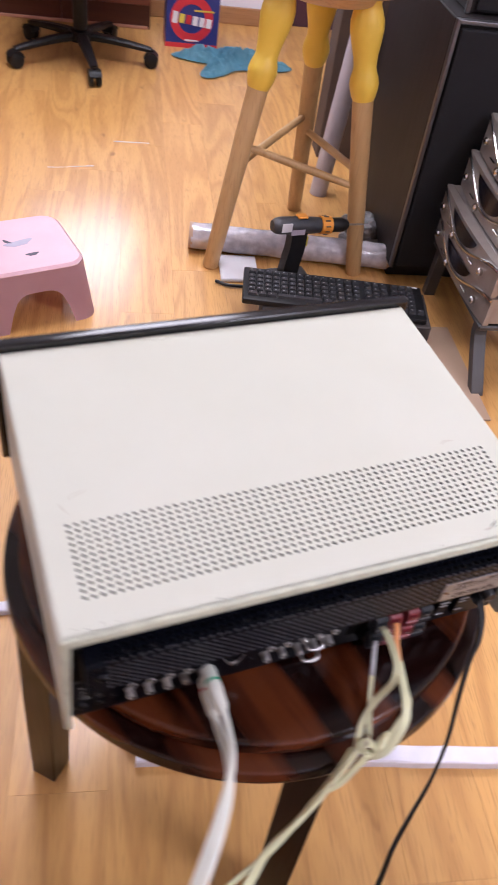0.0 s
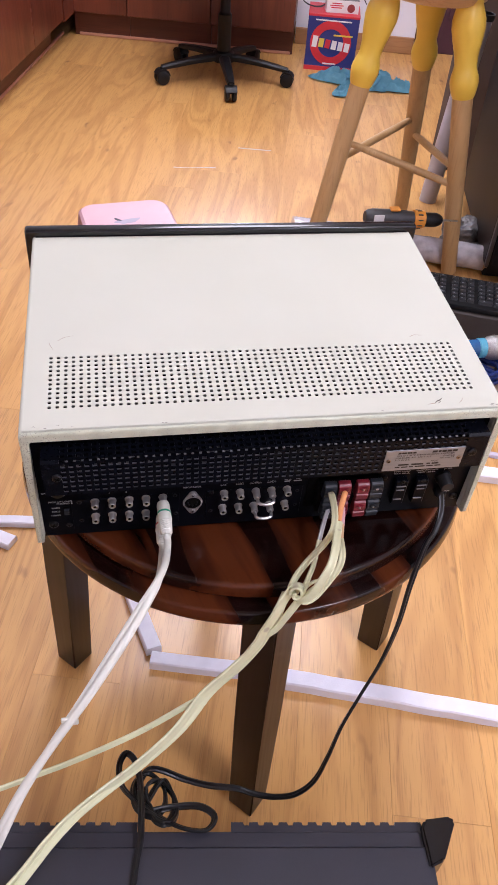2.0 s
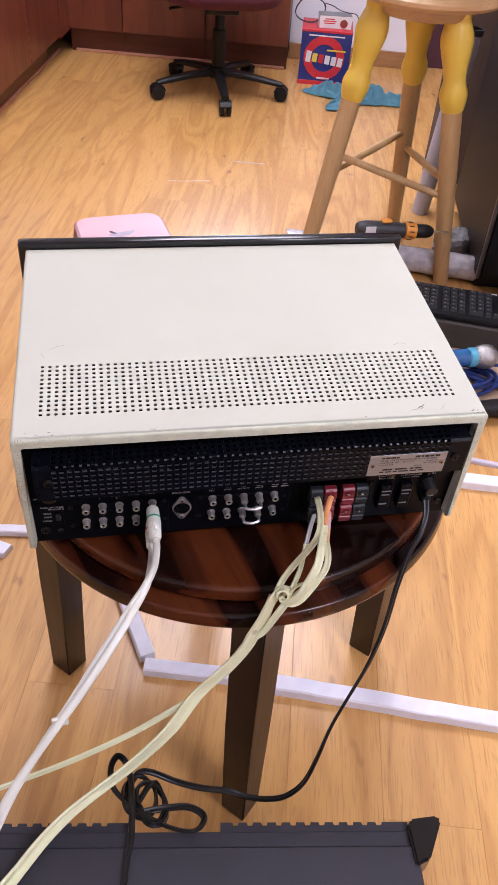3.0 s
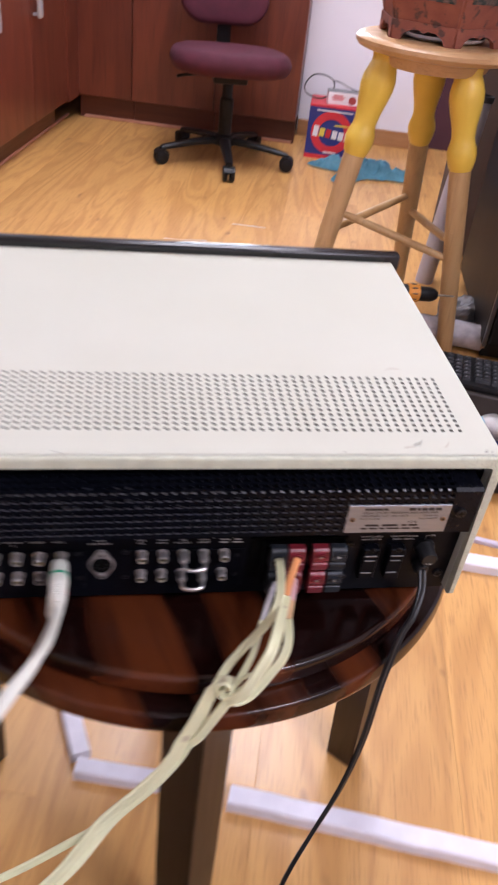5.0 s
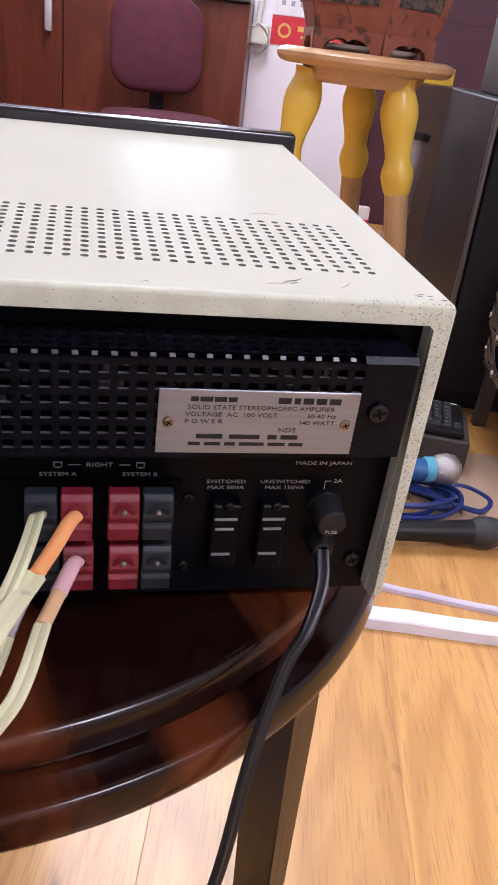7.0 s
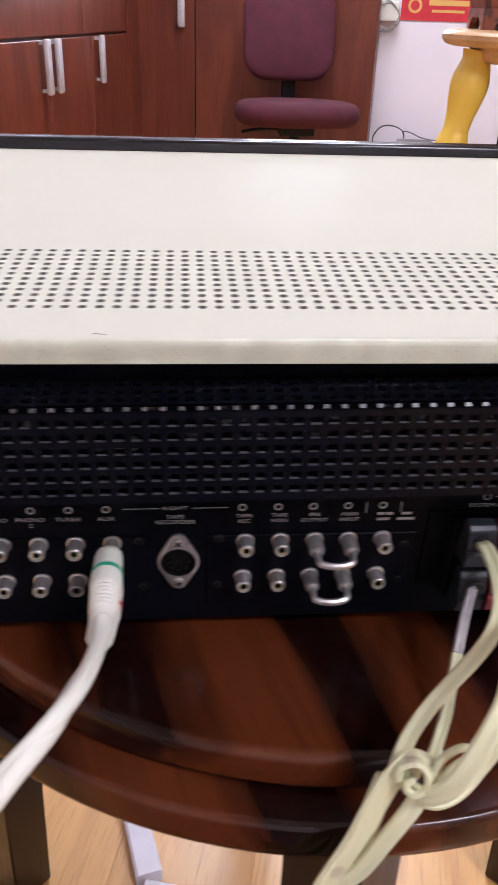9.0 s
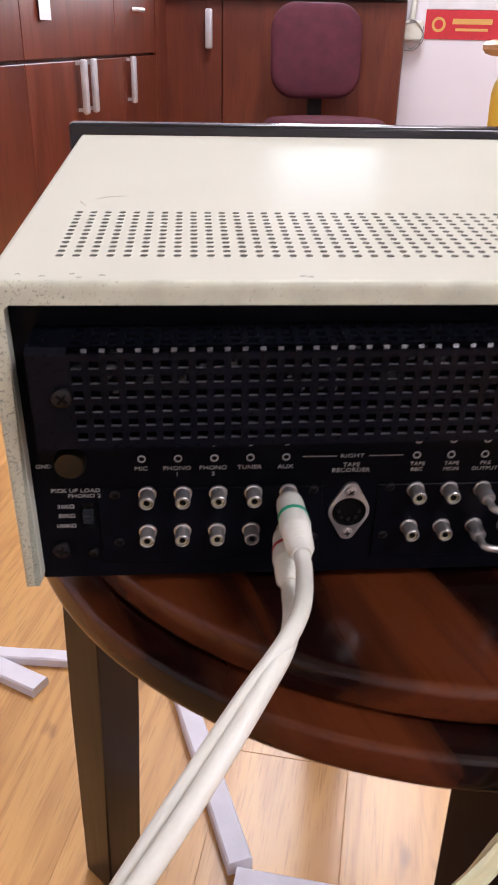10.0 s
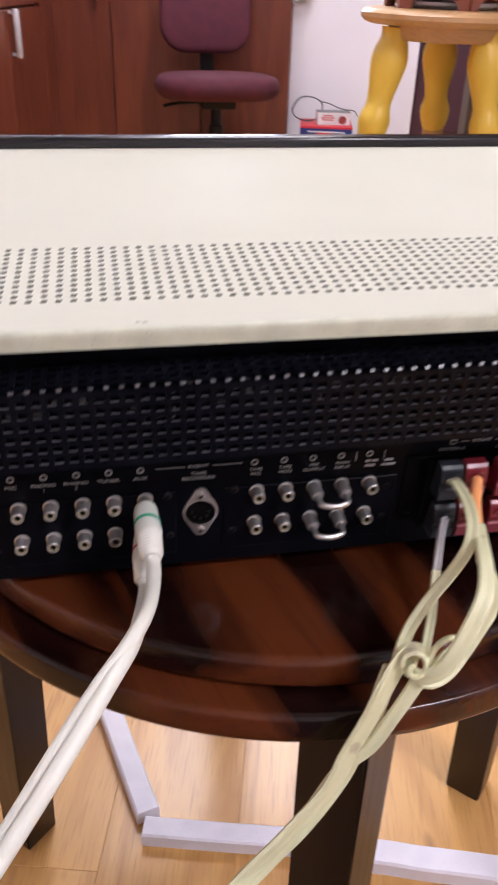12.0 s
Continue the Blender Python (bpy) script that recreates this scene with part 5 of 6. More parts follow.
for i in range(6):
    a = radians(60 * i + 30)
    face = Matrix.Rotation(a, 4, "Z") @ Matrix.Translation((0.1424, 0, 0.148)) @ Matrix.Rotation(radians(9.0), 4, "Y")
    part("carved_panel", box(0.0, 0, 0.0, 0.006, 0.112, 0.135, 0.0025, 2, face), M_CARVED, plant, "dark carved relief panel")
    # bracket foot with an arched cut between its two corners
    pr = [(-0.068, 0.036), (0.068, 0.036), (0.066, 0.0), (0.048, 0.0), (0.042, 0.012), (0.028, 0.020), (0.010, 0.022), (0.0, 0.017), (-0.010, 0.022), (-0.028, 0.020), (-0.042, 0.012), (-0.048, 0.0), (-0.066, 0.0)]
    part("bracket_foot", prism(pr, -0.006, 0.006, Matrix.Rotation(a, 4, "Z") @ Matrix.Translation((0.1145, 0, 0)) @ Matrix.Rotation(radians(90), 4, "Z") @ RX), M_CLAY, plant)
saucer = part("saucer", lathe([(0.0, 0.0), (0.085, 0.0), (0.098, 0.006), (0.100, 0.012), (0.096, 0.012), (0.086, 0.004), (0.0, 0.003)], 40, None, False), M_DISH, m=pose(0.628, 1.425, 0.694), smooth=True)
tagged(saucer, "white saucer lying under the planter", "saucer")

# ---- pink step stool ----
pink = thing("step_stool", pose(-0.082, 1.318, 0, 0, 0, 9), "pink plastic child's step stool with arched sides", "step stool")


def rrect(w, d, r, n=5):
    out = []
    for cx, cy, a0 in ((w / 2 - r, d / 2 - r, 0), (-w / 2 + r, d / 2 - r, 90), (-w / 2 + r, -d / 2 + r, 180), (w / 2 - r, -d / 2 + r, 270)):
        for i in range(n + 1):
            a = radians(a0 + 90 * i / n)
            out.append((cx + r * math.cos(a), cy + r * math.sin(a)))
    return out


def step_stool():
    H, W0, D0, W1, D1 = 0.142, 0.264, 0.262, 0.226, 0.226
    bm = bmesh.new()
    ring = [[bm.verts.new((x, y, z)) for x, y in rrect(w, d, r)] for w, d, r, z in ((W1 - 0.05, D1 - 0.05, 0.03, H), (W1 - 0.012, D1 - 0.012, 0.035, H - 0.001), (W1, D1, 0.04, H - 0.007))]
    bm.faces.new(ring[0])
    for p, q in zip(ring[:-1], ring[1:]):
        for i in range(len(p)):
            bm.faces.new((p[i], p[(i + 1) % len(p)], q[(i + 1) % len(q)], q[i]))
    part("top", bm, M_PINK, pink, "smooth pink top", True)

    def wall_pt(s, z):
        """A point of the side s in 0..4, one unit a side, at height z."""
        k = 1 - z / H
        w, d = W1 + (W0 - W1) * k, D1 + (D0 - D1) * k
        r = 0.04
        cs = [(1, -1), (1, 1), (-1, 1), (-1, -1)]
        i = int(s) % 4
        f = s - int(s)
        a, b = cs[i], cs[(i + 1) % 4]
        x, y = a[0] + (b[0] - a[0]) * f, a[1] + (b[1] - a[1]) * f
        px, py = x * w / 2, y * d / 2
        ex_, ey_ = max(abs(px) - (w / 2 - r), 0), max(abs(py) - (d / 2 - r), 0)
        ln = math.hypot(ex_, ey_)
        if ex_ > 0 and ey_ > 0 and ln > r:
            px = math.copysign(w / 2 - r + ex_ * r / ln, px)
            py = math.copysign(d / 2 - r + ey_ * r / ln, py)
        return Vector((px, py, z))

    n, rows = 96, 14
    for side in range(4):
        bm = bmesh.new()
        vs = {}

        def vert(i, j):
            if (i, j) not in vs:
                s = side + i / 24
                f = (i / 24 - 0.5) / 0.27
                lowest = 0.0 if abs(f) >= 1 else 0.088 * math.sqrt(max(0, 1 - f ** 4))
                z = lowest + (H - 0.007 - lowest) * j / rows
                vs[(i, j)] = bm.verts.new(wall_pt(s, z))
            return vs[(i, j)]

        for i in range(24):
            for j in range(rows):
                bm.faces.new((vert(i, j), vert(i + 1, j), vert(i + 1, j + 1), vert(i, j + 1)))
        g = bmesh.ops.solidify(bm, geom=bm.faces[:], thickness=0.003)
        part("side", bm, M_PINK, pink, smooth=True)


step_stool()
M_GREYPRINT = pm("grey_print", (0.42, 0.38, 0.46), (0.30, 0.28, 0.34), rough=0.5)
M_DARKPRINT = pm("dark_print", (0.05, 0.04, 0.06), rough=0.5)
blot = [(0.030 * math.cos(radians(a)) * (1 + 0.3 * math.sin(radians(3 * a))), 0.014 * math.sin(radians(a)) * (1 + 0.25 * math.cos(radians(2 * a)))) for a in range(0, 360, 15)]
part("printed_shape", prism(blot, 0.1421, 0.1424, pose(-0.005, 0.0, 0, 0, 0, 10)), M_GREYPRINT, pink, "worn grey printed shape")
part("printed_shape", prism([(x * 0.45, y * 0.5) for x, y in blot], 0.1421, 0.1424, pose(0.010, -0.052, 0, 0, 0, 5)), M_DARKPRINT, pink, "dark printed shape")
part("printed_shape", prism([(x * 0.35, y * 0.4) for x, y in blot], 0.1421, 0.1424, pose(-0.028, 0.012, 0, 0, 0, -50)), M_DARKPRINT, pink, "dark printed shape")

# ---- office chair ----
chair = thing("office_chair", pose(0.355, 2.8485, 0), "plum fabric office chair with a black five-star base", "chair")
for i in range(5):
    a = radians(-91 + 72 * i)
    d = Vector((math.cos(a), math.sin(a), 0))
    arm = part("base_arm", sweep([d * 0.03 + Vector((0, 0, 0.088)), d * 0.12 + Vector((0, 0, 0.082)), d * 0.215 + Vector((0, 0, 0.070)), d * 0.264 + Vector((0, 0, 0.063))], [(0.020, -0.010), (0.020, 0.004), (0.013, 0.012), (-0.013, 0.012), (-0.020, 0.004), (-0.020, -0.010)], 16, sized=lambda s: 1.1 - 0.45 * s), M_PLASTIC, chair, smooth=True)
    side = Vector((-d.y, d.x, 0))
    bm = bmesh.new()
    for s in (-1, 1):
        add_lathe(bm, [(0.0, 0.0), (0.022, 0.0), (0.026, 0.003), (0.026, 0.013), (0.022, 0.016), (0.0, 0.016)], 20, Matrix.Translation(d * 0.264 + Vector((0, 0, 0.027)) + side * (0.006 * s if s > 0 else -0.022)) @ side.to_track_quat("Z", "Y").to_matrix().to_4x4(), False)
    add_lathe(bm, [(0.008, 0.03), (0.008, 0.065), (0.0, 0.066)], 12, Matrix.Translation(d * 0.264), False)
    add_sweep(bm, [d * 0.289 + Vector((0, 0, 0.040)), d * 0.274 + Vector((0, 0, 0.055)), d * 0.249 + Vector((0, 0, 0.054)), d * 0.237 + Vector((0, 0, 0.036))], [(0.022, -0.002), (0.022, 0.002), (-0.022, 0.002), (-0.022, -0.002)], 12)
    part("caster", bm, M_PLASTIC, arm, "black twin-wheel caster", True)
part("hub", lathe([(0.0, 0.07), (0.042, 0.07), (0.046, 0.085), (0.040, 0.105), (0.030, 0.11), (0.0, 0.11)], 28, None, False), M_PLASTIC, chair, smooth=True)
part("gas_column", lathe([(0.027, 0.10), (0.027, 0.24), (0.022, 0.245), (0.020, 0.25), (0.020, 0.33), (0.0, 0.33)], 24, None, False), M_PLASTIC, chair, "black column cover", True)
part("mechanism", box(0, 0.02, 0.325, 0.13, 0.20, 0.035, 0.008, 2), M_PLASTIC, chair)
part("lever", sweep([(-0.06, 0.0, 0.325), (-0.14, -0.01, 0.322), (-0.20, -0.015, 0.312)], circle(0.006, 8), 14), M_PLASTIC, chair, smooth=True)


def cushion(w, d, h, r, puff, m, steps=6):
    """A rounded pad, w by d, h thick, with bulging faces."""
    bm = bmesh.new()
    rows = []
    for k in range(steps * 2 + 1):
        f = k / steps - 1.0
        ins = (1 - math.sqrt(max(0.0, 1 - f * f))) * h * 0.5
        rows.append([bm.verts.new(m @ Vector((x, y, f * h / 2))) for x, y in rrect(w - 2 * ins, d - 2 * ins, max(r - ins, 0.01), 8)])
    for p, q in zip(rows[:-1], rows[1:]):
        for i in range(len(p)):
            bm.faces.new((p[i], p[(i + 1) % len(p)], q[(i + 1) % len(q)], q[i]))
    for ring, s in ((rows[0], -1), (rows[-1], 1)):
        prev = ring
        for t in (0.75, 0.5, 0.25):
            nxt = []
            for i, (x, y) in enumerate(rrect(w - h, d - h, max(r - h / 2, 0.01), 8)):
                nxt.append(bm.verts.new(m @ Vector((x * t, y * t, s * (h / 2 + puff * (1 - t * t))))))
            for i in range(len(ring)):
                bm.faces.new((prev[i], prev[(i + 1) % len(ring)], nxt[(i + 1) % len(ring)], nxt[i]))
            prev = nxt
        bm.faces.new(prev)
    return bm


part("seat", cushion(0.455, 0.43, 0.084, 0.17, 0.008, Matrix.Translation((0.0, -0.01, 0.381)) @ Matrix.Rotation(radians(-3), 4, "X")), M_PLUM, chair, "plum fabric seat cushion", True)
part("backrest", cushion(0.350, 0.335, 0.052, 0.095, 0.012, Matrix.Translation((-0.012, 0.21, 0.640)) @ Matrix.Rotation(radians(82), 4, "X")), M_PLUM, chair, "plum fabric backrest", True)
part("back_bar", sweep([(0, 0.10, 0.32), (0, 0.22, 0.325), (0, 0.262, 0.37), (0, 0.262, 0.50), (0, 0.25, 0.62)], [(0.028, -0.004), (0.028, 0.004), (-0.028, 0.004), (-0.028, -0.004)], 30, up=(0, 1, 0)), M_PLASTIC, chair, "black back support bar", True)

# ---- battery carton, small carton and wires ----
M_CARTON_BLUE = pm("blue_carton", (0.020, 0.035, 0.20), (0.017, 0.028, 0.17), rough=0.45, scale=20)
M_CARTON_RED = pm("red_print", (0.60, 0.03, 0.045), (0.52, 0.025, 0.04), rough=0.45, scale=40)
M_WHITEPRINT = pm("white_print", (0.78, 0.78, 0.80), rough=0.5)
M_YELPRINT = pm("yellow_print", (0.75, 0.60, 0.08), rough=0.5)
carton = thing("carton", pose(0.852, 3.068, 0, 0, 0, -14), "blue and red printed product carton on the floor", "box")
part("body", box(0, 0, 0.108, 0.212, 0.195, 0.216, 0.002, 1), M_CARTON_BLUE, carton, "blue cardboard body")
part("red_top", box(0, 0.0, 0.2125, 0.2135, 0.1965, 0.0085, 0.0005), M_CARTON_RED, carton)
part("red_foot", box(0, 0.0, 0.009, 0.2135, 0.1965, 0.018, 0.0005), M_CARTON_RED, carton)
ringm = at(-0.004, -0.0982, 0.110)
part("ring_mark", lathe([(0.054, 0.0), (0.054, 0.0007), (0.086, 0.0007), (0.086, 0.0)], 48, ringm, False), M_CARTON_RED, carton, "big red printed ring")
for i in range(6):
    bar = box(0, 0, 0, 0.021, 0.0006, 0.044 if i == 0 else 0.034, 0, 1, Matrix.Translation((-0.070 + 0.027 * i, -0.0995, 0.113 - 0.003 * i)) @ Matrix.Rotation(radians(6), 4, "Y"))
    part("letter_mark", bar, M_YELPRINT if i == 1 else M_CARTON_RED if i == 2 else M_WHITEPRINT, carton)
part("printed_line", box(0.045, -0.0995, 0.142, 0.08, 0.0006, 0.006), M_YELPRINT, carton)
part("printed_line", box(0.0, -0.0990, 0.196, 0.15, 0.0006, 0.005), M_WHITEPRINT, carton)
part("printed_line", box(0.0, -0.0990, 0.030, 0.055, 0.0006, 0.006), M_WHITEPRINT, carton)
small = thing("small_carton", pose(0.872, 3.040, 0.2170, 0, 0, -8), "small white carton with red print lying on a larger one", "box")
part("body", box(0, 0, 0.024, 0.135, 0.07, 0.048, 0.001), M_WHITEPRINT, small)
part("lid", box(0, 0, 0.0487, 0.1355, 0.0705, 0.0014, 0.0003), pm("grey_carton_top", (0.20, 0.205, 0.215), rough=0.6), small, "grey printed top")
part("red_dot", lathe([(0.0, 0.0), (0.016, 0.0), (0.016, 0.0005), (0.0, 0.0006)], 20, at(0.035, -0.0352, 0.02), False), pm("dark_red_print", (0.30, 0.05, 0.05), rough=0.5), small)
bm = bmesh.new()
for z, w in ((0.036, 0.04), (0.028, 0.055), (0.020, 0.045)):
    add_box(bm, -0.025, -0.0354, z, w, 0.0005, 0.004)
part("printed_line", bm, M_CARTON_RED, small)
wires = thing("wire_coil", pose(0.775, 3.085, 0.2170), "thin dark wire looped upright on the carton", "cable")
coil = [(0.064 * math.cos(a) + 0.004 * math.sin(3 * a), 0.010 * math.sin(a) + 0.012 * k / 36, 0.0505 + 0.046 * math.sin(a) + 0.002 * k / 36) for k, a in enumerate([0.5 + i * 4 * math.pi / 36 for i in range(37)])]
coil += [(0.085, -0.02, 0.075), (0.120, -0.03, 0.060), (0.155, -0.045, 0.0535), (0.185, -0.050, 0.050), (0.200, -0.055, 0.030)]
part("wire", sweep(coil, circle(0.0019, 6), 150), pm("dark_wire", (0.035, 0.036, 0.04), rough=0.4), wires, smooth=True)

# ---- crumpled blue cloth ----
M_CLOTH = pm("blue_towel", (0.20, 0.46, 0.58), (0.14, 0.37, 0.49), rough=0.95, scale=30, fine=700, bump=0.8)


def cloth():
    bm = bmesh.new()
    n = 90
    g = []
    for j in range(n + 1):
        row = []
        for i in range(n + 1):
            s, t = i / n * 2 - 1, j / n * 2 - 1
            ang = math.atan2(t, s)
            rad = max(abs(s), abs(t))
            out = 0.095 + 0.025 * noise.noise(Vector((math.cos(ang) * 3.1, math.sin(ang) * 3.1, 3.0)))
            for lobe, reach, wide in ((-0.12, 0.15, 0.42), (2.95, 0.14, 0.34), (-2.15, 0.13, 0.36), (0.95, 0.02, 0.4)):
                d = math.atan2(math.sin(ang - lobe), math.cos(ang - lobe))
                out += reach * math.exp(-(d / wide) ** 2)
            x, y = math.cos(ang) * rad * out, math.sin(ang) * rad * out * 0.95
            h = 0.5 + 0.5 * noise.noise(Vector((x * 16, y * 22, 1.3)))
            f = abs(noise.noise(Vector((x * 24 + 2, y * 30, 4.1))))
            z = 0.006 + (0.024 * h + 0.045 * (1 - f) ** 3) * max(0.0, 1 - rad ** 3)
            row.append(bm.verts.new((x, y, z)))
        g.append(row)
    for j in range(n):
        for i in range(n):
            bm.faces.new((g[j][i], g[j][i + 1], g[j + 1][i + 1], g[j + 1][i]))
    bmesh.ops.solidify(bm, geom=bm.faces[:], thickness=0.004)
    return bm


tagged(part("towel", cloth(), M_CLOTH, m=pose(0.945, 2.80, 0.0, 0, 0, -12), smooth=True), "crumpled blue towel lying on the floor", "towel")

# ---- cordless drill ----
M_DRILL = pm("charcoal_drill", (0.030, 0.032, 0.036), (0.045, 0.047, 0.052), rough=0.45, scale=40)
M_DORANGE = pm("orange_plastic", (0.75, 0.30, 0.04), rough=0.4, scale=60)
drill = thing("cordless_drill", pose(0.545, 1.232, 0.0), "charcoal cordless drill with an orange clutch ring", "power drill")
DX = Matrix.Translation((0, 0, 0.186)) @ Matrix.Rotation(radians(3.5), 4, "Y") @ Matrix.Rotation(radians(90), 4, "Y")
part("motor_body", lathe([(0.0, -0.060), (0.013, -0.059), (0.018, -0.052), (0.0205, -0.040), (0.021, 0.0), (0.020, 0.045), (0.018, 0.066), (0.0, 0.066)], 28, DX, False), M_DRILL, drill, smooth=True)
ring = part("clutch_ring", lathe([(0.0185, 0.066), (0.0215, 0.067), (0.0215, 0.094), (0.0185, 0.095), (0.0, 0.095)], 28, DX, False), M_DORANGE, drill, "orange clutch ring", True)
bm = bmesh.new()
for i in range(10):
    a = 2 * math.pi * i / 10
    add_box(bm, 0.0216 * math.cos(a), 0.0216 * math.sin(a), 0.080, 0.002, 0.004, 0.012, 0, 1, DX)
part("ring_marks", bm, M_DRILL, ring)
part("chuck", lathe([(0.0165, 0.095), (0.0175, 0.100), (0.0175, 0.125), (0.0145, 0.136), (0.0095, 0.143), (0.0, 0.143)], 24, DX, False), M_PLASTIC, drill, "black keyless chuck", True)
part("drill_bit", lathe([(0.0024, 0.143), (0.0024, 0.185), (0.0, 0.190)], 10, DX, False), M_STEEL, drill, "thin steel drill bit", True)
part("handle", sweep([(0.010, 0, 0.175), (0.010, 0, 0.13), (0.004, 0, 0.085), (0.0, 0, 0.045)], [(0.016, -0.020), (0.018, 0.0), (0.016, 0.020), (-0.016, 0.020), (-0.018, 0.0), (-0.016, -0.020)], 20, up=(1, 0, 0)), M_PLASTIC, drill, "black rubber handle", True)
part("battery", box(0.004, 0, 0.0265, 0.105, 0.07, 0.053, 0.008, 2), M_DRILL, drill)
part("trigger", box(0.034, 0, 0.142, 0.014, 0.014, 0.028, 0.004, 2), pm("yellow_trigger", (0.55, 0.45, 0.05), rough=0.4), drill)
part("sticker", box(-0.028, -0.0205, 0.192, 0.026, 0.002, 0.022, 0.0005), M_WHITEPRINT, drill, "white sticker")
part("sticker", box(0.002, -0.0205, 0.178, 0.036, 0.002, 0.014, 0.0005), M_GREYPRINT, drill, "grey rating sticker")
part("selector", box(0.016, 0, 0.2085, 0.026, 0.02, 0.006, 0.002), M_DORANGE, drill, "orange selector switch")

# ---- keyboard on a box ----
KM = Matrix.Translation((0.603, 1.083, 0)) @ Matrix.Rotation(math.atan2(-0.160, 0.400), 4, "Z")
M_KEYS = pm("black_keycaps", (0.022, 0.022, 0.025), (0.03, 0.03, 0.034), rough=0.5, scale=100)
M_LEGEND = pm("key_legend", (0.35, 0.35, 0.36), rough=0.6)
M_GREYBOX = pm("grey_brown_board", (0.06, 0.05, 0.045), (0.045, 0.038, 0.034), rough=0.75, scale=12)
tagged(part("storage_box", box(0.03, -0.005, 0.036, 0.40, 0.145, 0.072, 0.003, 1), M_GREYBOX, m=KM), "low grey-brown box under the keyboard", "box")
kb = thing("keyboard", KM @ pose(0, 0, 0.0725, 0, 0, 0), "black full-size computer keyboard", "keyboard")
part("case", box(0, 0, 0.008, 0.435, 0.140, 0.016, 0.005, 2), M_PLASTIC, kb, "black keyboard case", True)


def keys():
    data = {}

    def key(x, y, w):
        if w not in data:
            bm = bmesh.new()
            a, b = [(w / 2, 0.0072), (w / 2 - 0.0018, 0.0056)]
            lo = [bm.verts.new((s * a[0], t * a[1], 0.0)) for s, t in ((-1, -1), (1, -1), (1, 1), (-1, 1))]
            hi = [bm.verts.new((s * b[0], t * b[1] + 0.0004, 0.0062)) for s, t in ((-1, -1), (1, -1), (1, 1), (-1, 1))]
            bm.faces.new(hi)
            for i in range(4):
                bm.faces.new((lo[i], lo[(i + 1) % 4], hi[(i + 1) % 4], hi[i]))
            lg = [bm.verts.new((s * 0.0018 - w * 0.12, t * 0.0012 + 0.0018, 0.0064)) for s, t in ((-1, -1), (1, -1), (1, 1), (-1, 1))]
            f = bm.faces.new(lg)
            f.material_index = 1
            me = bpy.data.meshes.new("key")
            bm.to_mesh(me)
            bm.free()
            me.materials.append(M_KEYS)
            me.materials.append(M_LEGEND)
            data[w] = me
        ob = new("key", data[w])
        ob.parent = kb
        ob.matrix_basis = Matrix.Translation((x, y, 0.016))

    for r, y in enumerate((0.048, 0.025, 0.007, -0.011, -0.029, -0.047)):
        x = -0.205
        widths = [0.0165] * 14 + [0.0165] * 3 + [0.0165] * 4
        if r == 5:
            widths = [0.022, 0.018, 0.022, 0.105, 0.022, 0.018, 0.022, 0.022] + [0.0165] * 3 + [0.034, 0.0165, 0.0165]
        used = 0.0
        for i, w in enumerate(widths):
            n_main = 14 if r < 5 else 8
            if i == n_main:
                x = 0.075
            if i == n_main + 3:
                x = 0.139
            if x + w > 0.212:
                break
            key(x + w / 2, y, w)
            x += w + 0.0025 if i >= n_main or r == 5 else w + 0.00275


keys()
part("maker_mark", box(0.195, 0.062, 0.0164, 0.024, 0.005, 0.0006), M_WHITEPRINT, kb)
tagged(part("tablet_panel", box(0, 0, 0.005, 0.10, 0.12, 0.010, 0.004, 2), M_WHITEPRINT, m=pose(0.462, 1.345, 0, 0, 0, -14)), "white plastic panel lying on the floor", "panel")
tagged(part("short_cable", sweep([(0.385, 1.30, 0.005), (0.41, 1.275, 0.006), (0.45, 1.262, 0.006), (0.50, 1.25, 0.006)], circle(0.004, 8), 24), M_CORD, smooth=True), "short black cable lying beside the keyboard", "cable")

# ---- film roll, bag and leaning tube ----
M_FILM = pm("clear_film_roll", (0.62, 0.59, 0.62), (0.36, 0.34, 0.37), rough=0.12, scale=30, fine=70, bump=0.5, depth=0.004, stretch=(1, 1, 1), coat=0.5)
M_CORE = pm("cardboard_core", (0.45, 0.30, 0.20), rough=0.8)
ra, rb = Vector((0.372, 1.475, 0.036)), Vector((0.868, 1.290, 0.036))
roll = thing("film_roll", Matrix.Translation(((ra.x + rb.x) / 2, (ra.y + rb.y) / 2, 0)), "roll of clear plastic film lying on the floor", "roll")
RI = Matrix.Translation((-(ra.x + rb.x) / 2, -(ra.y + rb.y) / 2, 0))
rm = Matrix.Translation(ra) @ (rb - ra).to_track_quat("Z", "Y").to_matrix().to_4x4()
RL = (rb - ra).length
bm = bmesh.new()
prev = None
for k in range(41):
    ring = []
    for i in range(36):
        a = 2 * math.pi * i / 36
        p = Vector((math.cos(a), math.sin(a), 0))
        r = 0.035 + 0.0022 * noise.noise(Vector((p.x * 2, p.y * 2, k * 0.28))) - 0.001
        ring.append(bm.verts.new(RI @ rm @ Vector((p.x * r, p.y * r, RL * k / 40))))
    if prev:
        for i in range(36):
            bm.faces.new((prev[i], prev[(i + 1) % 36], ring[(i + 1) % 36], ring[i]))
    prev = ring
part("film", bm, M_FILM, roll, "wrinkled clear film winding", True)
for z0 in (-0.006, RL - 0.004):
    part("core", lathe([(0.034, z0), (0.034, z0 + 0.010), (0.026, z0 + 0.010), (0.026, z0)], 28, RI @ rm, False), M_CORE, roll, "cardboard core end", True)


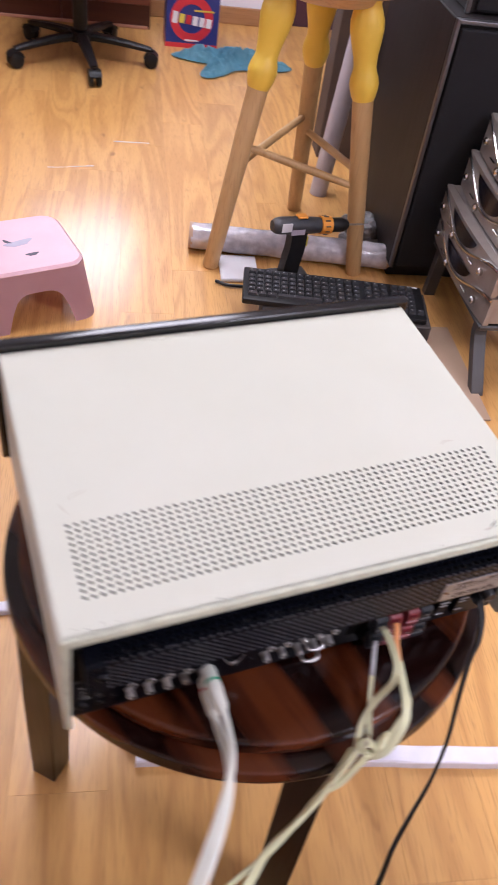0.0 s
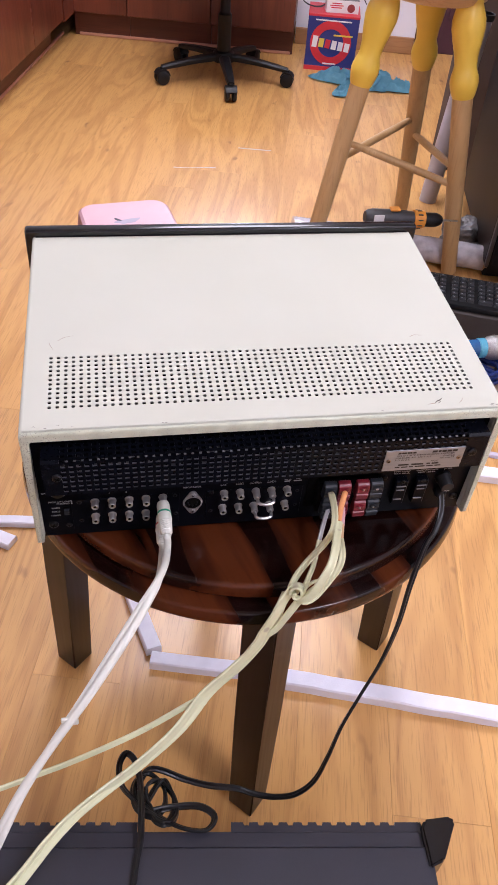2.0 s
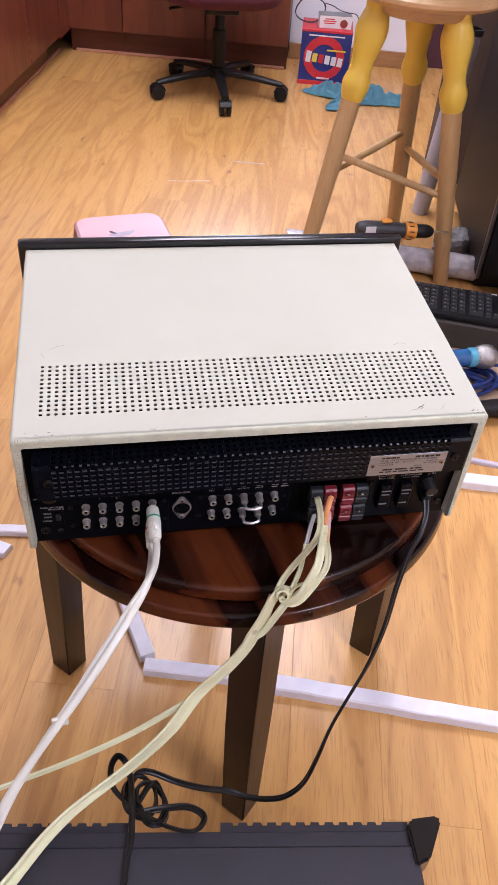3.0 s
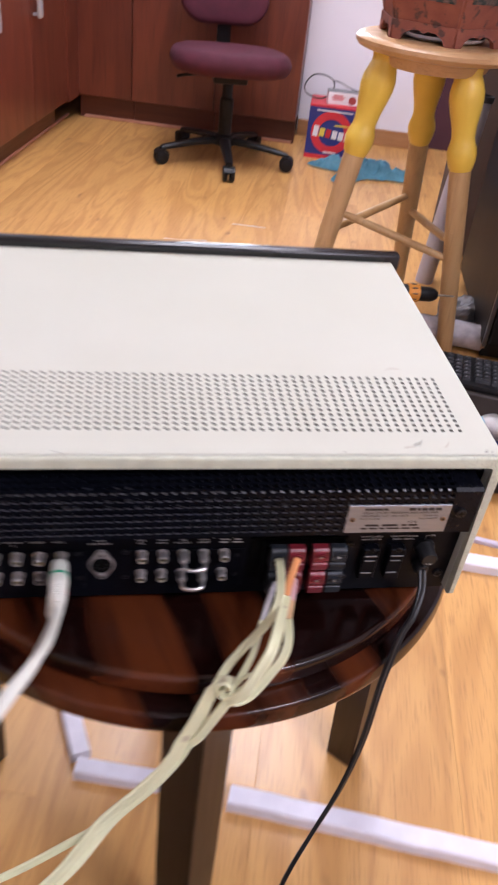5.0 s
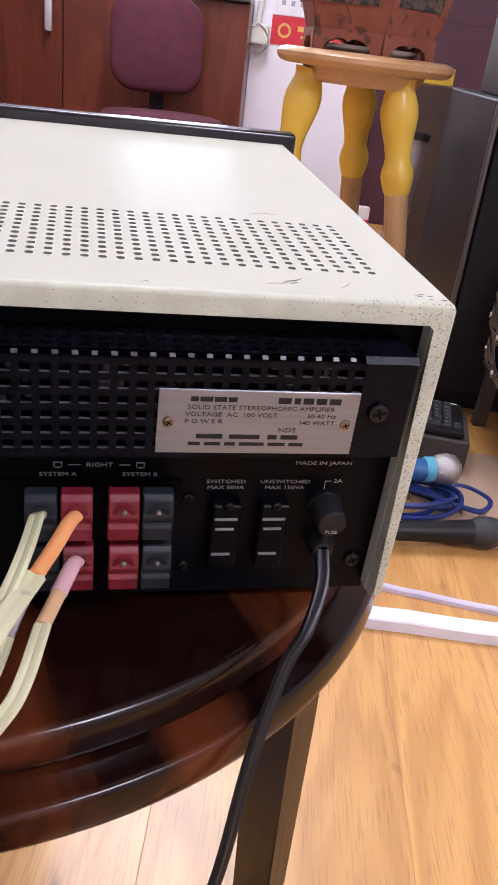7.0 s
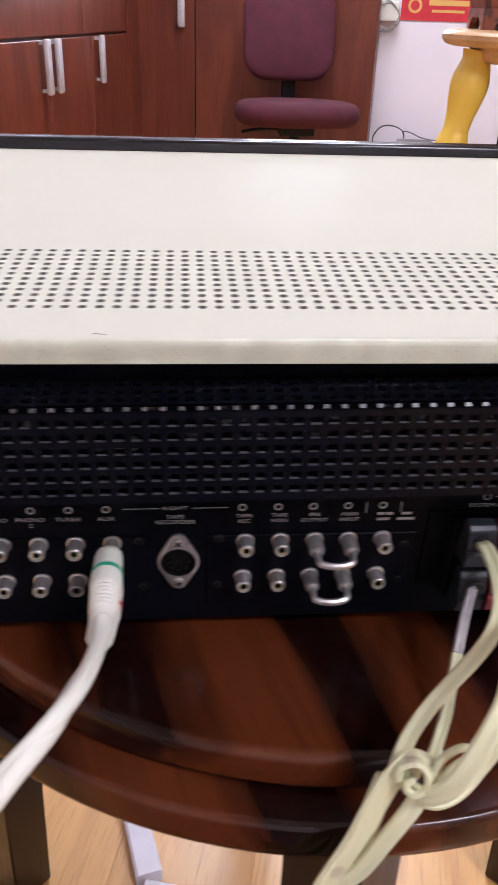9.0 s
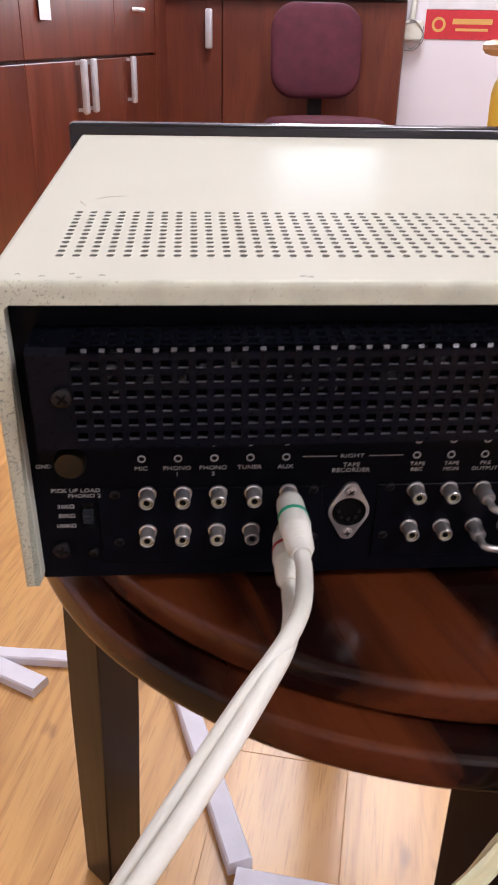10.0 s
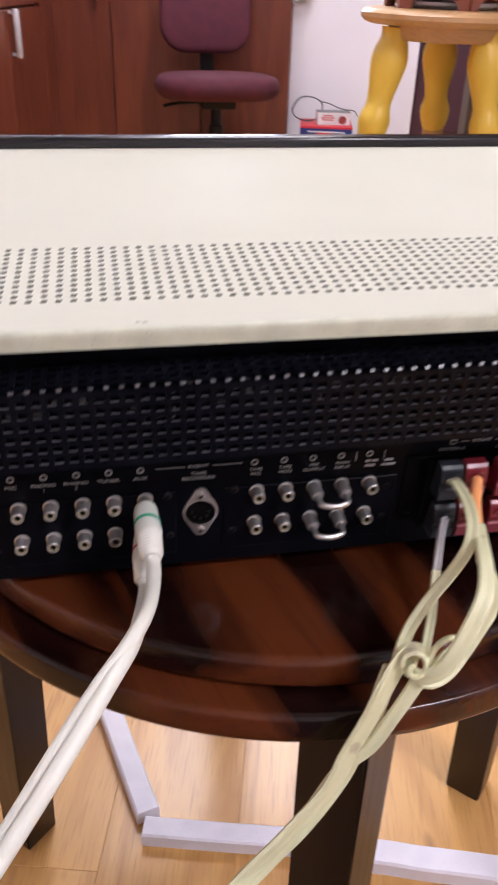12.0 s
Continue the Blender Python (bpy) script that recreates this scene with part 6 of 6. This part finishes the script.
def crumple(w, d, h, seed, n=28):
    bm = bmesh.new()
    bmesh.ops.create_icosphere(bm, subdivisions=4, radius=1.0)
    for v in bm.verts:
        p = v.co.copy()
        k = 1 + 0.30 * noise.noise(p * 1.7 + Vector((seed, 0, 0))) + 0.14 * abs(noise.noise(p * 4.5 + Vector((0, seed, 0))))
        v.co = Vector((p.x * w * k, p.y * d * k, max(0.0, (p.z * 0.9 + 0.55) * h * k)))
    return bm


M_BAG = pm("grey_plastic_bag", (0.22, 0.21, 0.21), (0.10, 0.095, 0.095), rough=0.35, scale=25, fine=120, bump=0.6, depth=0.004)
tagged(part("plastic_bag", crumple(0.066, 0.060, 0.048, 2.7), M_BAG, m=pose(0.862, 1.435, 0), smooth=False), "crumpled grey plastic bag against the loudspeaker", "bag")
tube = thing("leaning_tube", pose(0.856, 1.72, 0.0), "grey-white rolled sheet leaning upright", "roll")
part("sheet", lathe([(0.026, 0.0), (0.027, 0.26), (0.026, 0.525)], 28, Matrix.Rotation(radians(4.5), 4, "Y"), False), pm("pale_grey_sheet", (0.50, 0.48, 0.53), (0.42, 0.40, 0.45), rough=0.4, scale=12), tube, smooth=True)
part("rim", lathe([(0.0255, 0.520), (0.030, 0.520), (0.030, 0.536), (0.0255, 0.536)], 28, Matrix.Rotation(radians(4.5), 4, "Y"), False), M_RUBBER, tube, "dark rim ring", True)

# ---- loudspeakers ----
M_VENEER = pm("dark_vinyl_veneer", (0.030, 0.0255, 0.0245), (0.022, 0.0185, 0.018), spec=0.13, rough=0.42, scale=8, fine=250, stretch=(6, 6, 1), bump=0.02)
M_GRILLE = pm("black_grille_cloth", (0.008, 0.008, 0.010), rough=0.95, scale=60, fine=1200, bump=0.5)
M_SILTRIM = pm("satin_grey_trim", (0.13, 0.125, 0.13), rough=0.35, metal=0.7)
sp = thing("loudspeaker", ROOM @ pose(0.516, 1.39, 0), "tall dark floor-standing loudspeaker with a black grille", "loudspeaker")
part("cabinet", box(0.155, 0.265, 0.346, 0.31, 0.50, 0.60, 0.004, 2), M_VENEER, sp, "dark vinyl cabinet")
part("grille", box(0.160, 0.006, 0.34, 0.292, 0.018, 0.575, 0.004, 2), M_GRILLE, sp, "black cloth grille")
part("edge_trim", box(0.0045, 0.008, 0.346, 0.009, 0.016, 0.60, 0.002, 2), M_SILTRIM, sp, "satin grey edge strip")
part("edge_trim", box(0.155, 0.008, 0.6405, 0.31, 0.016, 0.009, 0.002, 2), M_SILTRIM, sp, "satin grey edge strip")
part("base", box(0.155, 0.19, 0.023, 0.29, 0.30, 0.046, 0.003), M_PLASTIC, sp)
sp2 = thing("loudspeaker", ROOM @ pose(0.545, 1.43, 0.6465), "dark bookshelf loudspeaker stacked on the tall one", "loudspeaker")
part("cabinet", box(0.14, 0.16, 0.20, 0.27, 0.30, 0.40, 0.004, 2), M_VENEER, sp2, "dark vinyl cabinet")
part("grille", box(0.145, 0.004, 0.20, 0.25, 0.014, 0.385, 0.004, 2), M_GRILLE, sp2)
part("edge_trim", box(0.0025, 0.006, 0.20, 0.010, 0.012, 0.40, 0.002, 2), M_SILTRIM, sp2, "satin grey edge strip")
tagged(part("tall_carton", box(0.075, 0.05, 0.32, 0.15, 0.10, 0.64, 0.002), pm("brown_carton", (0.095, 0.062, 0.048), (0.075, 0.05, 0.039), rough=0.8, scale=10), m=pose(0.955, 1.96, 0, 0, 0, -14)), "tall brown carton behind the loudspeaker", "box")
tagged(part("yellow_box", box(0.055, 0.05, 0.022, 0.10, 0.09, 0.044, 0.002), M_YELLOW, m=pose(0.955, 1.96, 0.6405, 0, 0, -14)), "yellow box on top of the brown carton", "box")

# ---- stack of silver players on a low stand ----
M_SILVER = pm("champagne_silver", (0.38, 0.34, 0.31), (0.31, 0.275, 0.25), rough=0.32, metal=0.45, scale=15, fine=600)
M_BRIGHT = pm("bright_silver_trim", (0.70, 0.68, 0.66), rough=0.2, metal=1.0)
M_SMOKE = pm("smoked_window", (0.02, 0.018, 0.03), rough=0.1)
ST = ROOM @ pose(0.605, 0.93, 0)
M_STAND = pm("grey_stand_paint", (0.06, 0.055, 0.052), rough=0.45)
stand = thing("equipment_stand", ST, "low grey metal stand under the silver players", "stand")
for x in (0.02, 0.28):
    for y in (0.02, 0.42):
        top = 0.10 if y < 0.2 else 0.41
        part("leg", sweep([(x, top, 0.134), (x, top * 0.93 + y * 0.07, 0.10), (x, y, 0.006), (x, y, 0.0)], [(-0.014, -0.011), (0.014, -0.011), (0.014, 0.011), (-0.014, 0.011)], 14, up=(0, 1, 0)), M_STAND, stand)
part("shelf", box(0.15, 0.255, 0.139, 0.30, 0.37, 0.012, 0.003), M_STAND, stand)


def player(m, h=0.072, w=0.43, d=0.28, wave=True, label="silver disc player with a curved smoked window"):
    """Front towards -x; w along y."""
    t = thing("disc_player", m, label, "disc player", "stacked players")
    part("body", box(d / 2 + 0.012, w / 2, h / 2 + 0.003, d, w - 0.006, h - 0.006, 0.002), M_SILVER, t, "silver sheet-metal body")
    # bowed front
    ol = [(0.0, 0.012)] + [(w * i / 24, -0.014 * math.sin(math.pi * i / 24) ** 0.7) for i in range(25)] + [(w, 0.012)]
    bm = prism([(y, x) for x, y in ol], 0.004, h)
    part("front", bm, M_SILVER, t, "bowed silver front", False)
    if wave:
        pts = [(-0.0165 * math.sin(math.pi * i / 24) ** 0.7 - 0.0015, w * i / 24, h * (0.62 + 0.30 * math.cos(2 * math.pi * i / 24))) for i in range(25)]
        part("wave_trim", sweep(pts, circle(0.0035, 8), 50), M_BRIGHT, t, "bright wavy trim line", True)
        bm = bmesh.new()
        top, bot = [], []
        for i in range(17):
            f = i / 16
            y = w * (0.28 + 0.44 * f)
            x = -0.0170 * math.sin(math.pi * y / w) ** 0.7 - 0.001
            top.append(bm.verts.new((x, y, h * 0.93)))
            bot.append(bm.verts.new((x, y, h * (0.93 - 0.52 * math.sin(math.pi * f) ** 0.6))))
        for i in range(16):
            if (top[i].co - bot[i].co).length + (top[i + 1].co - bot[i + 1].co).length > 1e-5:
                bm.faces.new((top[i], top[i + 1], bot[i + 1], bot[i]))
        bmesh.ops.solidify(bm, geom=bm.faces[:], thickness=0.001)
        part("window", bm, M_SMOKE, t, "dark smoked display window")
        for y, z in ((w * 0.90, h * 0.45), (w * 0.62, h * 0.22), (w * 0.16, h * 0.40)):
            part("knob", lathe([(0.0, 0.0), (0.008, 0.0), (0.0085, 0.006), (0.006, 0.009), (0.0, 0.0095)], 18, Matrix.Translation((-0.014 * math.sin(math.pi * y / w) ** 0.7, y, z)) @ Matrix.Rotation(radians(-90), 4, "Y"), False), M_BRIGHT, t, smooth=True)
        for y in (w * 0.72, w * 0.30):
            part("button", box(-0.015, y, h * 0.30, 0.004, 0.030, 0.004, 0.001), M_BRIGHT, t)
    return t


player(ST @ pose(0.004, 0.068, 0.1455), w=0.385)
player(ST @ pose(-0.004, 0.066, 0.2180), w=0.385)
player(ST @ pose(0.025, 0.055, 0.2905), 0.090, 0.39, 0.26, True, "dark silver cassette deck on the players")
player(ST @ pose(0.040, 0.045, 0.3810), 0.090, 0.39, 0.26, True, "silver receiver on top of the stack")
M_CARD = pm("tan_cardboard", (0.42, 0.29, 0.20), (0.35, 0.24, 0.16), rough=0.85, scale=8, fine=200)
tagged(part("cardboard_sheet", box(0.10, 0.17, 0.003, 0.20, 0.34, 0.005, 0.001), M_CARD, m=ROOM @ pose(0.43, 0.82 + 0.03, 0.0)), "flat tan cardboard sheet on the floor", "cardboard")

# ---- microphones and blue cable ----
mic = thing("microphone", pose(0.746, 0.700, 0.0275, 0, 0, -3), "black handheld microphone lying on the floor", "microphone")
mx = Matrix.Rotation(radians(-90), 4, "Y")
part("head", lathe([(0.0, -0.004), (0.016, -0.001), (0.024, 0.008), (0.0265, 0.020), (0.0265, 0.034), (0.0255, 0.038), (0.021, 0.050), (0.0, 0.050)], 28, mx, False), pm("black_mesh", (0.015, 0.016, 0.018), (0.04, 0.04, 0.044), rough=0.45, scale=600, fine=900, bump=0.8), mic, "black mesh head", True)
part("handle", lathe([(0.021, 0.048), (0.0205, 0.06), (0.018, 0.10), (0.0155, 0.19), (0.013, 0.22), (0.0, 0.222)], 24, mx, False), M_PLASTIC, mic, smooth=True)
mic2 = thing("microphone", pose(0.728, 0.840, 0.066, 0, 0, 0), "silver-headed microphone with a glossy blue handle", "microphone")
part("head", lathe([(0.0, -0.002), (0.016, 0.002), (0.026, 0.012), (0.0285, 0.026), (0.026, 0.042), (0.020, 0.050), (0.0, 0.050)], 28, mx, False), pm("silver_mesh", (0.55, 0.54, 0.53), (0.35, 0.34, 0.34), rough=0.4, metal=0.9, scale=500, fine=900, bump=0.8), mic2, "silver mesh head", True)
part("collar", lathe([(0.0205, 0.050), (0.0225, 0.052), (0.0225, 0.066), (0.0205, 0.068)], 24, mx, False), pm("pale_blue_plastic", (0.12, 0.42, 0.58), rough=0.25), mic2, "bright blue collar", True)
part("handle", lathe([(0.0205, 0.066), (0.019, 0.10), (0.016, 0.20), (0.0, 0.202)], 24, mx, False), pm("glossy_blue_handle", (0.02, 0.07, 0.24), (0.04, 0.14, 0.32), rough=0.15, scale=30), mic2, "glossy blue handle", True)
M_BLUE = pm("blue_rubber_cable", (0.010, 0.030, 0.17), (0.008, 0.024, 0.13), rough=0.35, scale=50)
bl = thing("microphone_cable", pose(0.628, 0.815, 0), "coiled glossy blue microphone cable", "cable")
bp = []
for i in range(64):
    a = i / 63 * 2 * math.pi * 5.3
    rr = 0.062 + 0.014 * math.sin(a * 0.37 + 1) + 0.006 * math.cos(a * 2.3)
    bp.append((rr * 1.35 * math.cos(a) + 0.008 * math.sin(i), rr * 0.75 * math.sin(a), 0.006 + 0.030 * (i / 63) + 0.006 * math.sin(a * 1.7)))
bp += [(0.10, -0.03, 0.02), (0.15, -0.012, 0.006), (0.172, 0.02, 0.006), (0.150, 0.062, 0.006), (0.11, 0.075, 0.006)]
part("cable", sweep(bp, circle(0.0048, 8), 320), M_BLUE, bl, smooth=True)

# ---- foam strips and rod on the floor ----


def strip(p0, p1, w, h, label, name="foam_strip", mat=None, seed=0.0):
    a, b = Vector((*p0, 0)), Vector((*p1, 0))
    d = b - a
    n = max(4, int(d.length / 0.025))
    bm = bmesh.new()
    prev = None
    for i in range(n + 1):
        k = noise.noise(Vector((i * 0.35, seed, 0.5))) * 0.0013 + noise.noise(Vector((i * 1.3, seed, 7.5))) * 0.0008
        x = d.length * i / n
        ring = [bm.verts.new((x, y + k, z)) for y, z in ((-w / 2, 0.0), (-w / 2, h - 0.002), (-w / 2 + 0.002, h + k), (w / 2 - 0.002, h + k), (w / 2, h - 0.002), (w / 2, 0.0))]
        if prev:
            for j in range(6):
                bm.faces.new((prev[j], prev[(j + 1) % 6], ring[(j + 1) % 6], ring[j]))
        else:
            bm.faces.new(ring[::-1])
        prev = ring
    bm.faces.new(prev)
    ob = part(name, bm, mat or M_FOAM, m=Matrix.Translation(a) @ Matrix.Rotation(math.atan2(d.y, d.x), 4, "Z"))
    return tagged(ob, label, "foam strip", "white foam strips")


strip((0.080, 0.1140), (0.66, -0.071), 0.026, 0.018, "long white foam strip lying on the floor", seed=1)
strip((-0.106, 0.167), (0.066, 0.124), 0.022, 0.017, "white foam strip under the round stool", seed=2)
strip((-0.100, 0.182), (-0.162, 0.430), 0.024, 0.017, "white foam strip under the round stool", seed=3)
strip((0.42, 0.543), (0.86, 0.427), 0.030, 0.018, "long white foam strip lying on the floor", seed=4)
strip((-0.55, 0.500), (-0.178, 0.452), 0.019, 0.012, "thin torn white foam strip", seed=5)
strip((-0.50, 0.531), (-0.323, 0.420), 0.026, 0.012, "short white foam offcut", seed=6)
strip((0.45, 0.627), (0.85, 0.459), 0.011, 0.009, "thin pale plastic strip on the floor", "plastic_strip", pm("pale_lilac_strip", (0.62, 0.58, 0.72), rough=0.4), 7)

# two added white streaks: the glint on plank end joints, made as thin strips
strip((0.315, 2.130), (0.424, 2.107), 0.0024, 0.0018, "thin white streak standing for the glint on a plank joint", "plastic_strip", M_WHITEPRINT, 8)
strip((0.080, 1.972), (0.216, 1.967), 0.0018, 0.0015, "thin white streak standing for the glint on a plank joint", "plastic_strip", M_WHITEPRINT, 9)

# ---- wall calendar, hanging leads, things on the worktop ----
cal = thing("wall_calendar", ROOM @ pose(0.155, 3.4585, 0.69), "paper wall calendar with a red advertising foot", "calendar")
part("sheet", box(0, -0.0012, 0.30, 0.30, 0.0016, 0.38), M_WHITEPRINT, cal, "white calendar sheet")
part("red_foot", box(0, -0.0016, 0.054, 0.31, 0.0024, 0.108), M_CARTON_RED, cal, "red advertising strip")
M_GOLD = pm("gold_print", (0.70, 0.42, 0.12), rough=0.4)
part("emblem", lathe([(0.018, 0.0), (0.018, 0.0006), (0.028, 0.0006), (0.028, 0.0)], 28, at(-0.10, -0.0030, 0.054), False), M_GOLD, cal, "gold round emblem")
part("printed_line", box(0.035, -0.0031, 0.066, 0.16, 0.0005, 0.020), M_GOLD, cal)
part("printed_line", box(0.035, -0.0031, 0.036, 0.13, 0.0005, 0.010), M_GOLD, cal)
for row in range(5):
    for c in range(7):
        part("printed_day", box(-0.114 + 0.038 * c, -0.0022, 0.155 + 0.048 * row, 0.016, 0.0004, 0.018), M_GREYPRINT, cal)
hang = thing("hanging_adapter", ROOM @ pose(-0.045, 3.425, 0.66), "white plug adapter with hanging looped wires", "adapter")
part("adapter", box(0.0, 0.0, 0.060, 0.075, 0.05, 0.075, 0.008, 2), M_WHITEPL, hang)
part("lead", sweep([(-0.01, 0, 0.10), (-0.005, 0.005, 0.18), (0.012, 0.01, 0.28), (0.02, 0.012, 0.40)], circle(0.012, 10), 24), M_WHITEPL, hang, "pale bundled lead", True)
lp = [(0.055 * math.cos(a) - 0.02 + 0.01 * math.sin(2.7 * a), 0.012 * math.sin(a * 1.3) - 0.018, 0.045 + 0.050 * math.sin(a) + 0.01 * math.cos(1.9 * a)) for a in [i * 0.42 for i in range(46)]]
part("loops", sweep(lp, circle(0.0025, 6), 160), pm("grey_lead", (0.36, 0.35, 0.34), rough=0.5), hang, "tangled grey wire loops", True)
sink = thing("sink", ROOM @ pose(-0.86, 3.52, 0.8512), "stainless steel sink rim in the worktop", "sink")
bm = bmesh.new()
ro, ri = rrect(0.46, 0.40, 0.05, 6), rrect(0.40, 0.34, 0.05, 6)
R = [[bm.verts.new((x, y, z)) for x, y in o] for o, z in ((ro, 0.0), (ro, 0.006), (ri, 0.008), (ri, 0.001))]
for p, q in zip(R[:-1], R[1:]):
    for i in range(len(p)):
        bm.faces.new((p[i], p[(i + 1) % len(p)], q[(i + 1) % len(q)], q[i]))
bm.faces.new(R[-1])
part("rim", bm, M_STEEL, sink, smooth=True)
part("tap", sweep([(0, 0.16, 0.006), (0, 0.16, 0.20), (0, 0.12, 0.26), (0, 0.05, 0.25), (0, 0.03, 0.21)], circle(0.011, 12), 36), M_STEEL, sink, "curved steel tap", True)
bowl = part("dish", lathe([(0.0, 0.0), (0.075, 0.0), (0.13, 0.020), (0.145, 0.030), (0.144, 0.034), (0.11, 0.024), (0.07, 0.022), (0.0, 0.022)], 48, None, False), M_DISH, m=ROOM @ pose(-0.37, 3.46, 0.8512), smooth=True)
tagged(bowl, "white plate on the worktop", "plate")
bowl = part("mixing_bowl", lathe([(0.0, 0.0), (0.05, 0.0), (0.09, 0.03), (0.11, 0.075), (0.107, 0.076), (0.085, 0.034), (0.05, 0.006), (0.0, 0.005)], 40, None, False), M_DISH, m=ROOM @ pose(-0.37, 3.46, 0.8745), smooth=True)
tagged(bowl, "white bowl standing on the plate", "bowl")
tagged(part("green_pouch", crumple(0.05, 0.04, 0.085, 5.1), pm("lime_plastic", (0.20, 0.42, 0.05), (0.30, 0.52, 0.10), rough=0.4, scale=30), m=ROOM @ pose(-0.165, 3.44, 0.8512), smooth=True), "lime green pouch on the worktop", "pouch")
packet = thing("packet", ROOM @ pose(0.50, 3.40, 0, 0, 0, 20), "small red and white packet standing beside the wall", "packet")
part("body", box(0, 0, 0.045, 0.052, 0.04, 0.09, 0.003), M_WHITEPRINT, packet)
part("red_band", box(0, 0, 0.019, 0.0532, 0.0412, 0.036, 0.001), M_CARTON_RED, packet, "red lower band")

lay_planks()
